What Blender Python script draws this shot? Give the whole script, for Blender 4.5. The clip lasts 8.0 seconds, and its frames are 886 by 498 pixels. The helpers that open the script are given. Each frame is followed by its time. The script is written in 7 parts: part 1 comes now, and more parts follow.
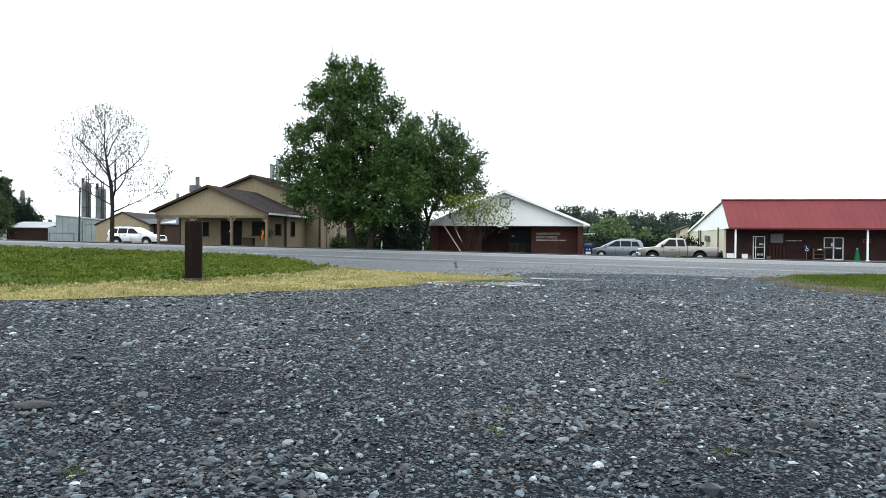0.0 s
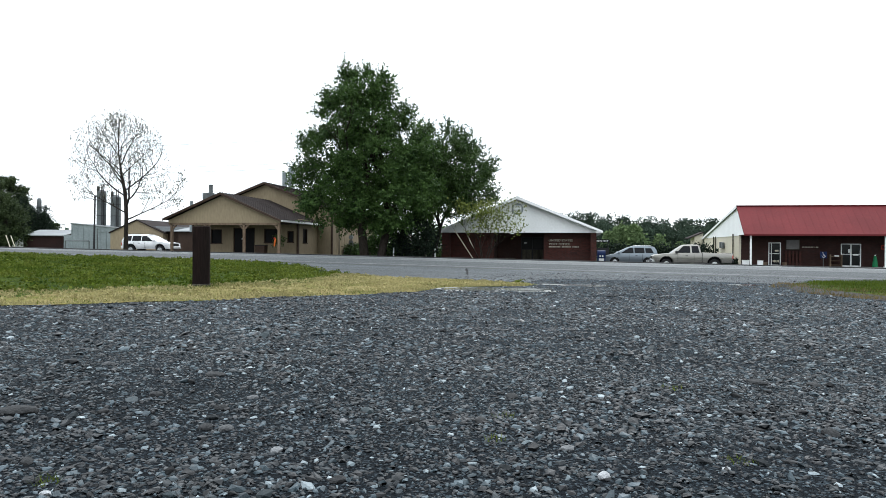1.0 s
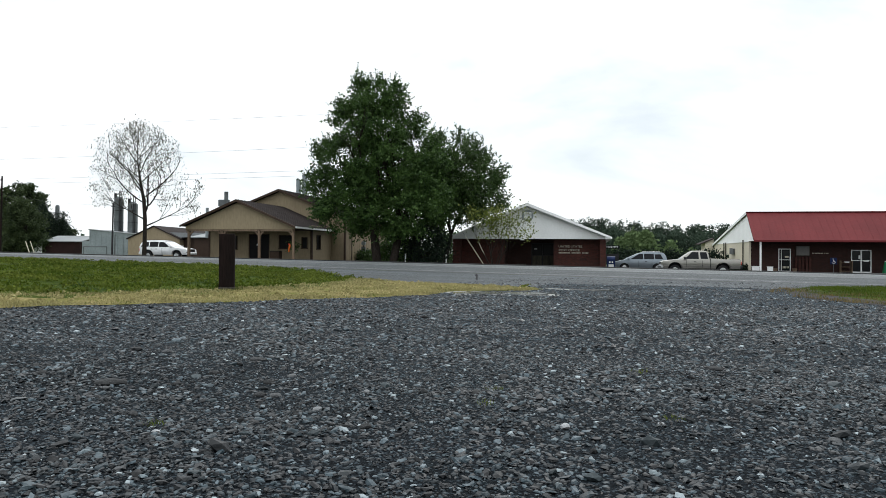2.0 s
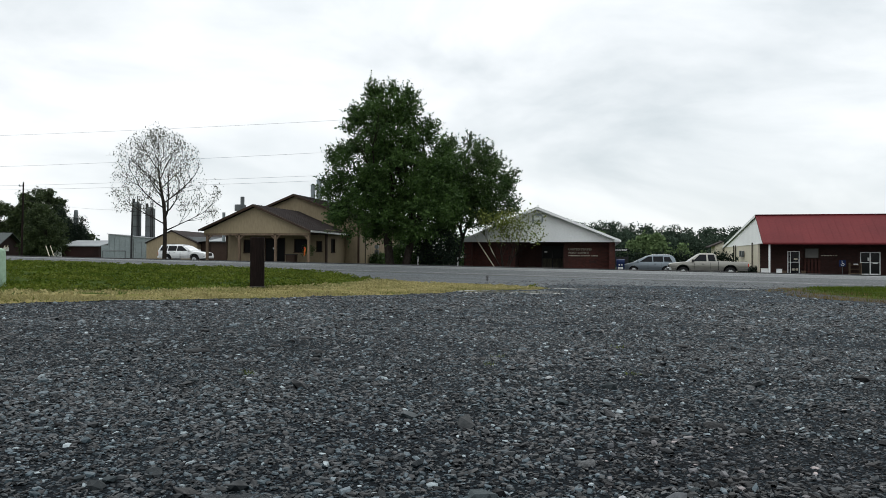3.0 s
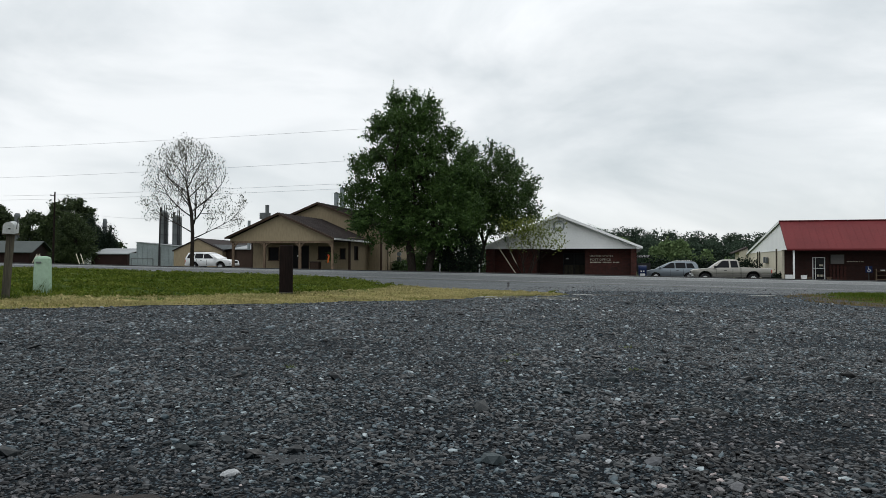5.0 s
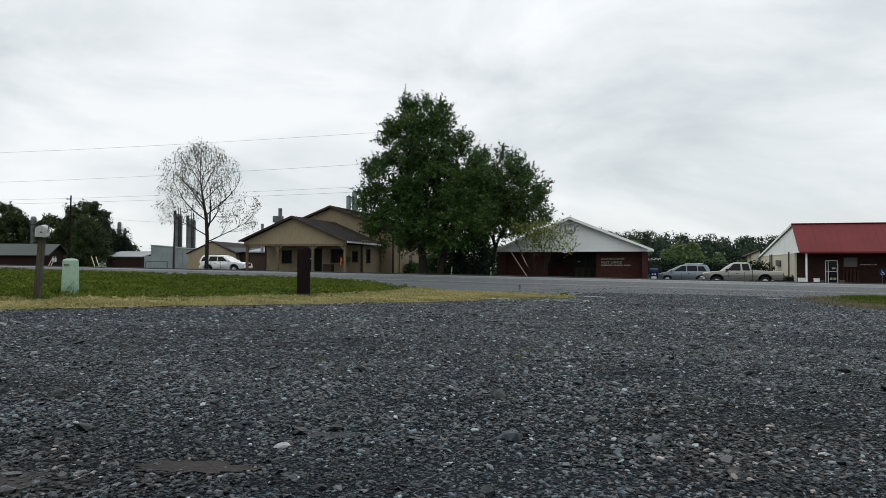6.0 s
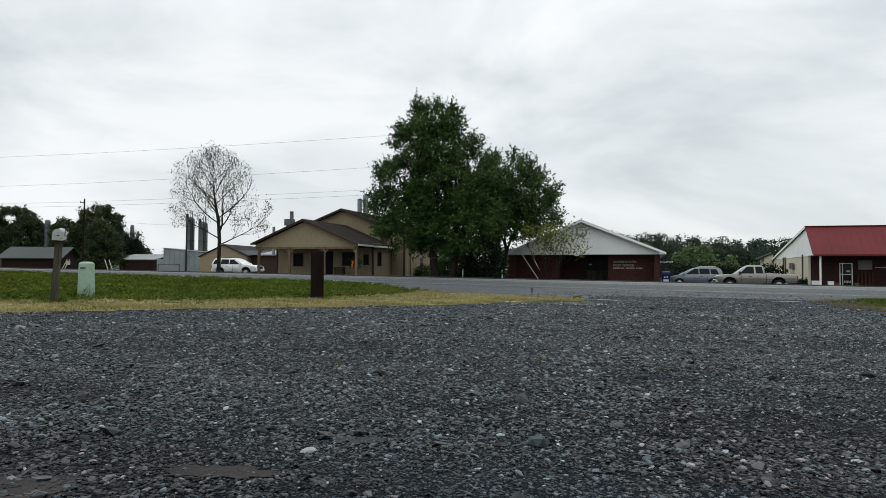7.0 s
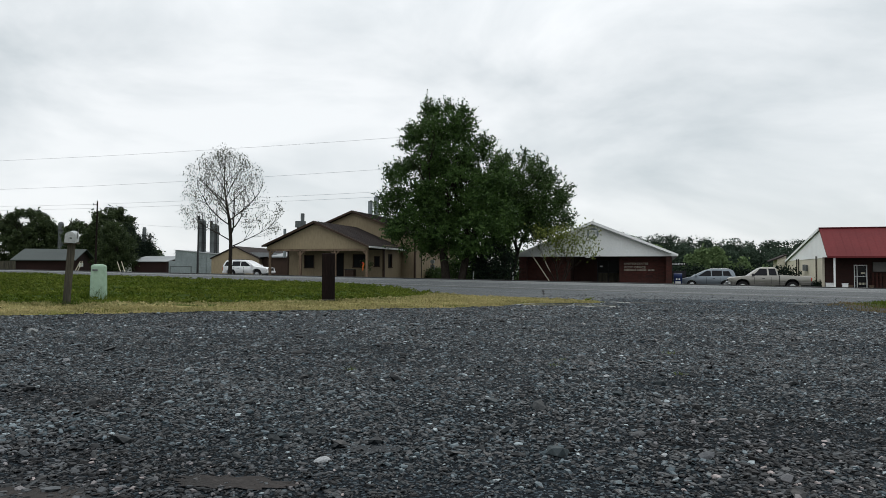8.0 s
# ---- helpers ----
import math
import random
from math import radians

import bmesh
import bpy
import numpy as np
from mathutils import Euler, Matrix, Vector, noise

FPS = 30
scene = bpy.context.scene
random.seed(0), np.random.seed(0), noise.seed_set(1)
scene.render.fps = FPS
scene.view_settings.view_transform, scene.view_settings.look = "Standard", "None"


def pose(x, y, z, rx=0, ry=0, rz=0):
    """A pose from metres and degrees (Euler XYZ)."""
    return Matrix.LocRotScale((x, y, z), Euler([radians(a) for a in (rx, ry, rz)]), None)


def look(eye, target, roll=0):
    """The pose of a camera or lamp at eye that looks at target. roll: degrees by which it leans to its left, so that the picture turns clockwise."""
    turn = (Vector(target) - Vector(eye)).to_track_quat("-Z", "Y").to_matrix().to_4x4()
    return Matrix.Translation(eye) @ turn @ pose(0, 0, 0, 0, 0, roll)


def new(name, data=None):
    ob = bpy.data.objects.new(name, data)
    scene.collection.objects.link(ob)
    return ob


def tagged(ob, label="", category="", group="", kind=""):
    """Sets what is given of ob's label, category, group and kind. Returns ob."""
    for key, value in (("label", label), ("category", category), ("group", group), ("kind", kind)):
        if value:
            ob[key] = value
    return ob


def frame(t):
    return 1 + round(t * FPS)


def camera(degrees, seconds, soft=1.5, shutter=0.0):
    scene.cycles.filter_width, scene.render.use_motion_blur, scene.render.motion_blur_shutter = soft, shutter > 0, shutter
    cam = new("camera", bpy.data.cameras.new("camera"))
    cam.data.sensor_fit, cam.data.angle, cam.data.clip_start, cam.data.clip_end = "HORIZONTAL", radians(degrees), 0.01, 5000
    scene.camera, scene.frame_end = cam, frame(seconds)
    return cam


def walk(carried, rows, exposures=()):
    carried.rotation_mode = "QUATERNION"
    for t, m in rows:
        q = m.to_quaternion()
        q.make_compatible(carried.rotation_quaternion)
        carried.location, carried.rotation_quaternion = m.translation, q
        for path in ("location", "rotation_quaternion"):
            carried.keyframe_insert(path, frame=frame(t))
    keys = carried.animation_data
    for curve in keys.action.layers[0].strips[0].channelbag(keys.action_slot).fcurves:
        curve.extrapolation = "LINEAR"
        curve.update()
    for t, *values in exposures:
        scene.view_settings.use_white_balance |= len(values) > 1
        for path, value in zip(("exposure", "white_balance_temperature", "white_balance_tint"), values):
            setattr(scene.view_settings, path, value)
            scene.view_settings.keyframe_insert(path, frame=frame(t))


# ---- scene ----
cam = camera(64.6, 8.0, soft=0.55)
PATH = [
    (0, (0.087, -0.457, 0.749), (-0.004, 1.541, 0.725), 0.5),
    (0.5, (0.118, -0.376, 0.746), (0.009, 1.621, 0.733), 0.5),
    (1, (0.138, -0.322, 0.711), (0.01, 1.674, 0.708), 0.4),
    (1.5, (0.167, -0.466, 0.72), (0.019, 1.529, 0.728), 0.4),
    (1.7, (0.194, -0.679, 0.728), (0.041, 1.315, 0.738), 0.4),
    (2.8, (0.29, -1.952, 0.652), (0.102, 0.039, 0.675), 0.4),
    (3, (0.297, -2.065, 0.667), (0.103, -0.075, 0.691), 0.3),
    (3.5, (0.3, -2.149, 0.66), (0.09, -0.161, 0.693), 0.3),
    (4, (0.319, -2.233, 0.648), (0.093, -0.246, 0.686), 0.2),
    (4.5, (0.344, -2.356, 0.66), (0.101, -0.372, 0.702), 0.3),
    (4.7, (0.358, -2.424, 0.667), (0.11, -0.44, 0.709), 0.2),
    (5.8, (0.342, -2.772, 0.655), (0.061, -0.793, 0.706), 0.3),
    (6, (0.346, -2.836, 0.653), (0.059, -0.857, 0.705), 0.2),
    (6.5, (0.316, -2.857, 0.656), (0.014, -0.88, 0.713), 0.2),
    (7, (0.285, -2.829, 0.657), (-0.031, -0.855, 0.717), 0.2),
    (7.5, (0.262, -2.799, 0.664), (-0.068, -0.827, 0.726), 0.2),
    (8, (0.252, -2.77, 0.668), (-0.093, -0.801, 0.733), 0.2),
]
EXPOSURES = [(0, 0.5, 6250, 10), (0.5, 0.35, 6250, 10), (1, 0.15, 6250, 10), (1.5, -0.05, 6350, 10), (2.8, -0.45, 6500, 10), (3.5, -0.56, 6500, 10), (4.5, -0.64, 6500, 10), (8, -0.66, 6500, 10)]
walk(cam, [(t, look(eye, target, roll)) for t, eye, target, roll in PATH], EXPOSURES)

# ---- light: overcast daylight ----
world = bpy.data.worlds.new("overcast_sky")
scene.world = world
world.use_nodes = True
wn, wl = world.node_tree.nodes, world.node_tree.links
wn.clear()
SUN_ELEV, SUN_ROT = 48.0, 12.0
sky = wn.new("ShaderNodeTexSky")
sky.sky_type, sky.sun_disc = "NISHITA", False
sky.sun_elevation, sky.sun_rotation = radians(SUN_ELEV), radians(SUN_ROT)
sky_level = wn.new("ShaderNodeVectorMath")
sky_level.operation = "SCALE"
sky_level.inputs["Scale"].default_value = 0.1
coord = wn.new("ShaderNodeTexCoord")
stretch = wn.new("ShaderNodeMapping")
stretch.inputs["Scale"].default_value = (1.0, 1.0, 2.6)
stretch.inputs["Location"].default_value = (0.35, 0.1, 0.2)
puffs = wn.new("ShaderNodeTexNoise")
puffs.inputs["Scale"].default_value, puffs.inputs["Detail"].default_value = 2.3, 7.0
puffs.inputs["Roughness"].default_value, puffs.inputs["Distortion"].default_value = 0.55, 0.35
ramp = wn.new("ShaderNodeValToRGB")
ramp.color_ramp.elements[0].position, ramp.color_ramp.elements[0].color = 0.32, (0.6, 0.66, 0.69, 1)
ramp.color_ramp.elements[1].position, ramp.color_ramp.elements[1].color = 0.61, (0.97, 1.0, 1.015, 1)
cover = wn.new("ShaderNodeMix")
cover.data_type = "RGBA"
cover.inputs["Factor"].default_value = 0.93
back = wn.new("ShaderNodeBackground")
back.inputs["Strength"].default_value = 1.55
out = wn.new("ShaderNodeOutputWorld")
wl.new(sky.outputs[0], sky_level.inputs[0])
wl.new(coord.outputs["Generated"], stretch.inputs["Vector"])
wl.new(stretch.outputs["Vector"], puffs.inputs["Vector"])
wl.new(puffs.outputs["Fac"], ramp.inputs["Fac"])
wl.new(sky_level.outputs[0], cover.inputs["A"])
wl.new(ramp.outputs["Color"], cover.inputs["B"])
# an overcast sky is brighter overhead than near the horizon
up = wn.new("ShaderNodeSeparateXYZ")
zenith = wn.new("ShaderNodeMapRange")
zenith.interpolation_type = "SMOOTHSTEP"
zenith.inputs["From Min"].default_value, zenith.inputs["From Max"].default_value = 0.25, 1.0
zenith.inputs["To Min"].default_value, zenith.inputs["To Max"].default_value = 1.0, 2.0
gain = wn.new("ShaderNodeVectorMath")
gain.operation = "SCALE"
wl.new(coord.outputs["Generated"], up.inputs[0])
wl.new(up.outputs["Z"], zenith.inputs["Value"])
wl.new(cover.outputs["Result"], gain.inputs[0])
wl.new(zenith.outputs[0], gain.inputs["Scale"])
wl.new(gain.outputs[0], back.inputs["Color"])
wl.new(back.outputs[0], out.inputs["Surface"])

sun = new("sun", bpy.data.lights.new("sun", "SUN"))
sun.data.energy, sun.data.angle, sun.data.color = 0.6, radians(28), (1.0, 0.97, 0.92)
_e, _r = radians(SUN_ELEV), radians(SUN_ROT)
sun.matrix_world = look((0, 0, 60), (-60 * math.cos(_e) * math.sin(_r), -60 * math.cos(_e) * math.cos(_r), 60 - 60 * math.sin(_e)))


# ---- materials ----
def material(name, base, second=None, rough=0.75, coarse=1.2, fine=25.0, mottle=0.35, bump=0.15, metal=0.0, spec=0.14,
             island=0.0, per_object=0.0, stretch_by=(1, 1, 1)):
    """Base colour drifting to a second colour at a coarse scale, darker and lighter grain at a fine one, and fine relief."""
    m = bpy.data.materials.new(name)
    m.use_nodes = True
    n, l = m.node_tree.nodes, m.node_tree.links
    b = n["Principled BSDF"]
    b.inputs["Roughness"].default_value, b.inputs["Metallic"].default_value = rough, metal
    b.inputs["Specular IOR Level"].default_value = spec
    tc, mp = n.new("ShaderNodeTexCoord"), n.new("ShaderNodeMapping")
    mp.inputs["Scale"].default_value = stretch_by
    l.new(tc.outputs["Object"], mp.inputs["Vector"])
    n1, n2 = n.new("ShaderNodeTexNoise"), n.new("ShaderNodeTexNoise")
    n1.inputs["Scale"].default_value, n1.inputs["Detail"].default_value = coarse, 4
    n2.inputs["Scale"].default_value, n2.inputs["Detail"].default_value = fine, 5
    l.new(mp.outputs[0], n1.inputs["Vector"])
    l.new(mp.outputs[0], n2.inputs["Vector"])
    spread = n.new("ShaderNodeMapRange")
    spread.inputs["From Min"].default_value, spread.inputs["From Max"].default_value = 0.36, 0.64
    l.new(n1.outputs["Fac"], spread.inputs["Value"])
    mix = n.new("ShaderNodeMix")
    mix.data_type = "RGBA"
    second = second or tuple(c * 0.78 for c in base)
    mix.inputs["A"].default_value, mix.inputs["B"].default_value = (*base, 1), (*second, 1)
    l.new(spread.outputs[0], mix.inputs["Factor"])
    grain = n.new("ShaderNodeMapRange")
    grain.inputs["From Min"].default_value, grain.inputs["From Max"].default_value = 0.3, 0.7
    grain.inputs["To Min"].default_value, grain.inputs["To Max"].default_value = 1 - mottle, 1 + mottle
    l.new(n2.outputs["Fac"], grain.inputs["Value"])
    tone = n.new("ShaderNodeVectorMath")
    tone.operation = "SCALE"
    l.new(mix.outputs["Result"], tone.inputs[0])
    l.new(grain.outputs[0], tone.inputs["Scale"])
    last = tone.outputs[0]
    for amount, node, socket in ((island, "ShaderNodeNewGeometry", "Random Per Island"), (per_object, "ShaderNodeObjectInfo", "Random")):
        if amount:
            src, rng, sc = n.new(node), n.new("ShaderNodeMapRange"), n.new("ShaderNodeVectorMath")
            rng.inputs["To Min"].default_value, rng.inputs["To Max"].default_value = 1 - amount, 1 + amount
            sc.operation = "SCALE"
            l.new(src.outputs[socket], rng.inputs["Value"])
            l.new(last, sc.inputs[0])
            l.new(rng.outputs[0], sc.inputs["Scale"])
            last = sc.outputs[0]
    l.new(last, b.inputs["Base Color"])
    if bump:
        bp = n.new("ShaderNodeBump")
        bp.inputs["Strength"].default_value, bp.inputs["Distance"].default_value = bump, 0.02
        l.new(n2.outputs["Fac"], bp.inputs["Height"])
        l.new(bp.outputs[0], b.inputs["Normal"])
    return m


def brick_material(name, one, two, mortar):
    """Running-bond brickwork on upright walls: 0.21 m by 0.075 m bricks."""
    m = bpy.data.materials.new(name)
    m.use_nodes = True
    n, l = m.node_tree.nodes, m.node_tree.links
    b = n["Principled BSDF"]
    b.inputs["Roughness"].default_value, b.inputs["Specular IOR Level"].default_value = 0.85, 0.12
    tc, sep, add, comb = n.new("ShaderNodeTexCoord"), n.new("ShaderNodeSeparateXYZ"), n.new("ShaderNodeMath"), n.new("ShaderNodeCombineXYZ")
    l.new(tc.outputs["Object"], sep.inputs[0])
    l.new(sep.outputs["X"], add.inputs[0])
    l.new(sep.outputs["Y"], add.inputs[1])
    l.new(add.outputs[0], comb.inputs["X"])
    l.new(sep.outputs["Z"], comb.inputs["Y"])
    br = n.new("ShaderNodeTexBrick")
    br.inputs["Color1"].default_value, br.inputs["Color2"].default_value, br.inputs["Mortar"].default_value = (*one, 1), (*two, 1), (*mortar, 1)
    br.inputs["Scale"].default_value, br.inputs["Brick Width"].default_value, br.inputs["Row Height"].default_value = 1.0, 0.21, 0.075
    br.inputs["Mortar Size"].default_value, br.inputs["Bias"].default_value = 0.008, -0.1
    l.new(comb.outputs[0], br.inputs["Vector"])
    n1 = n.new("ShaderNodeTexNoise")
    n1.inputs["Scale"].default_value, n1.inputs["Detail"].default_value = 0.9, 5
    l.new(tc.outputs["Object"], n1.inputs["Vector"])
    rng, sc = n.new("ShaderNodeMapRange"), n.new("ShaderNodeVectorMath")
    rng.inputs["To Min"].default_value, rng.inputs["To Max"].default_value = 0.6, 1.4
    sc.operation = "SCALE"
    l.new(n1.outputs["Fac"], rng.inputs["Value"])
    l.new(br.outputs["Color"], sc.inputs[0])
    l.new(rng.outputs[0], sc.inputs["Scale"])
    l.new(sc.outputs[0], b.inputs["Base Color"])
    bp = n.new("ShaderNodeBump")
    bp.inputs["Strength"].default_value, bp.inputs["Distance"].default_value = 0.6, 0.01
    bp.invert = True
    l.new(br.outputs["Fac"], bp.inputs["Height"])
    l.new(bp.outputs[0], b.inputs["Normal"])
    return m


def chips_material(name, dark, mid, pale, size, rough=0.6, spec=0.3, streak=(1, 1, 1), far_sheen=1.0):
    """Crushed stone too fine to model: a cell for each chip, with its own grey and its own height, over damp fines."""
    m = bpy.data.materials.new(name)
    m.use_nodes = True
    n, l = m.node_tree.nodes, m.node_tree.links
    b = n["Principled BSDF"]
    b.inputs["Roughness"].default_value, b.inputs["Specular IOR Level"].default_value = rough, spec
    tc = n.new("ShaderNodeTexCoord")
    cells = n.new("ShaderNodeTexVoronoi")
    cells.inputs["Scale"].default_value, cells.inputs["Randomness"].default_value = 1 / size, 1.0
    l.new(tc.outputs["Object"], cells.inputs["Vector"])
    sep = n.new("ShaderNodeSeparateColor")
    l.new(cells.outputs["Color"], sep.inputs[0])
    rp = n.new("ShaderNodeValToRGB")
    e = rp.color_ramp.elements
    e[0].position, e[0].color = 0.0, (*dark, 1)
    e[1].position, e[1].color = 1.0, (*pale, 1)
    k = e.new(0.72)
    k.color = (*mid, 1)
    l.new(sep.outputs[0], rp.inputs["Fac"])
    n1 = n.new("ShaderNodeTexNoise")
    n1.inputs["Scale"].default_value, n1.inputs["Detail"].default_value = 0.55, 6
    along = n.new("ShaderNodeMapping")
    along.inputs["Scale"].default_value = streak
    l.new(tc.outputs["Object"], along.inputs["Vector"])
    l.new(along.outputs[0], n1.inputs["Vector"])
    rng, sc = n.new("ShaderNodeMapRange"), n.new("ShaderNodeVectorMath")
    rng.inputs["From Min"].default_value, rng.inputs["From Max"].default_value = 0.3, 0.7
    rng.inputs["To Min"].default_value, rng.inputs["To Max"].default_value = 0.65, 1.35
    sc.operation = "SCALE"
    l.new(n1.outputs["Fac"], rng.inputs["Value"])
    l.new(rp.outputs["Color"], sc.inputs[0])
    l.new(rng.outputs[0], sc.inputs["Scale"])
    # paler towards the road: drier stone, plus low-angle sky sheen put into the colour
    place, sheen_ramp, sheened = n.new("ShaderNodeSeparateXYZ"), n.new("ShaderNodeMapRange"), n.new("ShaderNodeVectorMath")
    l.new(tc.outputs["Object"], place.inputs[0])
    l.new(place.outputs["Y"], sheen_ramp.inputs["Value"])
    sheen_ramp.inputs["From Min"].default_value, sheen_ramp.inputs["From Max"].default_value = 2.5, 15.0
    sheen_ramp.inputs["To Min"].default_value, sheen_ramp.inputs["To Max"].default_value = 1.0, far_sheen
    sheened.operation = "SCALE"
    l.new(sc.outputs[0], sheened.inputs[0])
    l.new(sheen_ramp.outputs[0], sheened.inputs["Scale"])
    l.new(sheened.outputs[0], b.inputs["Base Color"])
    bp = n.new("ShaderNodeBump")
    bp.inputs["Strength"].default_value, bp.inputs["Distance"].default_value = 1.0, size * 0.6
    mixh = n.new("ShaderNodeMath")
    mixh.operation = "SUBTRACT"
    l.new(sep.outputs[1], mixh.inputs[0])
    l.new(cells.outputs["Distance"], mixh.inputs[1])
    l.new(mixh.outputs[0], bp.inputs["Height"])
    l.new(bp.outputs[0], b.inputs["Normal"])
    return m


def stone_material(name, level, tint, rough=0.42, spec=0.42):
    """Single damp stones: slate greys, a few brownish and a few pale quartz ones, picked stone by stone."""
    m = bpy.data.materials.new(name)
    m.use_nodes = True
    n, l = m.node_tree.nodes, m.node_tree.links
    b = n["Principled BSDF"]
    b.inputs["Specular IOR Level"].default_value = spec
    geo, rp = n.new("ShaderNodeNewGeometry"), n.new("ShaderNodeValToRGB")
    e = rp.color_ramp.elements
    e[0].position, e[0].color = 0.0, (0.006, 0.0075, 0.009, 1)
    e[1].position, e[1].color = 1.0, (1.0, 1.0, 0.97, 1)
    for at, c in ((0.3, (0.0075, 0.0105, 0.013)), (0.58, (0.0192, 0.0288, 0.0335)), (0.63, (0.026, 0.035, 0.039)), (0.68, (0.037, 0.0535, 0.0615)), (0.86, (0.107, 0.146, 0.162)), (0.945, (0.185, 0.228, 0.25)), (0.98, (0.38, 0.42, 0.43))):
        e.new(at).color = (*c, 1)
    l.new(geo.outputs["Random Per Island"], rp.inputs["Fac"])
    tc, n1 = n.new("ShaderNodeTexCoord"), n.new("ShaderNodeTexNoise")
    n1.inputs["Scale"].default_value, n1.inputs["Detail"].default_value = 90, 4
    l.new(tc.outputs["Object"], n1.inputs["Vector"])
    rng, sc = n.new("ShaderNodeMapRange"), n.new("ShaderNodeVectorMath")
    rng.inputs["To Min"].default_value, rng.inputs["To Max"].default_value = 0.5 * level, 1.5 * level
    sc.operation = "SCALE"
    l.new(n1.outputs["Fac"], rng.inputs["Value"])
    l.new(rp.outputs["Color"], sc.inputs[0])
    l.new(rng.outputs[0], sc.inputs["Scale"])
    # some stones are damp and some have dried
    wet, damp = n.new("ShaderNodeTexNoise"), n.new("ShaderNodeMapRange")
    wet.inputs["Scale"].default_value, wet.inputs["Detail"].default_value = 14, 3
    l.new(tc.outputs["Object"], wet.inputs["Vector"])
    damp.inputs["From Min"].default_value, damp.inputs["From Max"].default_value = 0.35, 0.65
    damp.inputs["To Min"].default_value, damp.inputs["To Max"].default_value = rough - 0.14, rough + 0.22
    l.new(wet.outputs["Fac"], damp.inputs["Value"])
    l.new(damp.outputs[0], b.inputs["Roughness"])
    # earth worked in between the stones, in patches
    n2, earth, hue = n.new("ShaderNodeTexNoise"), n.new("ShaderNodeValToRGB"), n.new("ShaderNodeVectorMath")
    n2.inputs["Scale"].default_value, n2.inputs["Detail"].default_value = 0.7, 4
    l.new(tc.outputs["Object"], n2.inputs["Vector"])
    k = earth.color_ramp.elements
    k[0].position, k[0].color = 0.4, (*tint, 1)
    k[1].position, k[1].color = 0.72, (tint[0] * 1.02, tint[1] * 0.98, tint[2] * 0.94, 1)
    l.new(n2.outputs["Fac"], earth.inputs["Fac"])
    hue.operation = "MULTIPLY"
    l.new(earth.outputs["Color"], hue.inputs[1])
    l.new(sc.outputs[0], hue.inputs[0])
    l.new(hue.outputs[0], b.inputs["Base Color"])
    bp = n.new("ShaderNodeBump")
    bp.inputs["Strength"].default_value, bp.inputs["Distance"].default_value = 0.5, 0.004
    l.new(n1.outputs["Fac"], bp.inputs["Height"])
    l.new(bp.outputs[0], b.inputs["Normal"])
    return m


def leaf_material(name, dark, light, rough=0.5, spec=0.3):
    """Leaves with their own greens, leaf by leaf, and a little light passing through."""
    m = bpy.data.materials.new(name)
    m.use_nodes = True
    n, l = m.node_tree.nodes, m.node_tree.links
    b = n["Principled BSDF"]
    b.inputs["Roughness"].default_value, b.inputs["Specular IOR Level"].default_value = rough, spec
    geo, mix = n.new("ShaderNodeNewGeometry"), n.new("ShaderNodeMix")
    mix.data_type = "RGBA"
    mix.inputs["A"].default_value, mix.inputs["B"].default_value = (*dark, 1), (*light, 1)
    tc, n1 = n.new("ShaderNodeTexCoord"), n.new("ShaderNodeTexNoise")
    n1.inputs["Scale"].default_value, n1.inputs["Detail"].default_value = 0.9, 3
    l.new(tc.outputs["Object"], n1.inputs["Vector"])
    av = n.new("ShaderNodeMath")
    av.operation = "MULTIPLY_ADD"
    av.inputs[1].default_value = 0.55
    half = n.new("ShaderNodeMapRange")
    half.inputs["From Min"].default_value, half.inputs["From Max"].default_value = 0.35, 0.65
    half.inputs["To Max"].default_value = 0.45
    l.new(n1.outputs["Fac"], half.inputs["Value"])
    l.new(geo.outputs["Random Per Island"], av.inputs[0])
    l.new(half.outputs[0], av.inputs[2])
    l.new(av.outputs[0], mix.inputs["Factor"])
    l.new(mix.outputs["Result"], b.inputs["Base Color"])
    tr, ms = n.new("ShaderNodeBsdfTranslucent"), n.new("ShaderNodeMixShader")
    ms.inputs["Fac"].default_value = 0.22
    l.new(mix.outputs["Result"], tr.inputs["Color"])
    l.new(b.outputs[0], ms.inputs[1])
    l.new(tr.outputs[0], ms.inputs[2])
    l.new(ms.outputs[0], n["Material Output"].inputs["Surface"])
    return m


def lawn_material(name):
    """Soil and turf under the blades: straw-yellow along the gravel, green beyond."""
    m = material(name, (0.018, 0.032, 0.004), (0.05, 0.07, 0.009), rough=0.9, coarse=0.8, fine=30, mottle=0.5, bump=0.4, spec=0.02)
    return m


# near-black fines: shade of the gaps between stones put into the colour
GRAVEL = chips_material("gravel_fines", (0.002, 0.003, 0.004), (0.009, 0.0125, 0.0155), (0.05, 0.065, 0.076), 0.009, rough=0.9, spec=0.06, far_sheen=3.0)
STONE = stone_material("slate_stone", 0.36, (0.86, 1.0, 1.09), 0.44, 0.36)
ROCK = stone_material("dark_rock", 0.32, (1, 1, 1), 0.6, 0.3)
STONE_DIRTY = stone_material("muddy_slate_stone", 0.34, (1.14, 0.96, 0.96), 0.55, 0.28)
PALE_ASPHALT = chips_material("pale_asphalt", (0.085, 0.091, 0.092), (0.14, 0.149, 0.15), (0.24, 0.248, 0.248), 0.02, rough=0.6, spec=0.15, streak=(0.1, 1.8, 1))
ASPHALT = chips_material("worn_asphalt", (0.041, 0.046, 0.048), (0.072, 0.08, 0.083), (0.14, 0.15, 0.153), 0.02, rough=0.6, spec=0.12, streak=(0.12, 1.6, 1))
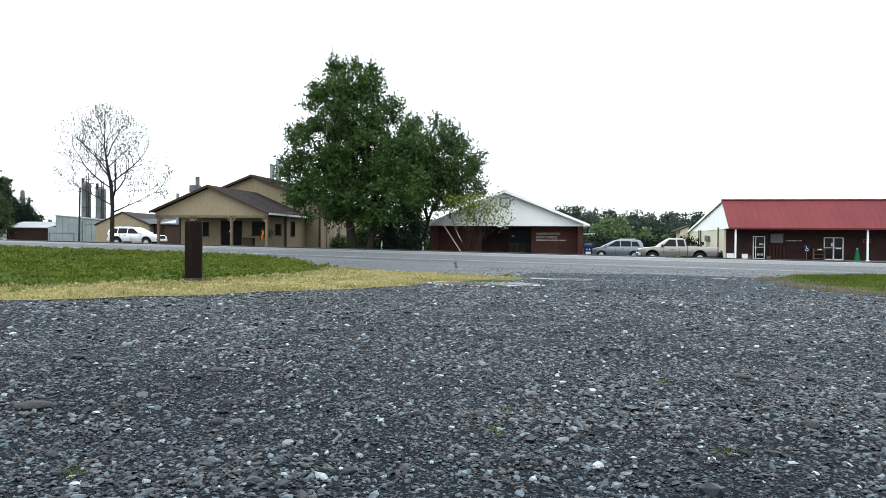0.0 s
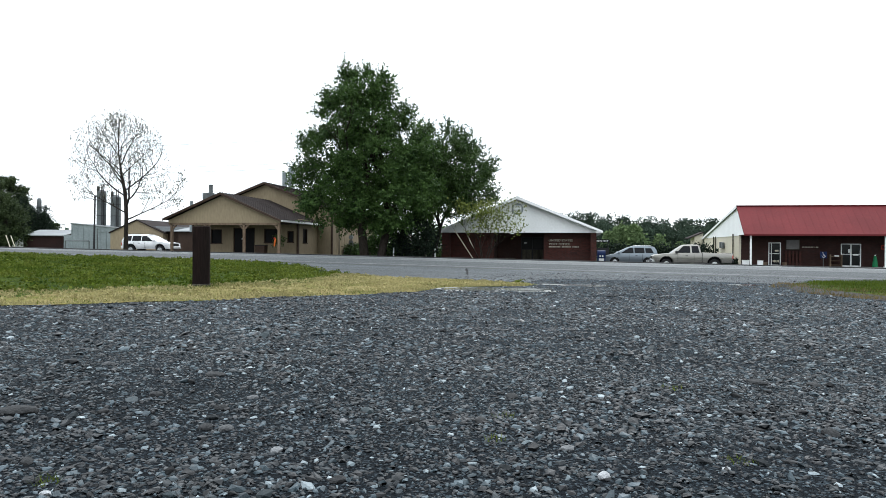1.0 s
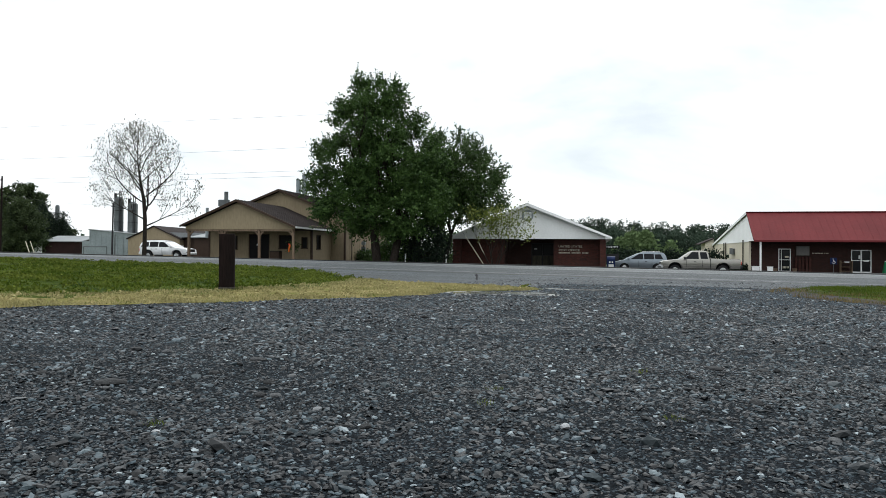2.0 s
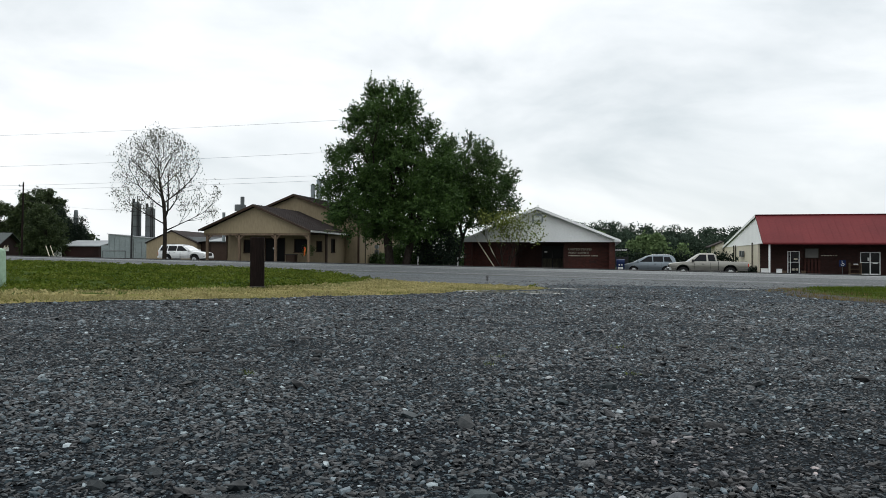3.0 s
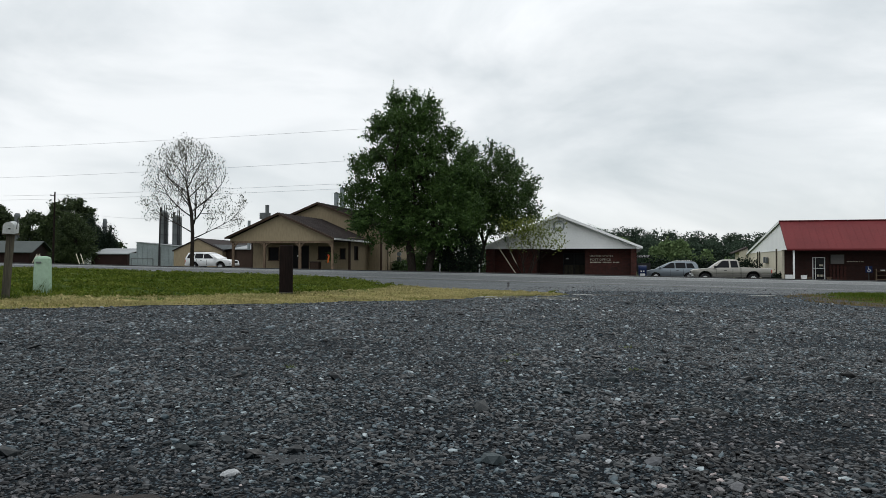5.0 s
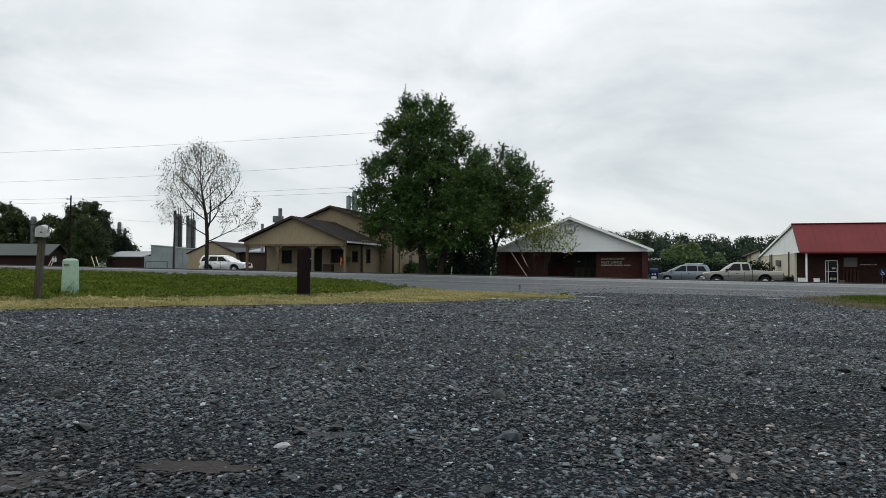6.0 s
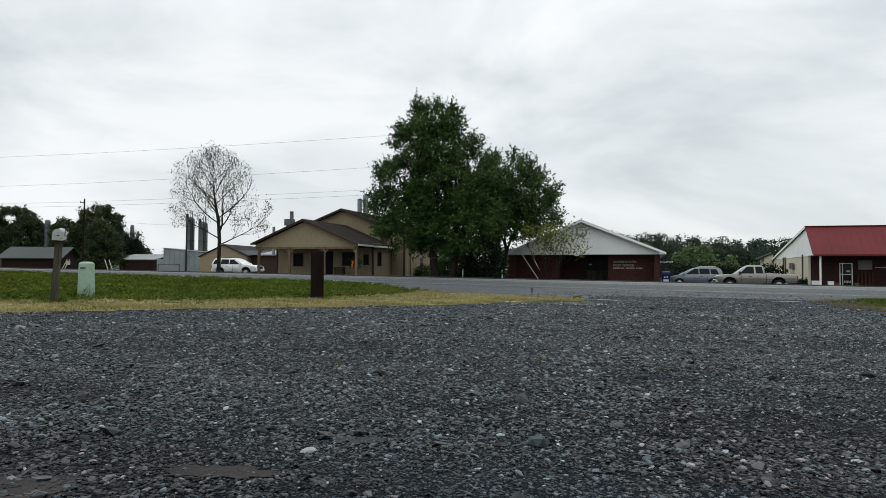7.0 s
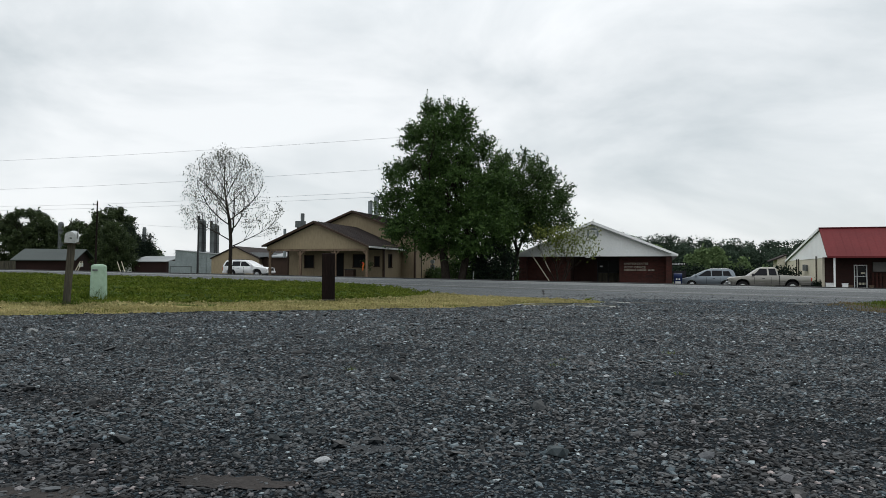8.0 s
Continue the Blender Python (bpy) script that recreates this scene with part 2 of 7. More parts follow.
APRON = chips_material("apron_asphalt", (0.03, 0.035, 0.038), (0.064, 0.073, 0.078), (0.16, 0.175, 0.182), 0.02, rough=0.6, spec=0.12, streak=(0.35, 1.0, 1))
LAWN = lawn_material("turf")
STRAW = material("dry_turf", (0.22, 0.18, 0.08), (0.11, 0.11, 0.03), rough=0.95, spec=0.03, coarse=1.6, fine=40, mottle=0.5, bump=0.4)
FIELD = material("far_grass", (0.05, 0.085, 0.025), (0.09, 0.1, 0.04), rough=0.95, coarse=0.05, fine=2.0, mottle=0.4, bump=0.0)
LOT = chips_material("lot_asphalt", (0.035, 0.037, 0.039), (0.055, 0.058, 0.06), (0.09, 0.09, 0.09), 0.03, rough=0.8, spec=0.05)
WATER = material("shallow_water", (0.1, 0.105, 0.1), rough=0.08, mottle=0.2, bump=0.012, fine=9, spec=0.6)
FINES = chips_material("bare_fines", (0.008, 0.01, 0.012), (0.016, 0.02, 0.023), (0.035, 0.041, 0.045), 0.006, rough=0.7, spec=0.25)
BLADE_GREEN = leaf_material("grass_blades", (0.016, 0.036, 0.004), (0.105, 0.14, 0.018), 0.85, 0.05)
CLOVER = leaf_material("clover_leaves", (0.04, 0.062, 0.009), (0.135, 0.16, 0.026), 0.8, 0.08)
BLADE_DRY = leaf_material("dry_blades", (0.15, 0.14, 0.055), (0.42, 0.365, 0.18), 0.8, 0.08)
MUD = material("damp_mud", (0.03, 0.025, 0.023), (0.017, 0.015, 0.014), rough=0.85, spec=0.2, coarse=3, fine=60, mottle=0.3, bump=0.3)
TAN = material("tan_siding", (0.295, 0.238, 0.155), (0.255, 0.205, 0.135), rough=0.7, coarse=0.6, fine=9, mottle=0.1, bump=0.05, stretch_by=(1, 1, 0.3))
BROWN_TRIM = material("dark_brown_trim", (0.055, 0.035, 0.025), rough=0.6, mottle=0.2)
SHINGLE = material("dark_metal_roof", (0.036, 0.029, 0.027), (0.026, 0.021, 0.02), rough=0.75, spec=0.05, coarse=0.8, fine=14, mottle=0.15, bump=0.1)
TIMBER = material("weathered_timber", (0.2, 0.145, 0.1), (0.14, 0.1, 0.07), rough=0.85, coarse=2, fine=30, mottle=0.3, stretch_by=(1, 1, 0.15))
DARK_POST = material("dark_tarred_timber", (0.0145, 0.0085, 0.0075), (0.009, 0.0062, 0.0056), rough=0.9, spec=0.1, coarse=4, fine=40, mottle=0.4, bump=0.4, stretch_by=(1, 1, 0.12))
GREY_POST = material("grey_weathered_post", (0.078, 0.07, 0.053), (0.04, 0.037, 0.03), rough=0.9, coarse=5, fine=50, mottle=0.35, bump=0.4, stretch_by=(1, 1, 0.1))
WHITE = material("white_paint", (0.84, 0.85, 0.84), (0.78, 0.79, 0.78), rough=0.55, coarse=0.5, fine=8, mottle=0.05, bump=0.03)
CREAM = material("cream_siding", (0.6, 0.55, 0.44), (0.53, 0.49, 0.39), rough=0.65, coarse=0.5, fine=9, mottle=0.07, bump=0.03)
BRICK = brick_material("dark_red_brick", (0.072, 0.024, 0.019), (0.042, 0.0165, 0.014), (0.05, 0.038, 0.034))
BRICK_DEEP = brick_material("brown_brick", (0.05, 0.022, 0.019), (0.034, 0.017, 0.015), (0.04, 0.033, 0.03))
RED_ROOF = material("red_metal_roof", (0.135, 0.022, 0.024), (0.11, 0.018, 0.02), rough=0.65, spec=0.15, coarse=0.35, fine=7, mottle=0.08, bump=0.03)
GALV = material("galvanised_sheet", (0.25, 0.285, 0.295), (0.2, 0.228, 0.236), rough=0.5, coarse=0.6, fine=6, mottle=0.12, metal=0.25)
DULL_WHITE = material("dull_white_sheet", (0.42, 0.44, 0.44), (0.33, 0.35, 0.35), rough=0.5, coarse=6, fine=30, mottle=0.15)
STEEL = material("grey_steel", (0.13, 0.142, 0.145), (0.09, 0.098, 0.1), rough=0.45, coarse=1, fine=12, mottle=0.15, metal=0.4)
DARK_METAL = material("dark_metal", (0.03, 0.03, 0.032), rough=0.5, mottle=0.2)
MAROON = material("maroon_boards", (0.026, 0.0125, 0.011), (0.018, 0.0095, 0.0085), rough=0.8, coarse=0.8, fine=12, mottle=0.2)
CONCRETE = material("concrete", (0.2, 0.195, 0.185), (0.15, 0.145, 0.14), rough=0.9, coarse=1, fine=30, mottle=0.15)
BARK = material("bark", (0.02, 0.017, 0.014), (0.034, 0.028, 0.024), rough=0.95, spec=0.05, coarse=3, fine=25, mottle=0.4, bump=0.6, stretch_by=(1, 1, 0.25))
LEAF_DARK = leaf_material("pear_leaves", (0.008, 0.026, 0.006), (0.085, 0.15, 0.038), 0.5, 0.16)
LEAF_MID = leaf_material("fresh_leaves", (0.013, 0.036, 0.008), (0.07, 0.12, 0.03), 0.45)
LEAF_WEST = leaf_material("dusty_leaves", (0.012, 0.024, 0.008), (0.06, 0.085, 0.028), 0.7)
LEAF_YELLOW = leaf_material("young_leaves", (0.06, 0.085, 0.015), (0.22, 0.25, 0.06), 0.5, 0.15)
RUST = leaf_material("rusty_blades", (0.05, 0.036, 0.014), (0.2, 0.15, 0.06), 0.9)
SILT = material("dried_silt", (0.32, 0.32, 0.3), (0.16, 0.165, 0.16), rough=0.9, coarse=2, fine=40, mottle=0.4)
BUD = leaf_material("opening_buds", (0.05, 0.055, 0.035), (0.17, 0.17, 0.13))
CONIFER = leaf_material("conifer_needles", (0.004, 0.01, 0.006), (0.012, 0.024, 0.012), 0.9)
# leaf colour lifted and greyed to carry the haze of distance
WOODS_DARK = leaf_material("hazed_dark_leaves", (0.03, 0.049, 0.035), (0.06, 0.085, 0.058), 0.9, 0.1)
WOODS_LIGHT = leaf_material("far_light_leaves", (0.075, 0.12, 0.052), (0.15, 0.205, 0.09), 0.9, 0.1)
DIM_GLASS = material("dim_door_glass", (0.006, 0.006, 0.007), rough=0.3, mottle=0.05, bump=0.0, spec=0.08)
GLASS = material("dark_window_glass", (0.008, 0.009, 0.011), rough=0.12, mottle=0.05, bump=0.0, spec=0.17)
RUBBER = material("tyre_rubber", (0.018, 0.018, 0.019), rough=0.85, mottle=0.2)
CHROME = material("bright_metal", (0.55, 0.56, 0.57), rough=0.25, metal=0.9, mottle=0.1, bump=0.0)
PAINT_WHITE = material("white_car_paint", (0.78, 0.79, 0.79), rough=0.3, mottle=0.03, bump=0.0)
PAINT_CHAMPAGNE = material("champagne_car_paint", (0.29, 0.28, 0.255), (0.27, 0.26, 0.235), rough=0.32, mottle=0.05, bump=0.0, metal=0.55)
DARK_LOWER = material("grey_lower_side", (0.13, 0.125, 0.115), rough=0.4, mottle=0.05, bump=0.0, metal=0.2)
PAINT_SILVER_BLUE = material("silver_blue_car_paint", (0.21, 0.24, 0.265), (0.195, 0.225, 0.25), rough=0.32, mottle=0.05, bump=0.0, metal=0.35)
BLUE = material("blue_enamel", (0.012, 0.025, 0.085), rough=0.45, mottle=0.1)
GREEN = material("green_plastic", (0.02, 0.2, 0.08), rough=0.5, mottle=0.1)
PED_GREEN = material("pale_green_plastic", (0.3, 0.41, 0.31), (0.25, 0.35, 0.265), rough=0.6, coarse=3, fine=20, mottle=0.1)
ORANGE = material("orange_enamel", (0.6, 0.13, 0.025), rough=0.5, mottle=0.1)
RED = material("red_enamel", (0.5, 0.05, 0.03), rough=0.5, mottle=0.1)
BLACK = material("black_void", (0.006, 0.006, 0.007), rough=0.9, mottle=0.1)
LETTER = material("pale_metal_letters", (0.525, 0.490, 0.406), rough=0.5, mottle=0.1, bump=0.0)
KERB = material("dark_kerb", (0.022, 0.023, 0.024), (0.035, 0.035, 0.034), rough=0.9, spec=0.15, coarse=1.5, fine=30, mottle=0.3)
LINE = material("worn_road_paint", (0.5, 0.5, 0.48), (0.25, 0.26, 0.26), rough=0.6, coarse=2.5, fine=30, mottle=0.3)


# ---- building blocks ----
def thing(name, m, label, category, group=""):
    ob = new(name)
    ob.empty_display_size = 0.2
    ob.matrix_basis = m
    return tagged(ob, label, category, group)


def part(name, bm, mat, parent=None, label="", smooth=False):
    me = bpy.data.meshes.new(name)
    bmesh.ops.recalc_face_normals(bm, faces=bm.faces)
    bm.to_mesh(me)
    bm.free()
    me.materials.append(mat)
    if smooth:
        me.shade_smooth()
    ob = new(name, me)
    ob.parent = parent
    return tagged(ob, label)


def box(bm, x0, x1, y0, y1, z0, z1, bevel=0.0):
    made = bmesh.ops.create_cube(bm, size=1, matrix=Matrix.LocRotScale(((x0 + x1) / 2, (y0 + y1) / 2, (z0 + z1) / 2), None, (abs(x1 - x0), abs(y1 - y0), abs(z1 - z0))))
    if bevel:
        edges = list({e for v in made["verts"] for e in v.link_edges})
        bmesh.ops.bevel(bm, geom=edges, offset=bevel, segments=1, affect="EDGES", profile=0.5)
    return bm


def boxes(*sizes, bevel=0.0):
    bm = bmesh.new()
    for s in sizes:
        box(bm, *s, bevel=bevel)
    return bm


def prism(bm, outline, y0, y1):
    """An outline in x and z, drawn out from y0 to y1."""
    a = [bm.verts.new((x, y0, z)) for x, z in outline]
    b = [bm.verts.new((x, y1, z)) for x, z in outline]
    bm.faces.new(a)
    bm.faces.new(b[::-1])
    for i in range(len(a)):
        j = (i + 1) % len(a)
        bm.faces.new((a[i], b[i], b[j], a[j]))
    return bm


def prism_x(bm, outline, x0, x1):
    """An outline in y and z, drawn out from x0 to x1."""
    a = [bm.verts.new((x0, y, z)) for y, z in outline]
    b = [bm.verts.new((x1, y, z)) for y, z in outline]
    bm.faces.new(a)
    bm.faces.new(b[::-1])
    for i in range(len(a)):
        j = (i + 1) % len(a)
        bm.faces.new((a[i], b[i], b[j], a[j]))
    return bm


def rod(bm, p0, p1, r0, r1=None, sides=8, caps=True):
    """A tapered round bar from p0 to p1."""
    p0, p1 = Vector(p0), Vector(p1)
    r1 = r0 if r1 is None else r1
    way = p1 - p0
    q = way.to_track_quat("Z", "Y")
    rings = []
    for p, r in ((p0, r0), (p1, r1)):
        rings.append([bm.verts.new(p + q @ Vector((r * math.cos(a), r * math.sin(a), 0))) for a in (2 * math.pi * i / sides for i in range(sides))])
    for i in range(sides):
        j = (i + 1) % sides
        bm.faces.new((rings[0][i], rings[0][j], rings[1][j], rings[1][i]))
    if caps:
        bm.faces.new(rings[0][::-1])
        bm.faces.new(rings[1])
    return bm


def rods(*bars, sides=8):
    bm = bmesh.new()
    for bar in bars:
        rod(bm, *bar, sides=sides)
    return bm


def wall_bm(x0, x1, z0, z1, y0, y1, holes=(), ribs=0.0, rib_depth=0.02):
    """An upright wall with holes (x0, x1, z0, z1) that go through it; ribs: pitch of raised upright battens on its front."""
    bm = bmesh.new()
    xs = sorted({x0, x1, *[h[0] for h in holes], *[h[1] for h in holes]})
    zs = sorted({z0, z1, *[h[2] for h in holes], *[h[3] for h in holes]})
    for a, b in zip(xs, xs[1:]):
        run = None
        for c, d in zip(zs, zs[1:]):
            inside = any(h[0] < (a + b) / 2 < h[1] and h[2] < (c + d) / 2 < h[3] for h in holes)
            if inside:
                if run:
                    box(bm, a, b, y0, y1, *run)
                run = None
            else:
                run = (run[0], d) if run else (c, d)
        if run:
            box(bm, a, b, y0, y1, *run)
    if ribs:
        k = x0 + ribs / 2
        while k < x1:
            if not any(h[0] - 0.03 < k < h[1] + 0.03 for h in holes):
                box(bm, k - 0.02, k + 0.02, y0 - rib_depth, y0, z0, z1)
            k += ribs
    bmesh.ops.remove_doubles(bm, verts=bm.verts, dist=1e-4)
    return bm


# ---- ground ----
def smooth01(t):
    t = min(1.0, max(0.0, t))
    return t * t * (3 - 2 * t)


def ground_z(x, y):
    """Height of the bare ground: it falls gently to the east; the road is a low bank; the lots behind it lie lower."""
    xc, yc = min(60.0, max(-45.0, x)), min(26.5, max(-25.0, y))
    yard = -0.0224 * xc - 0.0034 * yc
    far_edge = 0.06 - 0.0162 * xc
    near_edge = -0.0224 * xc - 0.0034 * 26.5 + 0.02
    if y <= 16:
        return yard + 0.012 * noise.noise((x * 0.5, y * 0.5, 3.1)) + 0.008 * noise.noise((x * 1.6, y * 2.4, 9.2)) * smooth01((12 - y) / 6)
    if y <= 26.5:
        return yard + (near_edge - yard) * smooth01((y - 16) / 10.5)
    if y <= 40:
        return near_edge + (far_edge - near_edge) * smooth01((y - 26.5) / 13.5)
    if y <= 42.5:
        return far_edge - 0.45 * smooth01((y - 40.1) / 2.2)
    return far_edge - 0.45


def sheet(name, outline, lift, mat, cuts_x, cuts_y, label, category, edge=0.0, kind="structure"):
    """A piece of the ground: its outline in plan, cut into a grid and laid on the ground, with its rim turned down."""
    bm = bmesh.new()
    bm.faces.new([bm.verts.new((x, y, 0)) for x, y in outline])
    for axis, cuts in ((0, cuts_x), (1, cuts_y)):
        for c in cuts:
            co, no = Vector((0, 0, 0)), Vector((0, 0, 0))
            co[axis], no[axis] = c, 1
            bmesh.ops.bisect_plane(bm, geom=bm.verts[:] + bm.edges[:] + bm.faces[:], plane_co=co, plane_no=no)
    bmesh.ops.triangulate(bm, faces=bm.faces)
    rim = {v for e in bm.edges if e.is_boundary for v in e.verts}
    for v in bm.verts:
        v.co.z = ground_z(v.co.x, v.co.y) + lift
        if v in rim:
            v.co.z -= edge
    ob = part(name, bm, mat, smooth=True)
    return tagged(ob, label, category, kind=kind)


def span(a, b, step):
    return [a + step * i for i in range(int((b - a) / step) + 1)]


def ragged(points, step, amount, seed):
    """The outline with short, uneven steps between its corners."""
    rnd, res = random.Random(seed), []
    for (ax, ay), (bx, by) in zip(points, points[1:] + points[:1]):
        length = math.hypot(bx - ax, by - ay)
        k = max(1, int(length / step)) if length < 30 else 1
        for i in range(k):
            f = i / k
            d = rnd.uniform(-amount, amount) if 0 < i else 0
            res.append((ax + (bx - ax) * f - (by - ay) / length * d, ay + (by - ay) * f + (bx - ax) / length * d))
    return res


far = [-2500, -900, -400, -200, -110, -70]
sheet("ground", [(-2500, -600), (2500, -600), (2500, 2600), (-2500, 2600)], -0.05, FIELD,
      far + span(-60, 60, 6) + [-c for c in far], [-300, -100, -40] + span(-24, 24, 6) + span(25, 45, 1.25) + [60, 90, 150, 300, 700, 1400],
      "wide flat grassland that runs to the wooded skyline", "ground")
EDGE = [(-24.8, -18.0), (-10.0, 0.4), (-6.3, 4.55), (-5.7, 5.25), (-5.0, 6.1), (-4.3, 6.95), (-3.5, 7.75), (-2.9, 8.6), (-2.15, 9.6), (-1.4, 10.65), (-1.0, 11.3), (-0.85, 12.4), (-0.3, 13.15), (0.4, 13.65), (0.9, 14.1), (1.15, 14.7), (0.9, 15.3)]
TIP = [(-0.9, 15.7), (-2.2, 16.1), (-3.4, 17.2), (-4.4, 19.0), (-5.6, 22.3), (-8.2, 25.4), (-10.5, 26.2), (-12.0, 26.45)]
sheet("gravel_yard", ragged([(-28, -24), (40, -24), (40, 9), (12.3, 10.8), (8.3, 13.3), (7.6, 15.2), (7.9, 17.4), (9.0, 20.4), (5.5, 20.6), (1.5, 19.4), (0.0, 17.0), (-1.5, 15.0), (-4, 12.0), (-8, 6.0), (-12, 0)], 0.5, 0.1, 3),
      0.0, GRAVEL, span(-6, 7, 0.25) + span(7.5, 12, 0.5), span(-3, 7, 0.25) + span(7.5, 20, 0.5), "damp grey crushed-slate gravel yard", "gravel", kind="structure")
lawn_edge = [(-60, 26.45), (-60, -18)] + EDGE + TIP
right_edge = [(6.95, 14.9), (7.4, 13.0), (9.0, 11.2), (12.3, 9.4), (50, 3), (50, 26.45), (15, 26.45), (11, 23.7), (9.0, 20.5), (7.5, 17.5)]
sheet("lawn", ragged(lawn_edge, 0.4, 0.1, 5), 0.03, LAWN, span(-28, 2, 1.0), span(0, 26, 1.0), "rough green lawn with a strip of dry straw-coloured grass along the gravel", "lawn", edge=0.05)
sheet("lawn_east", ragged(right_edge, 0.4, 0.1, 6), 0.03, LAWN, span(8, 30, 1.0), span(8, 26, 1.0), "patch of grass with a worn, rusty-brown rim beside the drive", "lawn", edge=0.05)
sheet("drive_apron", ragged([(-12.0, 26.5), (-10.5, 26.25), (-8.2, 25.45), (-5.6, 22.35), (-4.4, 19.05), (-3.4, 17.25), (-2.2, 16.15), (-0.9, 15.75), (0.9, 15.35), (1.6, 18.5), (5.5, 20.2), (9.3, 20.3), (11, 23.7), (15, 26.5)], 0.5, 0.12, 8),
      0.006, APRON, span(-11, 14, 1.0), span(17, 26, 1.0), "dark patched asphalt apron with loose gravel on it", "driveway")
sheet("road", [(-400, 26.5), (400, 26.5), (400, 40.05), (-400, 40.05)], 0.012, ASPHALT, far[2:] + span(-60, 60, 5) + [-c for c in far[2:]], span(27, 40, 1.25), "worn pale-grey asphalt main road, slightly raised", "road", edge=0.0)
sheet("far_lane", [(-400, 34.2), (400, 34.2), (400, 40.0), (-400, 40.0)], 0.016, PALE_ASPHALT, far[2:] + span(-60, 60, 5) + [-c for c in far[2:]], span(35, 40, 1.25), "paler far lane and shoulder of the road", "road")
sheet("parking_lot", [(-34, 42.3), (70, 42.3), (70, 64), (-34, 64)], 0.008, LOT, span(-30, 66, 6), [46, 52, 58], "dark asphalt lot on the far side of the road", "parking lot")


def kerb():
    """A low dark lip of rolled asphalt along the far side of the road, in lengths that follow its slope."""
    bm = bmesh.new()
    xs = span(-90, 90, 6)
    rows = []
    for x in xs:
        z = ground_z(x, 39.9)
        rows.append([bm.verts.new((x, y, z + d)) for y, d in ((39.98, -0.1), (40.0, 0.05), (40.06, 0.075), (40.26, 0.075), (40.34, -0.2))])
    for a, b in zip(rows, rows[1:]):
        for k in range(4):
            bm.faces.new((a[k], b[k], b[k + 1], a[k + 1]))
    return tagged(part("kerb", bm, KERB), "low dark rolled-asphalt kerb on the far side", "kerb", kind="structure")


kerb()


# ---- the tan shop with its porch ----
TURN_B = -7.0


def lot_z(x, y):
    return round(ground_z(x, y), 3)


def roof_slab(bm, run, rise, v0, v1, thick, side, ridge_u=0.0, ridge_z=0.0):
    """One slope of a gable roof: from the ridge out by run and down by rise, on side -1 or 1."""
    out = [(ridge_u, ridge_z), (ridge_u + side * run, ridge_z - rise), (ridge_u + side * run, ridge_z - rise - thick), (ridge_u, ridge_z - thick)]
    return prism(bm, out, v0, v1)


def roof_ribs(bm, run, rise, v0, v1, side, ridge_u, ridge_z, pitch, size=0.03):
    """Standing seams down one slope."""
    k = v0 + pitch / 2
    while k < v1:
        prism(bm, [(ridge_u, ridge_z), (ridge_u + side * run, ridge_z - rise), (ridge_u + side * run, ridge_z - rise + size), (ridge_u, ridge_z + size)], k - 0.015, k + 0.015)
        k += pitch


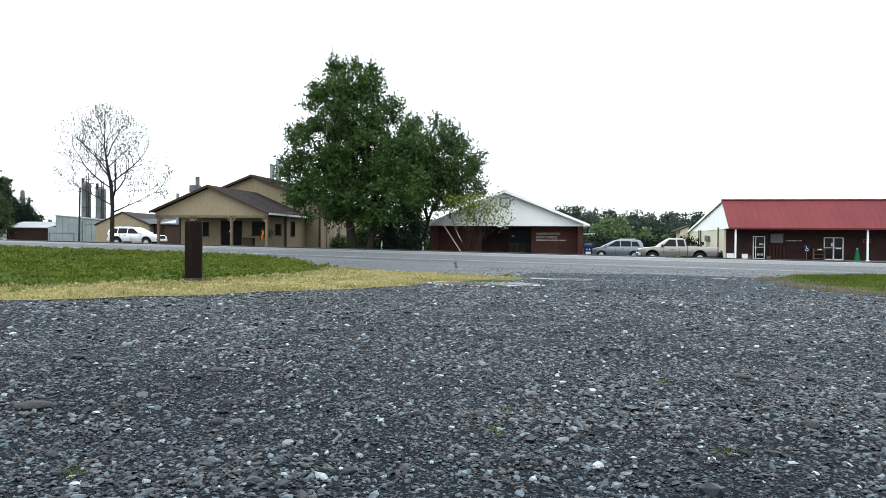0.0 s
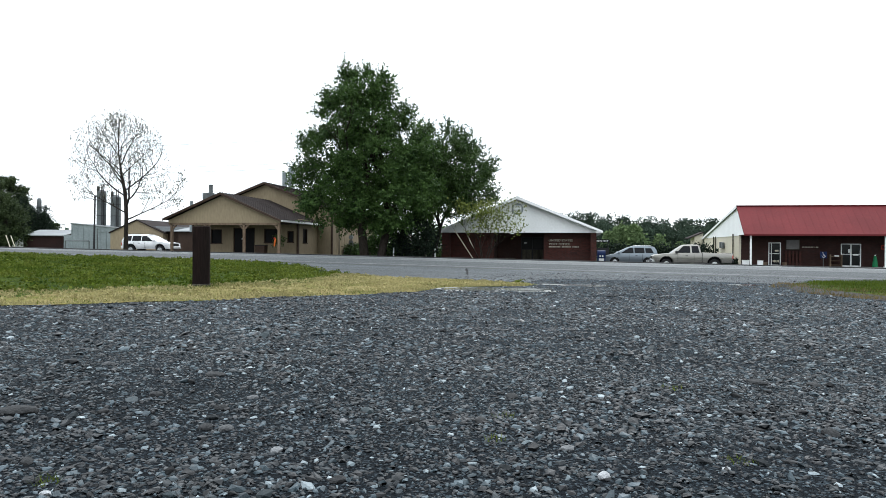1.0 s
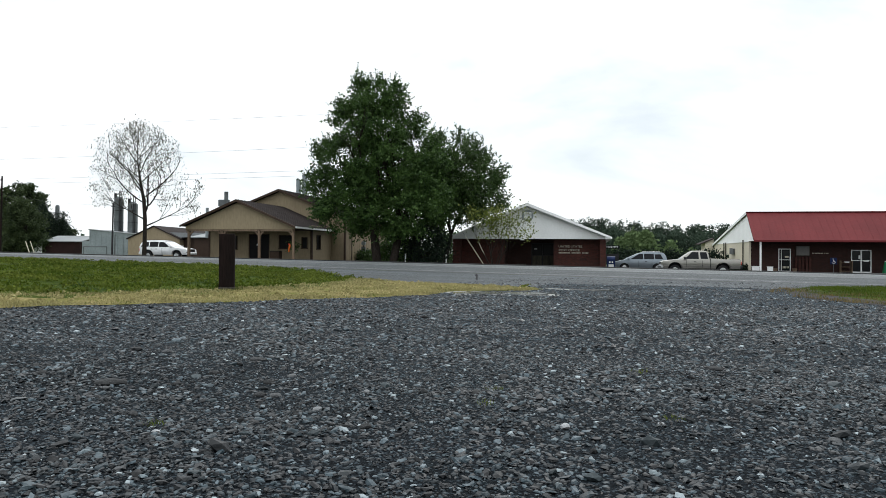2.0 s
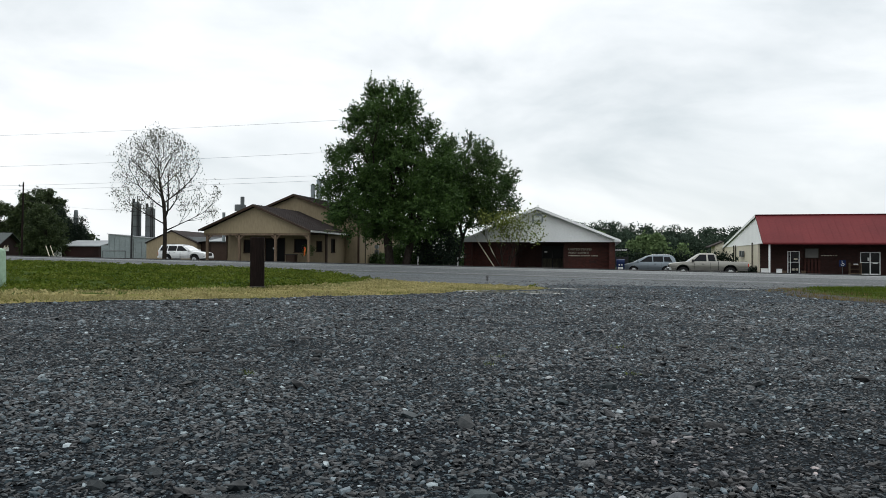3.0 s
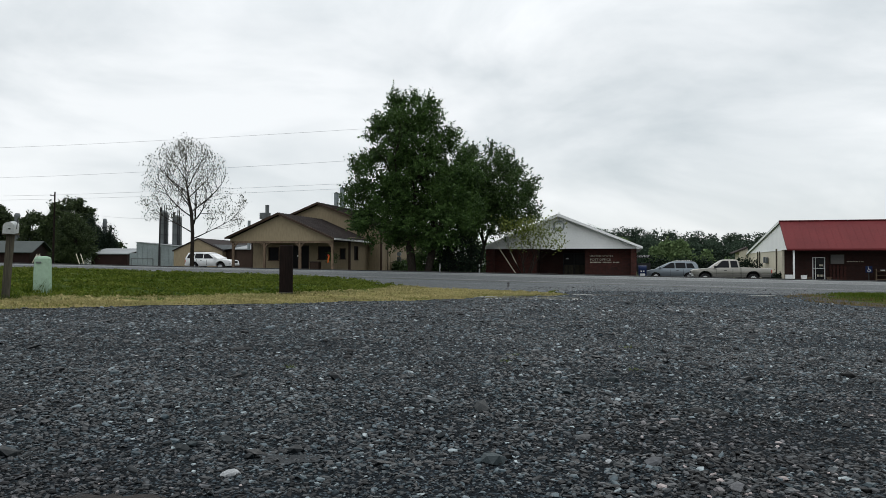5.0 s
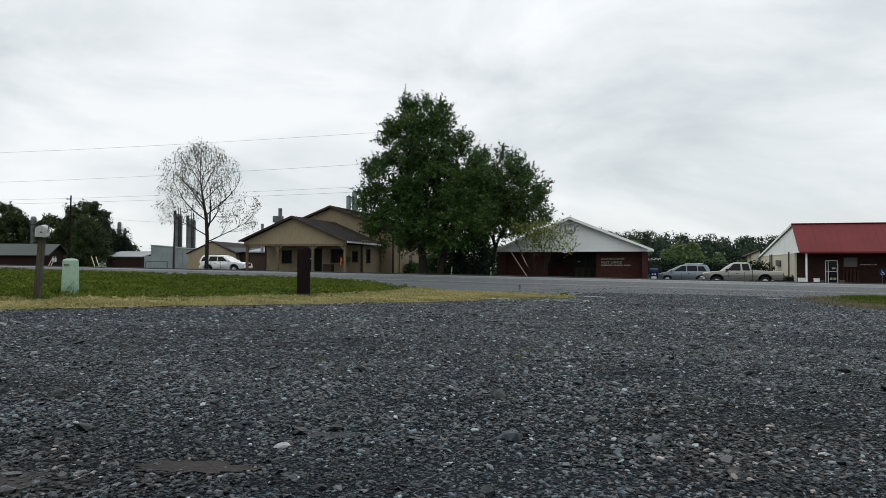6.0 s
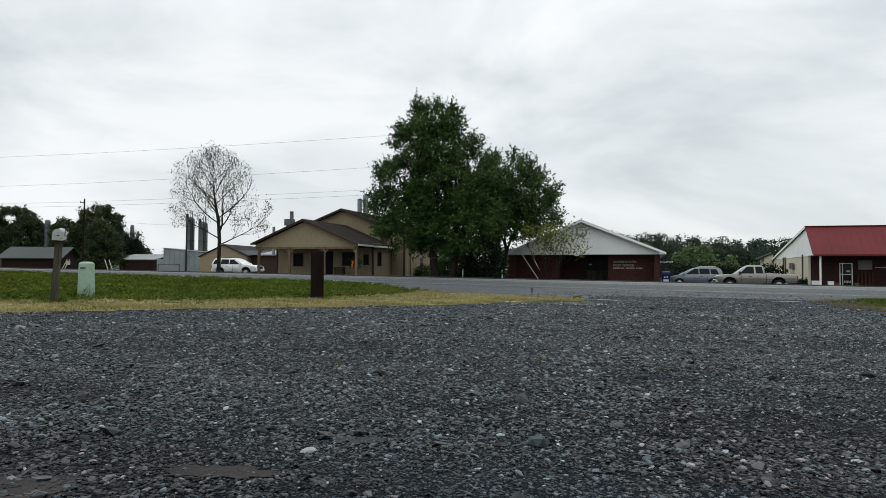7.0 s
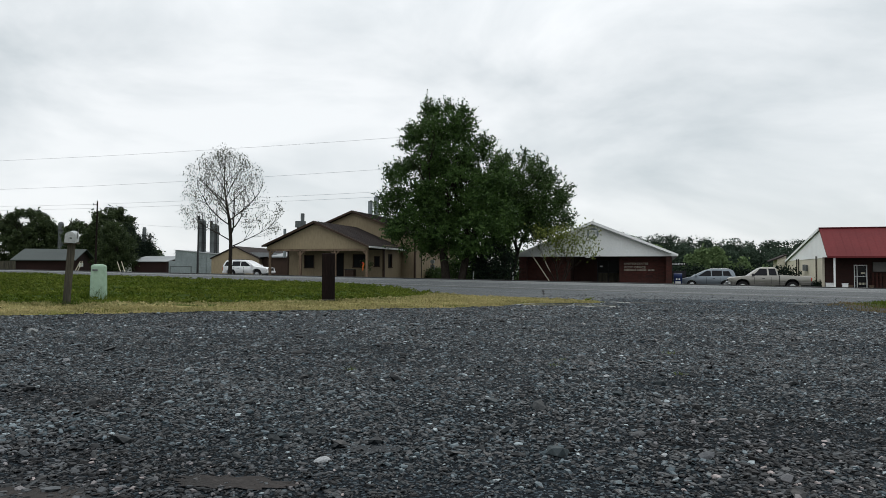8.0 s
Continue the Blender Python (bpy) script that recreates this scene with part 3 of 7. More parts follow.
def tan_shop():
    z0 = lot_z(-17, 46)
    h = lambda z: z - z0
    shop = thing("shop_building", pose(-17.0, 44.0, z0, 0, 0, TURN_B), "tan board-sided shop with a gabled porch and brown roof", "building")
    # unseen floor slab, coloured dark to cut the light bounced under the porch
    part("foundation", boxes((-4.2, 4.2, -0.25, 7.2, -0.1, 0.12), (-5.7, 5.0, 7.0, 19.2, -0.1, 0.12)), BROWN_TRIM, shop, "low porch floor, coloured dark to bounce less light")
    # porch gable
    gable = bmesh.new()
    prism(gable, [(-3.85, h(2.24)), (3.95, h(2.24)), (3.95, h(2.33)), (0.0, h(4.03)), (-3.85, h(2.41))], 0.0, 0.12)
    pg = part("porch_gable", gable, TAN, shop, "tan board gable over the porch")
    roof = bmesh.new()
    for side, run, rise in ((-1, 4.06, 1.63), (1, 4.14, 1.71)):
        roof_slab(roof, run, rise + 0.04, -0.32, 7.35, 0.1, side, 0.0, h(4.18))
        roof_ribs(roof, run, rise + 0.04, -0.3, 7.3, side, 0.0, h(4.179), 0.46)
    part("roof", roof, SHINGLE, shop, "dark brown ribbed metal roof")
    trim = bmesh.new()
    for side, run, low in ((-1, 4.08, 2.5), (1, 4.16, 2.42)):
        prism(trim, [(0, h(4.2)), (side * run, h(low)), (side * run, h(low - 0.14)), (0, h(4.03))], -0.37, -0.325)
    part("barge_board", trim, BROWN_TRIM, shop)
    part("gutter", boxes((4.1, 4.22, -0.3, 7.3, h(2.29), h(2.41))), WHITE, shop, "pale metal gutter along the eaves")
    # porch posts with knee braces
    for u in (-3.65, -1.22, 1.46, 3.85):
        p = part("porch_post", boxes((u - 0.08, u + 0.08, 0.02, 0.18, 0.1, h(2.24)), bevel=0.012), TIMBER, shop, "square timber porch post")
        for s in (-1, 1):
            if (u < -3 and s < 0) or (u > 3.5 and s > 0):
                continue
            brace = bmesh.new()
            prism(brace, [(u + s * 0.06, h(1.78)), (u + s * 0.06, h(1.92)), (u + s * 0.38, h(2.24)), (u + s * 0.5, h(2.24))], 0.05, 0.15)
            part("knee_brace", brace, TIMBER, p)
    part("porch_beam", boxes((-3.85, 3.95, 0.02, 0.18, h(2.1), h(2.24))), TIMBER, shop)
    # ceiling coloured dark so less light bounces onto the shop wall
    part("porch_ceiling", boxes((-3.9, 3.9, 0.13, 3.3, h(2.24), h(2.28))), BROWN_TRIM, shop)
    # shop front under the porch
    doors = [(-0.95, 0.65, 0.12, h(2.02))]
    panes = [(-2.65, -1.8, h(0.95), h(1.9)), (1.35, 2.55, h(1.0), h(1.95)), (3.05, 3.5, h(1.05), h(1.8))]
    part("front_wall", wall_bm(-4.0, 3.78, 0.1, h(2.4), 3.300, 3.450, doors + panes), TAN, shop, "tan board wall in the shade of the porch")
    for a, b, c, d in doors:
        frame_bm = boxes((a, a + 0.07, 3.320, 3.420, c, d), (b - 0.07, b, 3.320, 3.420, c, d), (a, b, 3.320, 3.420, d - 0.07, d), ((a + b) / 2 - 0.04, (a + b) / 2 + 0.04, 3.320, 3.420, c, d))
        f = part("door", frame_bm, BROWN_TRIM, shop, "dark brown glazed double door")
        for x0, x1 in ((a + 0.07, (a + b) / 2 - 0.04), ((a + b) / 2 + 0.04, b - 0.07)):
            part("door_pane", boxes((x0, x1, 3.360, 3.380, c + 0.2, d - 0.07)), DIM_GLASS, f)
            part("kick_plate", boxes((x0, x1, 3.350, 3.390, c, c + 0.2)), BROWN_TRIM, f)
        part("notice", boxes((-0.34, -0.22, 3.335, 3.350, h(1.2), h(1.32))), WHITE, f, "small white notice in the door")
    for a, b, c, d in panes:
        w = part("window", boxes((a, a + 0.06, 3.280, 3.400, c, d), (b - 0.06, b, 3.280, 3.400, c, d), (a, b, 3.280, 3.400, d - 0.06, d), (a - 0.03, b + 0.03, 3.240, 3.400, c - 0.06, c)), BROWN_TRIM, shop, "dark-framed shop window")
        part("pane", boxes((a + 0.06, b - 0.06, 3.350, 3.370, c, d - 0.06)), DIM_GLASS, w)
    for s in (-4.0, 3.78):
        part("corner_board", boxes((s - 0.06, s + 0.06, 3.260, 3.460, 0.1, h(2.4))), BROWN_TRIM, shop)
    # flank
    for u, holes in ((3.66, [(4.28, 5.0, h(1.0), h(1.98))]), (-4.0, [])):
        wall = wall_bm(3.45, 7.2, 0.1, h(2.62), -0.12, 0.0, holes)
        wall.transform(Matrix.Translation((u + 0.0 if u > 0 else u, 0, 0)) @ Matrix.Rotation(math.pi / 2, 4, "Z"))
        part("side_wall", wall, TAN, shop, "tan board side wall")
    w = part("window", boxes((3.63, 3.8, 4.24, 4.3, h(0.98), h(2.0)), (3.63, 3.8, 4.98, 5.04, h(0.98), h(2.0)), (3.63, 3.8, 4.24, 5.04, h(1.94), h(2.0)), (3.63, 3.83, 4.2, 5.08, h(0.94), h(1.0))), BROWN_TRIM, shop, "narrow dark-framed side window")
    part("pane", boxes((3.7, 3.72, 4.3, 4.98, h(1.0), h(1.94))), DIM_GLASS, w)
    part("vent_plate", boxes((3.78, 3.82, 3.2, 3.45, h(0.55), h(0.72))), BROWN_TRIM, shop)
    # taller hall behind
    hall = bmesh.new()
    prism(hall, [(-5.6, 0.1), (4.86, 0.1), (4.86, h(3.33)), (-0.35, h(5.37)), (-5.6, h(3.33))], 7.15, 19.0)
    rh = part("rear_hall", hall, TAN, shop, "taller tan board-sided hall behind the porch")
    k = -5.5
    while k < 4.9:
        part("batten", boxes((k - 0.01, k + 0.01, 7.14, 7.149, 0.1, h(5.3 - abs(k + 0.35) * 0.39))), TAN, rh)
        k += 0.3
    k = 7.6
    while k < 16:
        part("batten", boxes((4.862, 4.874, k - 0.012, k + 0.012, 0.1, h(3.3))), TAN, rh)
        k += 0.6
    hroof = bmesh.new()
    for side in (-1, 1):
        roof_slab(hroof, 5.7, 2.22, 6.85, 19.3, 0.1, side, -0.35, h(5.52))
        roof_ribs(hroof, 5.7, 2.22, 6.9, 19.2, side, -0.35, h(5.519), 0.46)
    part("roof", hroof, SHINGLE, shop, "dark brown ribbed metal roof")
    htrim = bmesh.new()
    for side in (-1, 1):
        prism(htrim, [(-0.35, h(5.54)), (-0.35 + side * 5.72, h(3.31)), (-0.35 + side * 5.72, h(3.17)), (-0.35, h(5.37))], 6.79, 6.845)
    part("barge_board", htrim, BROWN_TRIM, shop)
    part("downpipe", boxes((4.82, 4.96, 7.02, 7.13, 0.1, h(3.3))), BROWN_TRIM, shop, "dark brown downpipe")
    part("downpipe", rods(((4.95, 8.5, 0.1), (4.95, 8.5, h(3.0)), 0.04)), GREY_POST, shop)
    # flues and vents on the roofs
    for u, v, za, zb, r in ((-0.95, 12.0, 5.3, 6.72, 0.2), (-0.4, 12.0, 5.4, 7.1, 0.22), (0.2, 12.6, 5.3, 6.5, 0.12)):
        flue = part("flue", rods(((u, v, h(za)), (u, v, h(zb)), r), ((u, v, h(zb)), (u, v, h(zb + 0.05)), r * 1.1), ((u, v, h(zb - 0.45)), (u, v, h(zb - 0.4)), r * 1.12), sides=12), GALV, shop, "galvanised roof flue")
    ex = thing("exhaust_fan", pose(-17.0, 44.0, z0, 0, 0, TURN_B), "dark steel exhaust fan with a pale stack on a workshop roof", "exhaust fan")
    part("fan", rods(((-7.7, 12, h(2.0)), (-7.7, 12, h(5.1)), 0.3), ((-7.7, 12, h(4.6)), (-7.7, 12, h(5.15)), 0.48), ((-7.5, 12, h(5.15)), (-7.5, 12, h(5.85)), 0.17), sides=12), STEEL, ex)
    part("flue", rods(((-9.27, 12, h(1.9)), (-9.27, 12, h(4.5)), 0.13), sides=10), GALV, ex)
    # porch things
    m = pose(-17.0, 44.0, z0 + 0.12, 0, 0, TURN_B)
    heater = thing("cabinet_heater", m @ pose(1.86, 1.75, 0), "dark metal cabinet standing on the shop porch", "cabinet")
    part("body", boxes((-0.34, 0.34, -0.25, 0.25, 0.05, 0.78), bevel=0.02), BROWN_TRIM, heater)
    part("lid", boxes((-0.36, 0.36, -0.27, 0.27, 0.78, 0.83), bevel=0.01), DARK_METAL, heater)
    for x in (-0.28, 0.28):
        part("foot", boxes((x - 0.04, x + 0.04, -0.2, 0.2, 0, 0.05)), DARK_METAL, heater)
    sign = thing("hanging_decoration", m @ pose(3.62, 0.0, 1.05), "orange and red fish-shaped plaque hung on a porch post", "decoration")
    fish = bmesh.new()
    bmesh.ops.create_uvsphere(fish, u_segments=12, v_segments=8, radius=0.5, matrix=Matrix.LocRotScale((0, 0, 0), Euler((0, 0.25, 0)), (0.13, 0.08, 0.42)))
    part("body", fish, ORANGE, sign, smooth=True)
    tail = bmesh.new()
    prism(tail, [(-0.03, -0.15), (0.04, -0.15), (-0.02, -0.32), (-0.09, -0.29)], -0.04, 0.04)
    part("tail", tail, ORANGE, sign)
    cap = bmesh.new()
    bmesh.ops.create_uvsphere(cap, u_segments=10, v_segments=6, radius=0.5, matrix=Matrix.LocRotScale((-0.02, -0.02, 0.19), None, (0.14, 0.1, 0.12)))
    part("fin", cap, RED, sign, "red top fin", smooth=True)
    plant = thing("hanging_plant", m @ pose(3.3, 1.3, 1.1), "green trailing plant in a hanging basket under the porch", "plant")
    part("basket", rods(((0, 0, -0.1), (0, 0, 0.08), 0.12, 0.2), ((0, 0, 0.08), (0, 0, 1.0), 0.008), sides=10), BROWN_TRIM, plant)
    part("foliage", leaf_cloud([((0, 0, 0.0), (0.26, 0.26, 0.36))], 60, 8, 0.09, 31), LEAF_MID, plant)
    # bits by the rear flank
    m2 = pose(-17.0, 44.0, z0, 0, 0, TURN_B)
    ac = thing("air_conditioner", m2 @ pose(5.6, 10.9, 0), "grey outdoor air-conditioning unit beside the wall", "air conditioner")
    part("body", boxes((-0.4, 0.4, -0.4, 0.4, 0.02, 0.85), bevel=0.03), STEEL, ac)
    part("grille", rods(((0, 0, 0.85), (0, 0, 0.88), 0.33), sides=16), DARK_METAL, ac)
    meter = thing("service_post", m2 @ pose(5.4, 10.0, 0), "grey meter and service pipes by the shop wall", "meter")
    part("pipe", rods(((0, 0, 0), (0, 0, 1.75), 0.05)), GREY_POST, meter)
    part("meter_head", rods(((0, -0.1, 1.6), (0, 0.08, 1.6), 0.17), sides=12), GALV, meter)
    part("box", boxes((-0.16, 0.16, -0.1, 0.08, 0.95, 1.35), bevel=0.01), STEEL, meter)


# ---- leaves and trees ----
def leaf_cloud(blobs, clumps, leaves, size, seed, flat=0.35, shell=0.45, boughs=0, loose=1.0):
    """Leaves in clumps, mostly near the skin of the rounded masses given as (centre, radii)."""
    rnd = np.random.RandomState(seed)
    vol = np.array([max(1e-6, r[0] * r[1] * r[2]) ** 0.75 for _, r in blobs])
    pick = rnd.choice(len(blobs), clumps, p=vol / vol.sum())
    d = rnd.normal(size=(clumps, 3))
    d /= np.linalg.norm(d, axis=1)[:, None]
    rad = shell + (1.0 - shell) * rnd.rand(clumps) ** 0.6
    c = np.array([b[0] for b in blobs], float)[pick] + d * np.array([b[1] for b in blobs], float)[pick] * rad[:, None]
    if boughs:
        # clumps gather on boughs, with darker gaps between them
        hub = c[:boughs]
        near = np.argmin(((c[:, None] - hub[None]) ** 2).sum(2), 1)
        c = hub[near] + (c - hub[near]) * 0.66
    spread = size * loose * (1.2 + 1.0 * rnd.rand(clumps))
    p = np.repeat(c, leaves, 0) + rnd.normal(size=(clumps * leaves, 3)) * np.repeat(spread, leaves)[:, None] * (1, 1, 0.8)
    n = len(p)
    a, b = rnd.normal(size=(n, 3)), rnd.normal(size=(n, 3))
    a /= np.linalg.norm(a, axis=1)[:, None]
    b -= (a * b).sum(1)[:, None] * a
    b /= np.linalg.norm(b, axis=1)[:, None]
    s = size * (0.6 + 0.8 * rnd.rand(n))[:, None]
    v = np.stack([p - a * s * 0.62, p + b * s * flat, p + a * s * 0.62, p - b * s * flat], 1).reshape(-1, 3)
    bm = bmesh.new()
    me = bpy.data.meshes.new("leaves")
    me.from_pydata(v.tolist(), [], np.arange(n * 4).reshape(-1, 4).tolist())
    bm.from_mesh(me)
    bpy.data.meshes.remove(me)
    return bm


def shoot_cloud(blobs, boughs, shoots, leaves, size, seed, shell=0.62, reach=0.75, rise=0.5, flat=0.36):
    """Leaves along short upright shoots that spring from boughs spread over rounded masses, with gaps between the boughs."""
    rnd = np.random.RandomState(seed)
    vol = np.array([(r[0] * r[1] * r[2]) ** 0.72 for _, r in blobs])
    cen, rad = np.array([b[0] for b in blobs], float), np.array([b[1] for b in blobs], float)
    hub, tries = [], 0
    gap = 0.9 * (vol.sum() / boughs) ** 0.42
    while len(hub) < boughs and tries < boughs * 30:
        tries += 1
        k = rnd.choice(len(blobs), p=vol / vol.sum())
        d = rnd.normal(size=3)
        d /= np.linalg.norm(d)
        q = cen[k] + d * rad[k] * (shell + (1 - shell) * rnd.rand() ** 0.5)
        if hub and np.min(np.abs(np.array([h[0] for h in hub]) - q).max(1)) < gap * 0.62:
            continue
        hub.append((q, d))
    at, out = np.array([h[0] for h in hub]), np.array([h[1] for h in hub])
    n = len(at) * shoots
    p, o = np.repeat(at, shoots, 0), np.repeat(out, shoots, 0)
    p = p + rnd.normal(size=(n, 3)) * (0.22, 0.22, 0.18)
    way = o * 0.8 + rnd.normal(size=(n, 3)) * 0.55 + (0, 0, rise)
    way /= np.linalg.norm(way, axis=1)[:, None]
    length = reach * (0.45 + 0.75 * rnd.rand(n))
    f = np.tile(np.linspace(0.0, 1.0, leaves), n)
    p, way, length = np.repeat(p, leaves, 0), np.repeat(way, leaves, 0), np.repeat(length, leaves)
    m = len(p)
    wide = size * (1.15 - 0.75 * f)
    p = p + way * (length * f)[:, None] + rnd.normal(size=(m, 3)) * wide[:, None] * 0.75
    a = rnd.normal(size=(m, 3)) + way * 0.5 + (0, 0, -0.25)
    b = rnd.normal(size=(m, 3))
    a /= np.linalg.norm(a, axis=1)[:, None]
    b -= (a * b).sum(1)[:, None] * a
    b /= np.linalg.norm(b, axis=1)[:, None]
    s = size * (0.6 + 0.8 * rnd.rand(m))[:, None]
    v = np.stack([p - a * s * 0.6, p + b * s * flat, p + a * s * 0.6, p - b * s * flat], 1).reshape(-1, 3)
    bm, me = bmesh.new(), bpy.data.meshes.new("leaves")
    me.from_pydata(v.tolist(), [], np.arange(m * 4).reshape(-1, 4).tolist())
    bm.from_mesh(me)
    bpy.data.meshes.remove(me)
    return bm


def branches(bm, p, way, length, r, depth, rnd, spread=0.55, lift=0.25, tips=None, sides=6, kids=(2, 3), along=False):
    """A limb of three bent pieces that forks into thinner ones."""
    p = Vector(p)
    way = Vector(way).normalized()
    rr = r
    for i in range(3):
        way = (way + Vector((rnd.uniform(-1, 1), rnd.uniform(-1, 1), rnd.uniform(-0.3, 1) * lift * 2)) * 0.13).normalized()
        q = p + way * length / 3
        rod(bm, p, q, rr, rr * 0.82, sides=sides, caps=False)
        p, rr = q, rr * 0.82
        if along and depth < 2 and tips is not None:
            tips.append(p.copy())
        if depth > 0 and i > 0:
            side = (way + Vector((rnd.uniform(-1, 1), rnd.uniform(-1, 1), rnd.uniform(-0.2, 0.6))) * spread * 1.3).normalized()
            branches(bm, p, side, length * rnd.uniform(0.5, 0.7), rr * 0.55, depth - 1, rnd, spread, lift, tips, max(3, sides - 1), kids, along)
    if depth > 0:
        for _ in range(rnd.choice(kids)):
            side = (way + Vector((rnd.uniform(-1, 1), rnd.uniform(-1, 1), rnd.uniform(-0.2, 0.7))) * spread).normalized()
            branches(bm, p, side, length * rnd.uniform(0.6, 0.85), rr * 0.7, depth - 1, rnd, spread, lift, tips, max(3, sides - 1), kids, along)
    elif tips is not None:
        tips.append(p.copy())


def broad_tree(name, x, y, label, trunks, blobs, clumps, leaves, size, mat, seed, group="", boughs=90, shoots=0):
    """A leafy tree: trunks as (dx, dy, lean x, height, radius); masses of foliage in metres above the foot."""
    z = lot_z(x, y)
    t = thing(name, pose(x, y, z), label, "tree", group)
    rnd = random.Random(seed)
    bm = bmesh.new()
    for dx, dy, lean, high, r in trunks:
        foot = Vector((dx, dy, -0.1))
        top = Vector((dx + lean, dy, high * 0.3))
        rod(bm, foot, foot + Vector((0, 0, 0.3)), r * 1.35, r, caps=False)
        rod(bm, foot + Vector((0, 0, 0.3)), top, r, r * 0.85, caps=False)
        for k in range(4):
            a = k * 1.6 + rnd.random()
            branches(bm, top, (math.cos(a) * 0.35 + lean * 0.1, math.sin(a) * 0.35, 1), high * 0.3, r * 0.6, 2, rnd, 0.45)
    part("trunk", bm, BARK, t, "dark rough trunk and limbs", smooth=True)
    part("crown", shoot_cloud(blobs, boughs, shoots, leaves, size, seed) if shoots else leaf_cloud(blobs, clumps, leaves, size, seed, boughs=boughs), mat, t)
    return t


def conifer(x, y, high, label, seed):
    z = lot_z(x, y)
    t = thing("conifer_tree", pose(x, y, z), label, "tree")
    part("trunk", rods(((0, 0, 0), (0, 0, high * 0.95), high * 0.025, 0.03)), BARK, t)
    blobs = [((0, 0, high * f), (high * 0.25 * (1.12 - f), high * 0.25 * (1.12 - f), high * 0.09)) for f in (0.15, 0.25, 0.35, 0.45, 0.55, 0.65, 0.75, 0.85, 0.94)]
    part("crown", leaf_cloud(blobs, 700, 9, 0.2, seed), CONIFER, t)
    return t


tan_shop()
broad_tree("pear_tree", -7.3, 44.0, "tall dense dark-green tree with several trunks beside the road", [(-0.4, 0, -0.3, 10, 0.3), (0.55, 0.3, 0.5, 9, 0.27)],
           [((-1.55, 0, 10.6), (1.5, 1.7, 1.5)), ((-0.1, 0, 10.7), (1.5, 1.7, 1.5)), ((-1.05, 0, 9.0), (2.7, 2.4, 1.9)), ((-2.0, -0.2, 7.0), (2.4, 2.2, 1.7)), ((-2.6, 0, 5.0), (2.3, 2.2, 1.6)), ((-1.6, 0, 3.6), (2.5, 2.2, 1.4)), ((1.8, 0, 7.8), (1.8, 1.9, 1.9)), ((2.4, 0, 5.5), (1.9, 2.1, 1.9)), ((1.9, 0.2, 3.5), (2.1, 2.2, 1.5)), ((0.2, 0, 6.2), (2.4, 2.4, 2.2)), ((0.2, 0.2, 3.2), (2.2, 2.0, 1.0))],
           0, 14, 0.13, LEAF_DARK, 11, boughs=400, shoots=19)
broad_tree("pear_tree", -2.9, 47.5, "rounded green tree behind a taller one", [(-1.4, 0, 0.3, 8, 0.16), (-0.75, 0.2, 0.5, 8, 0.15), (-2.0, 0.3, 0.2, 7, 0.12)],
           [((-0.2, 0, 7.8), (2.0, 1.8, 1.4)), ((1.1, 0, 6.5), (2.1, 1.9, 1.6)), ((-1.2, 0, 5.6), (2.0, 1.9, 1.7)), ((1.9, 0, 4.9), (1.5, 1.6, 1.2)), ((0.2, 0, 4.4), (2.0, 1.8, 1.1))], 0, 14, 0.13, LEAF_MID, 12, boughs=165, shoots=20)


# ---- the brick post office ----
def text_bm(words, height, depth=0.02):
    """Words in the built-in font, as a mesh that stands upright facing -y, its left foot at the origin."""
    cu = bpy.data.curves.new("words", "FONT")
    cu.body, cu.size, cu.extrude = words, height * 1.38, depth / 2
    cu.resolution_u = 2
    ob = bpy.data.objects.new("words", cu)
    scene.collection.objects.link(ob)
    bpy.context.view_layer.update()
    me = bpy.data.meshes.new_from_object(ob.evaluated_get(bpy.context.evaluated_depsgraph_get()))
    bpy.data.objects.remove(ob)
    bm = bmesh.new()
    bm.from_mesh(me)
    bpy.data.meshes.remove(me)
    bm.transform(Matrix.Rotation(math.pi / 2, 4, "X"))
    return bm


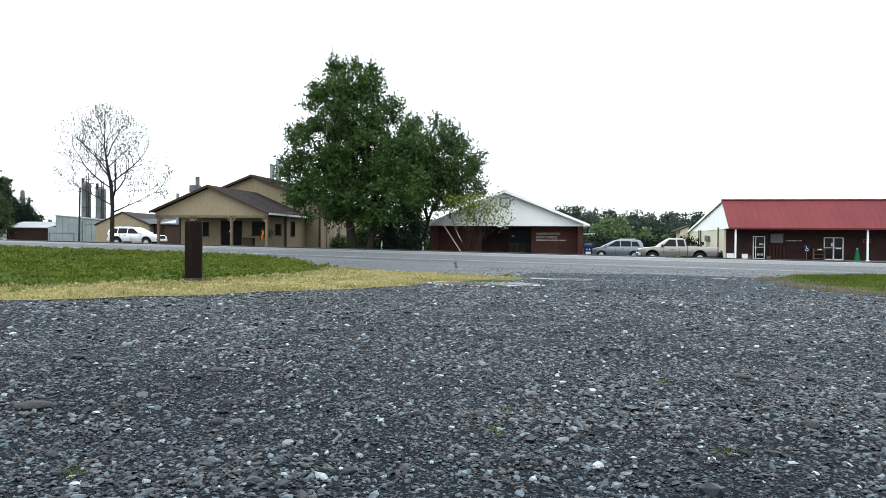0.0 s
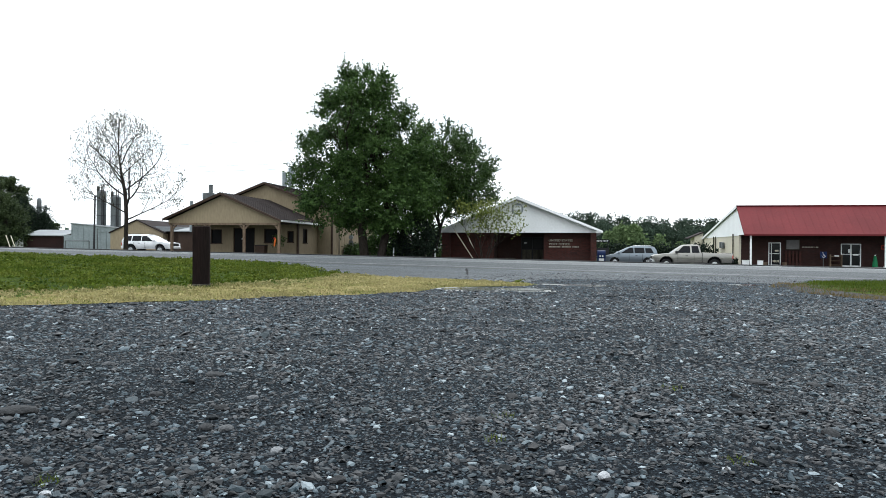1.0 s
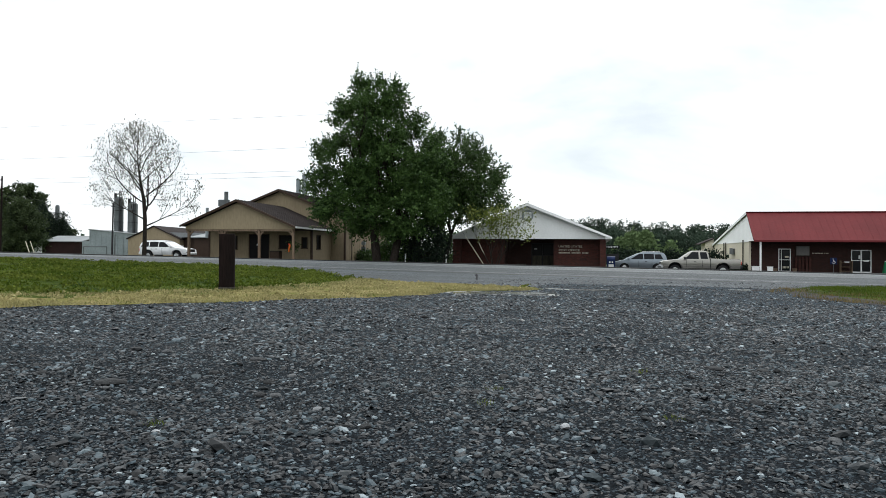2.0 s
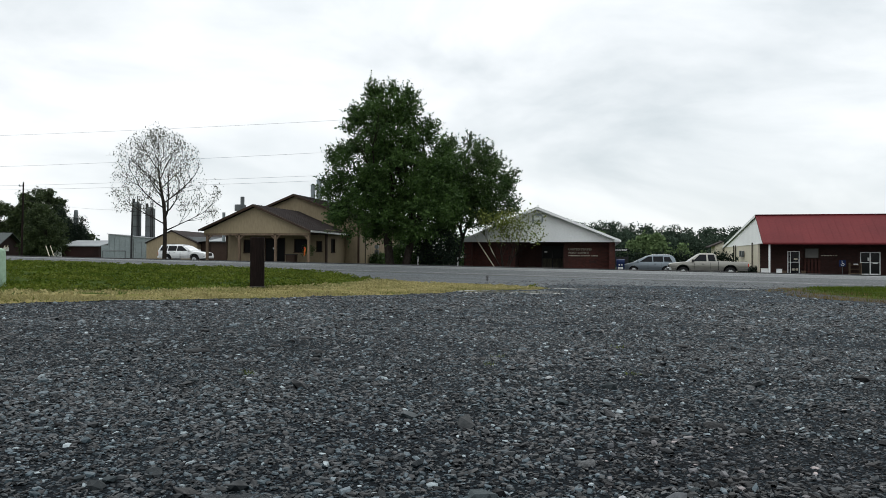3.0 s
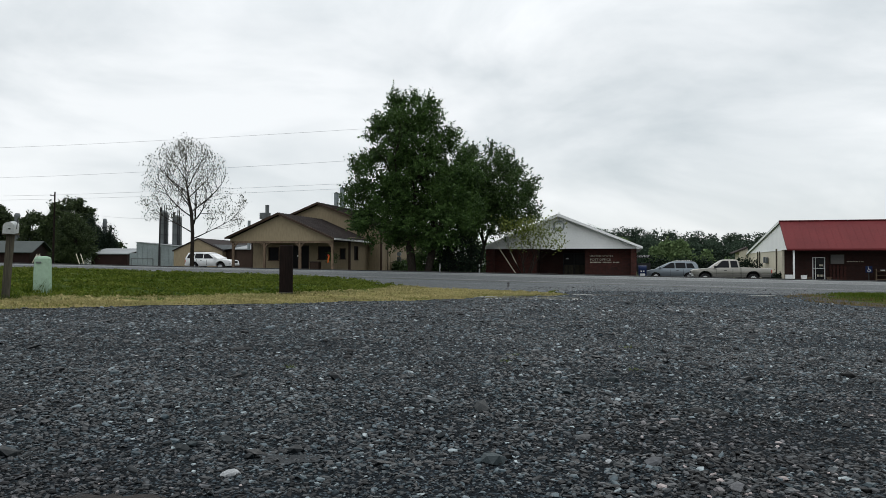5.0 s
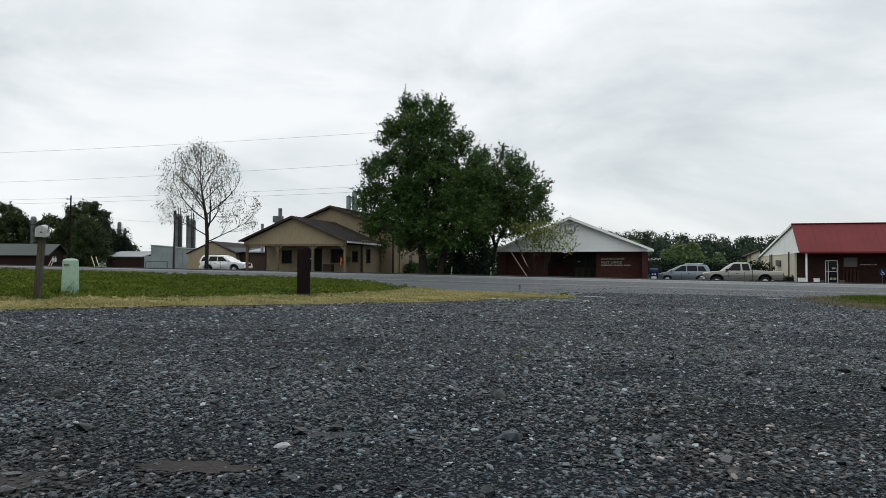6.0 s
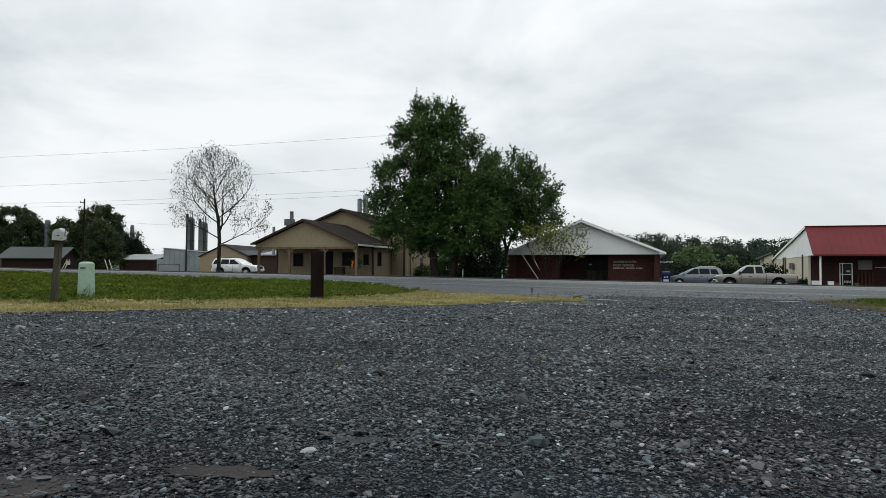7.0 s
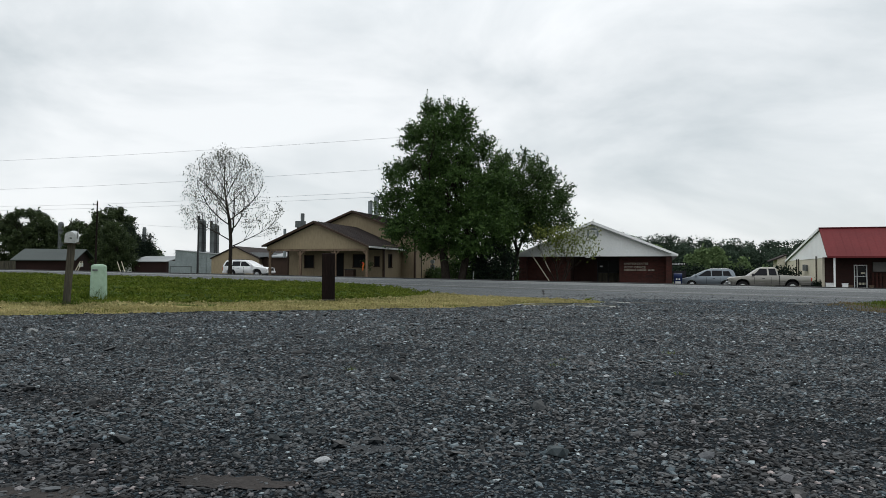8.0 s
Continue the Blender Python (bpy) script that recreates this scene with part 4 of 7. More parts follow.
def post_office():
    z0 = lot_z(2.2, 50)
    h = lambda z: z - z0
    po = thing("post_office", pose(2.21, 50.0, z0, 0, 0, TURN_B), "low red-brick post office with a broad white gable", "building")
    part("slab", boxes((-5.7, 5.7, -0.3, 16, -0.1, 0.1)), CONCRETE, po, "concrete walk")
    gable = bmesh.new()
    prism(gable, [(-5.5, h(1.84)), (5.5, h(1.84)), (5.5, h(2.0)), (0, h(4.24)), (-5.5, h(1.96))], 0.0, 0.15)
    part("gable", gable, WHITE, po, "white lap-sided gable")
    roof = bmesh.new()
    for side, run in ((-1, 5.66), (1, 5.95)):
        roof_slab(roof, run, 2.45, -0.42, 16.3, 0.1, side, 0.0, h(4.42))
    part("roof", roof, SHINGLE, po, "grey-brown shingle roof")
    fascia = bmesh.new()
    for side, run in ((-1, 5.68), (1, 5.97)):
        prism(fascia, [(0, h(4.43)), (side * run, h(1.98)), (side * run, h(1.82)), (0, h(4.21))], -0.48, -0.425)
        prism(fascia, [(side * 5.5, h(1.83)), (side * (run - 0.02), h(1.83)), (side * (run - 0.02), h(1.95)), (side * 5.5, h(1.98))], -0.42, 16.3)
    part("fascia", fascia, WHITE, po, "white boxed eaves")
    part("gable_vent", rods(((0.02, -0.05, h(3.52)), (0.02, 0.0, h(3.52)), 0.42), sides=16), GALV, po, "round pale-grey gable vent")
    lv = bmesh.new()
    for i in range(6):
        box(lv, -0.26, 0.3, -0.075, -0.045, h(3.26 + i * 0.09), h(3.32 + i * 0.09))
    part("vent_louvre", lv, WHITE, po)
    # brick front with a deep recess for the entrance
    part("front_wall", boxes((-4.95, -1.75, 0.9, 1.15, 0.08, h(1.86)), bevel=0.0), BRICK, po, "dark red brick wall under the eaves")
    part("front_wall", boxes((1.85, 5.15, 0.9, 1.15, 0.08, h(1.86))), BRICK, po, "dark red brick wall that carries the lettering")
    part("brick_pier", boxes((-5.5, -4.95, 0.05, 1.15, 0.08, h(1.84))), BRICK, po, "red brick corner pier")
    part("brick_pier", boxes((5.15, 5.55, 0.05, 1.15, 0.08, h(1.84))), BRICK, po, "red brick corner pier")
    for a, b in ((-5.5, -5.25), (5.3, 5.55)):
        part("side_wall", boxes((a, b, 1.15, 16, 0.08, h(2.1))), BRICK, po)
    part("recess_wall", wall_bm(-1.75, 1.85, 0.08, h(1.86), 3.2, 3.4, [(0.05, 1.75, 0.1, h(1.6))]), BRICK_DEEP, po, "brick wall at the back of the entrance")
    for a, b in ((-1.85, -1.75), (1.85, 1.95)):
        part("recess_wall", boxes((a, b, 1.15, 3.4, 0.08, h(1.86))), BRICK_DEEP, po)
    part("porch_ceiling", boxes((-5.5, 5.5, 0.15, 3.4, h(1.86), h(1.9))), BROWN_TRIM, po)
    part("soffit_lamp", rods(((-0.35, -0.2, h(1.74)), (-0.35, -0.2, h(1.84)), 0.16), sides=12), WHITE, po, "round white soffit lamp")
    door = part("entrance_door", boxes((0.05, 0.12, 3.22, 3.32, 0.1, h(1.6)), (1.68, 1.75, 3.22, 3.32, 0.1, h(1.6)), (0.86, 0.94, 3.22, 3.32, 0.1, h(1.6)), (0.05, 1.75, 3.22, 3.32, h(1.53), h(1.6)), (0.05, 1.75, 3.22, 3.32, h(0.62), h(0.68))), DARK_METAL, po, "dark glazed double door")
    for x0, x1 in ((0.12, 0.86), (0.94, 1.68)):
        part("door_pane", boxes((x0, x1, 3.26, 3.28, h(0.68), h(1.53))), DIM_GLASS, door)
        part("door_panel", boxes((x0, x1, 3.25, 3.29, 0.1, h(0.62))), GREY_POST, door, "grey lower panel")
    part("notice", boxes((0.28, 0.5, 3.17, 3.2, h(1.1), h(1.18))), WHITE, po, "white notice strip")
    part("bench", boxes((-1.0, -0.35, 2.5, 2.8, 0.35, 0.42), (-0.95, -0.88, 2.5, 2.8, 0.1, 0.35), (-0.48, -0.41, 2.5, 2.8, 0.1, 0.35)), GREY_POST, po)
    for words, zz, hh, u in (("UNITED STATES", 1.24, 0.155, 2.2), ("POST OFFICE", 0.97, 0.165, 2.22)):
        whole = text_bm(words, hh)
        wide = max(v.co.x for v in whole.verts)
        whole.free()
        fit_to = (1.7 if words[0] == "U" else 1.5) / wide
        first, second = words.split()
        for word in (first, second):
            bm = text_bm(word, hh)
            span_of = max(v.co.x for v in bm.verts)
            start = u if word == first else u + wide * fit_to - span_of * fit_to
            bm.transform(Matrix.Translation((start, 0.88, h(zz))) @ Matrix.Diagonal((fit_to, 1, 1, 1)))
            part("lettering", bm, LETTER, po, "pale raised letters on the brick")
    x = 2.22
    for word in (9, 7, 5):
        for _ in range(word):
            part("letter_bar", boxes((x, x + 0.07, 0.87, 0.89, h(0.81), h(0.885))), LETTER, po)
            x += 0.093
        x += 0.09
    part("wall_box", boxes((3.72, 4.22, 0.82, 0.9, h(0.3), h(0.34)), (3.72, 4.22, 0.82, 0.9, h(0.4), h(0.44)), (3.72, 4.22, 0.86, 0.9, h(0.3), h(0.5))), BRICK_DEEP, po, "slotted wall vent")
    part("roof_vent", boxes((-1.2, -0.75, 2.4, 2.8, h(3.75), h(4.25)), bevel=0.03), DARK_METAL, po)

    m = pose(2.21, 50.0, z0, 0, 0, TURN_B)
    mb = thing("collection_box", pose(9.2, 56.5, lot_z(9.2, 56.5), 0, 0, TURN_B), "dark blue curved-top street mail collection box", "mailbox")
    body = bmesh.new()
    prism_x(body, [(-0.3, 0.12), (0.3, 0.12), (0.3, 0.85)] + [(0.3 * math.cos(a), 0.85 + 0.3 * math.sin(a)) for a in [math.pi * i / 10 for i in range(1, 10)]] + [(-0.3, 0.85)], -0.32, 0.32)
    part("body", body, BLUE, mb)
    for x in (-0.26, 0.26):
        part("leg", boxes((x - 0.04, x + 0.04, -0.25, 0.25, 0, 0.12)), BLUE, mb)
    part("notice", boxes((-0.2, 0.2, -0.32, -0.305, 0.3, 0.5)), WHITE, mb, "white notice panel")
    part("emblem", boxes((-0.15, -0.05, -0.32, -0.305, 0.62, 0.74), (0.05, 0.15, -0.32, -0.305, 0.62, 0.74)), WHITE, mb)
    zs = lot_z(9.65, 59.5)
    sg = thing("street_sign", pose(9.72, 59.5, zs, 0, 0, TURN_B), "dark strip with white letters over a dark board on posts", "sign")
    for x in (-0.5, 0.5):
        part("post", rods(((x, 0, 0), (x, 0, 1.5 - zs), 0.03)), DARK_METAL, sg)
    part("board", boxes((-0.62, 0.62, -0.06, -0.03, 1.27 - zs, 1.53 - zs)), BLACK, sg, "black strip")
    bm = text_bm("DENTIST", 0.17)
    wide = max(v.co.x for v in bm.verts)
    bm.transform(Matrix.Translation((-0.54, -0.07, 1.315 - zs)) @ Matrix.Diagonal((1.08 / wide, 1, 1, 1)))
    part("lettering", bm, WHITE, sg, "white letters")
    part("panel", boxes((-0.6, 0.6, -0.06, -0.03, 0.1 - zs, 0.8 - zs)), DARK_METAL, sg, "dark lower panel")


# ---- the long shop with the red roof ----
def red_roof_shop():
    z0 = lot_z(25, 62)
    h = lambda z: z - z0
    L, D = 30.0, 20.0
    sh = thing("store_building", pose(22.37, 62.0, z0, 0, 0, TURN_B), "long brown-brick store with a red metal roof and white porch posts", "building")
    part("slab", boxes((-0.2, L, -0.3, D, -0.1, 0.12)), CONCRETE, sh, "concrete walk under the porch roof")
    roof = bmesh.new()
    prism_x(roof, [(-0.35, h(2.0)), (-0.35, h(2.1)), (2.76, h(4.7)), (2.76, h(4.58)), (0.0, h(2.16))], -0.12, L)
    part("front_roof", roof, RED_ROOF, sh, "steep red ribbed metal roof")
    for k in range(49):
        u = 0.2 + k * 0.61
        part("roof_seam", prism_x(bmesh.new(), [(-0.34, h(2.104)), (2.7, h(4.645)), (2.7, h(4.662)), (-0.34, h(2.121))], u, u + 0.025), RED_ROOF, sh)
    back_roof = bmesh.new()
    prism_x(back_roof, [(2.76, h(4.7)), (21.0, h(1.9)), (21.0, h(1.78)), (2.76, h(4.58))], -0.12, L)
    part("back_roof", back_roof, SHINGLE, sh, "long low back slope")
    part("ridge_cap", boxes((-0.14, L, 2.62, 2.9, h(4.69), h(4.75))), RED_ROOF, sh)
    part("porch_fascia", boxes((-0.12, L, -0.4, -0.355, h(1.96), h(2.11))), RED_ROOF, sh, "thin red eaves board")
    end = bmesh.new()
    prism_x(end, [(2.2, h(2.05)), (D, h(2.05)), (2.76, h(4.55)), (2.5, h(4.3)), (0.1, h(2.25)), (0.1, h(2.05))], 0.0, 0.14)
    part("end_gable", end, WHITE, sh, "white lap-sided end gable")
    rake = bmesh.new()
    prism_x(rake, [(2.76, h(4.72)), (21.0, h(1.92)), (21.0, h(1.72)), (2.76, h(4.5))], -0.18, -0.125)
    part("rake_board", rake, WHITE, sh, "white rake board")
    part("end_wall", boxes((0.02, 0.16, 2.2, D, 0.1, h(2.05))), CREAM, sh, "cream metal end wall")
    part("trim_band", boxes((-0.03, 0.02, 2.15, D, h(2.0), h(2.08))), WHITE, sh)
    part("corner_trim", boxes((-0.03, 0.16, 2.12, 2.22, 0.1, h(2.05))), CREAM, sh)
    part("back_wing", prism(bmesh.new(), [(-0.95, 0.0), (0.0, 0.0), (0.0, h(2.62)), (-0.95, h(2.2))], 20.2, 23.0), CREAM, sh, "cream end of a small back wing")
    part("wing_roof", prism(bmesh.new(), [(-1.6, h(1.98)), (-1.6, h(2.1)), (0.0, h(2.78)), (0.0, h(2.64))], 19.9, 23.2), SHINGLE, sh, "dark sloping roof of the back wing")
    for v, za, zb in ((4.3, -0.35, 2.2), (12.6, 0.2, 2.1), (13.6, 0.1, 2.1)):
        part("downpipe", rods(((-0.08, v, h(za)), (-0.08, v, h(zb)), 0.06)), GREY_POST, sh, "grey conduit")
    for v, zz in ((9.6, 1.2), (8.6, 1.15)):
        part("meter_box", boxes((-0.22, -0.03, v - 0.3, v + 0.3, h(zz - 0.3), h(zz + 0.3)), bevel=0.02), STEEL, sh, "grey meter box")
    doors = [(2.47, 3.5, 0.12, h(1.4)), (8.4, 10.02, 0.12, h(1.33))]
    wins = [(14.0, 16.5, h(0.3), h(1.4)), (19.0, 20.0, 0.12, h(1.35))]
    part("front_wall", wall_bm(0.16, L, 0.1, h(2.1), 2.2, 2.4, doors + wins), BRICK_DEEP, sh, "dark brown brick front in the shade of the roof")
    part("porch_ceiling", boxes((0.0, L, -0.3, 2.2, h(2.02), h(2.06))), BROWN_TRIM, sh)
    for a, b, c, d in doors:
        two = b - a > 1.3
        mid = (a + b) / 2
        sizes = [(a, a + 0.07, 2.16, 2.34, c, d), (b - 0.07, b, 2.16, 2.34, c, d), (a, b, 2.16, 2.34, d - 0.07, d), (a, b, 2.16, 2.34, c, c + 0.1), (a, b, 2.18, 2.32, h(0.38), h(0.43))]
        if two:
            sizes.append((mid - 0.05, mid + 0.05, 2.16, 2.34, c, d))
        else:
            sizes.append((a + 0.22, a + 0.27, 2.16, 2.34, c, d))
        f = part("door", boxes(*sizes), WHITE, sh, "white-framed glass door")
        for x0, x1 in (((a + 0.07, mid - 0.05), (mid + 0.05, b - 0.07)) if two else ((a + 0.07, a + 0.22), (a + 0.27, b - 0.07))):
            part("door_pane", boxes((x0, x1, 2.24, 2.26, c + 0.1, d - 0.07)), GLASS, f)
        if two:
            part("notice", boxes((mid + 0.2, mid + 0.62, 2.215, 2.235, h(0.3), h(0.4)), (mid - 0.2, mid - 0.06, 2.215, 2.235, h(0.55), h(0.85))), WHITE, f)
        else:
            part("notice", boxes((a + 0.55, a + 0.85, 2.215, 2.235, h(0.6), h(0.75)), *[(a + 0.38 + 0.11 * i, a + 0.44 + 0.11 * i, 2.215, 2.235, h(-0.35), h(-0.15)) for i in range(5)]), CREAM, f)
        part("door_handle", rods(((b - 0.14, 2.1, h(0.35)), (b - 0.14, 2.1, h(0.7)), 0.015)), CHROME, f)
    for a, b, c, d in wins:
        w = part("window", boxes((a, a + 0.06, 2.18, 2.34, c, d), (b - 0.06, b, 2.18, 2.34, c, d), (a, b, 2.18, 2.34, d - 0.06, d), (a, b, 2.15, 2.34, c, c + 0.06)), WHITE, sh)
        part("pane", boxes((a + 0.06, b - 0.06, 2.26, 2.28, c + 0.06, d - 0.06)), GLASS, w)
    for u in (0.46, 11.07, 21.5):
        part("porch_post", boxes((u - 0.065, u + 0.065, -0.18, -0.04, 0.1, h(2.03)), (u - 0.12, u + 0.12, -0.23, 0.01, 0.1, 0.2)), WHITE, sh, "white square porch post")
    # things on its walk
    m = pose(22.37, 62.0, z0 + 0.12, 0, 0, TURN_B)
    zz = lambda z: z - z0 - 0.12
    bd = thing("wall_sign", m @ pose(4.46, 2.12, 0), "faded pale-grey board sign on the brick wall", "sign")
    part("panel", boxes((-0.53, 0.53, -0.04, 0.06, zz(0.82), zz(1.62))), CONCRETE, bd)
    part("frame", boxes((-0.57, -0.53, -0.05, 0.06, zz(0.78), zz(1.66)), (0.53, 0.57, -0.05, 0.06, zz(0.78), zz(1.66)), (-0.57, 0.57, -0.05, 0.06, zz(1.62), zz(1.66)), (-0.57, 0.57, -0.05, 0.06, zz(0.78), zz(0.82))), GREY_POST, bd)
    rk = thing("slatted_panel", m @ pose(4.46, 1.95, 0), "reddish slatted wooden panel leaning at the wall", "panel")
    for i in range(5):
        part("slat", boxes((-0.68 + i * 0.29, -0.5 + i * 0.29, -0.04, 0.02, 0.02, zz(0.66))), BRICK, rk)
    for low, high in ((0.2, 0.28), (zz(0.4), zz(0.5))):
        part("rail", boxes((-0.7, 0.72, 0.02, 0.06, low, high)), BROWN_TRIM, rk)
    nm = thing("wall_lettering", m @ pose(5.9, 2.16, 0), "thin row of pale lettering on the brick wall", "sign")
    lt = bmesh.new()
    for a, b in ((-0.66, -0.5), (-0.45, -0.2), (-0.15, 0.0), (0.04, 0.22), (0.3, 0.36), (0.46, 0.66)):
        box(lt, a, b, 0.0, 0.03, zz(0.97), zz(1.05))
    part("lettering_line", lt, LETTER, nm)
    hs = thing("parking_sign", m @ pose(6.68, 1.2, 0), "blue disabled-parking sign with a white wheelchair symbol", "sign")
    part("panel", boxes((-0.27, 0.27, -0.02, 0.0, zz(0.05), zz(0.62)), bevel=0.008), BLUE, hs)
    part("post", rods(((0, 0.02, 0), (0, 0.02, zz(0.6)), 0.025)), STEEL, hs)
    sym = bmesh.new()
    for i in range(9):
        a0, a1 = math.radians(-200 + i * 30), math.radians(-170 + i * 30)
        rod(sym, (0.12 * math.cos(a0), -0.03, zz(0.24) + 0.12 * math.sin(a0)), (0.12 * math.cos(a1), -0.03, zz(0.24) + 0.12 * math.sin(a1)), 0.018, sides=5)
    rod(sym, (-0.02, -0.03, zz(0.3)), (-0.04, -0.03, zz(0.47)), 0.024, sides=5)
    rod(sym, (-0.02, -0.03, zz(0.32)), (0.1, -0.03, zz(0.3)), 0.02, sides=5)
    rod(sym, (0.1, -0.03, zz(0.3)), (0.15, -0.03, zz(0.18)), 0.02, sides=5)
    bmesh.ops.create_uvsphere(sym, u_segments=8, v_segments=6, radius=0.035, matrix=Matrix.Translation((-0.05, -0.03, zz(0.53))))
    part("symbol", sym, WHITE, hs, "white wheelchair symbol")
    be = thing("shelf_rack", m @ pose(7.82, 1.7, 0), "low brown wooden display rack with a few pale goods", "rack")
    for x in (-0.45, 0.45):
        part("side_panel", boxes((x - 0.03, x + 0.03, -0.2, 0.2, 0, 1.05)), TIMBER, be)
    for z in (0.12, 0.48, 0.84):
        part("shelf", boxes((-0.42, 0.42, -0.2, 0.2, z, z + 0.04)), TIMBER, be)
    part("goods", boxes((-0.1, 0.25, -0.1, 0.1, 0.88, 0.98), bevel=0.01), WHITE, be)
    gn = thing("gas_bottle_stand", m @ pose(10.88, 1.5, 0), "green tapered stand with a pale top", "stand")
    part("body", rods(((0, 0, 0), (0, 0, 0.75), 0.24, 0.14), ((0, 0, 0.75), (0, 0, 0.98), 0.12, 0.08), sides=12), GREEN, gn)
    part("cap", rods(((0, 0, 0.98), (0, 0, 1.05), 0.06), sides=10), WHITE, gn)
    for u, v, w, hh, lab in ((1.5, 1.0, 0.4, 0.48, "white plastic storage bin"), (0.45, 1.7, 0.55, 0.5, "white slatted crate by the wall")):
        bx = thing("bin", m @ pose(u, v, 0), lab, "bin")
        part("body", boxes((-w / 2, w / 2, -0.2, 0.2, 0.0, hh - 0.04), bevel=0.015), WHITE, bx)
        part("lid", boxes((-w / 2 - 0.02, w / 2 + 0.02, -0.22, 0.22, hh - 0.04, hh), bevel=0.01), WHITE, bx)
    for u in (2.1, 3.7):
        pot = thing("plant_pot", m @ pose(u, 1.75, 0), "dull terracotta pot beside the shop door", "pot")
        part("body", rods(((0, 0, 0), (0, 0, 0.3), 0.14, 0.2), ((0, 0, 0.27), (0, 0, 0.32), 0.22), sides=12), TIMBER, pot)
    rs = thing("wall_sign", m @ pose(11.9, 2.12, 0), "small red framed notice on the brick wall", "sign")
    part("frame", boxes((-0.3, 0.3, -0.03, 0.06, zz(0.85), zz(1.2))), RED, rs)
    part("panel", boxes((-0.24, 0.24, -0.045, -0.03, zz(0.91), zz(1.14))), BRICK_DEEP, rs)


post_office()
red_roof_shop()


# ---- vehicles ----
def arch_outline(pts_bottom_z, length, arches, r, top):
    """Side outline of a car body: along the sill from the back with round wheel arches, then over the top."""
    res = []
    for cx in arches:
        res.append((cx - r, pts_bottom_z))
        for i in range(1, 10):
            a = math.pi - math.pi * i / 10
            res.append((cx + r * math.cos(a), pts_bottom_z + r * 0.98 * math.sin(a)))
        res.append((cx + r, pts_bottom_z))
    return [(0.06, pts_bottom_z)] + res + [(length - 0.12, pts_bottom_z)] + top


def car(name, m, label, category, length, width, paint, sill, arches, wheel_r, top, cabin, panes, lower=None, roofline=()):
    """top: body outline from the nose back over the bonnet; cabin: base and roof lines; panes: side windows."""
    c = thing(name, m, label, category)
    hw = width / 2
    body = bmesh.new()
    prism(body, arch_outline(sill, length, arches, wheel_r + 0.09, top), -hw, hw)
    long_edges = [e for e in body.edges if abs(e.verts[0].co.y - e.verts[1].co.y) < 1e-6 and min(e.verts[0].co.z, e.verts[1].co.z) > sill + wheel_r + 0.15]
    bmesh.ops.bevel(body, geom=long_edges, offset=0.07, segments=3, affect="EDGES", profile=0.6)
    for axis, cuts in ((2, (sill + 0.12, sill + 0.3, sill + 0.46, sill + 0.6)), (0, (0.25, 0.5, 1.0, 2.0, length - 1.6, length - 0.9, length - 0.5, length - 0.22))):
        for k in cuts:
            co, no = Vector((0, 0, 0)), Vector((0, 0, 0))
            co[axis], no[axis] = k, 1
            bmesh.ops.bisect_plane(body, geom=body.verts[:] + body.edges[:] + body.faces[:], plane_co=co, plane_no=no)
    belt = cabin[0][2]
    for v in body.verts:
        k = min(v.co.x, length - v.co.x)
        f = (v.co.z - sill) / (belt - sill)
        v.co.y *= (1 - 0.16 * max(0, 1 - k / 0.6) ** 2) * (1 - 0.13 * (f - 0.62) ** 2 / 0.38)
    body_ob = part("body", body, paint, c, smooth=True)
    body_ob.data.set_sharp_from_angle(angle=radians(32))
    (bx0, bx1, bz), (tx0, tx1, tz) = cabin
    bw, tw = hw - 0.04, hw - 0.22
    cab = bmesh.new()
    if roofline:
        # a greenhouse drawn over a curved roofline, leaning in towards the roof
        prism(cab, [(bx0, bz), *roofline, (bx1, bz)], -1, 1)
        for v in cab.verts:
            v.co.y *= bw - (bw - tw) * (v.co.z - bz) / (tz - bz)
        rims = [e for e in cab.edges if abs(e.verts[0].co.y - e.verts[1].co.y) < 0.25 and max(e.verts[0].co.z, e.verts[1].co.z) > bz + 0.05]
        bmesh.ops.bevel(cab, geom=rims, offset=0.05, segments=3, affect="EDGES", profile=0.6)
    base = () if roofline else [cab.verts.new(p) for p in ((bx0, -bw, bz), (bx1, -bw, bz), (bx1, bw, bz), (bx0, bw, bz))]
    roof = () if roofline else [cab.verts.new(p) for p in ((tx0, -tw, tz), (tx1, -tw, tz), (tx1, tw, tz), (tx0, tw, tz))]
    if not roofline:
        cab.faces.new(base[::-1])
        cab.faces.new(roof)
        for i in range(4):
            j = (i + 1) % 4
            cab.faces.new((base[i], base[j], roof[j], roof[i]))
    bmesh.ops.bevel(cab, geom=[] if roofline else [e for e in cab.edges if e.verts[0].co.z > bz + 0.1 or e.verts[1].co.z > bz + 0.1], offset=0.06, segments=3, affect="EDGES", profile=0.6)
    part("cabin", cab, paint, c, smooth=True).data.set_sharp_from_angle(angle=radians(32))
    lean = (bw - tw) / (tz - bz)
    for x0, x1, u0, u1, z0, z1 in panes:
        for s in (-1, 1):
            g = bmesh.new()
            outer = [(x0, z0), (x1, z0), (u1, z1), (u0, z1)]
            a = [g.verts.new((x, s * (bw - (z - bz) * lean + 0.008), z)) for x, z in outer]
            b = [g.verts.new((x, s * (bw - (z - bz) * lean - 0.02), z)) for x, z in outer]
            g.faces.new(a)
            g.faces.new(b[::-1])
            for i in range(4):
                j = (i + 1) % 4
                g.faces.new((a[i], b[i], b[j], a[j]))
            part("side_window", g, GLASS, c, "dark side window")
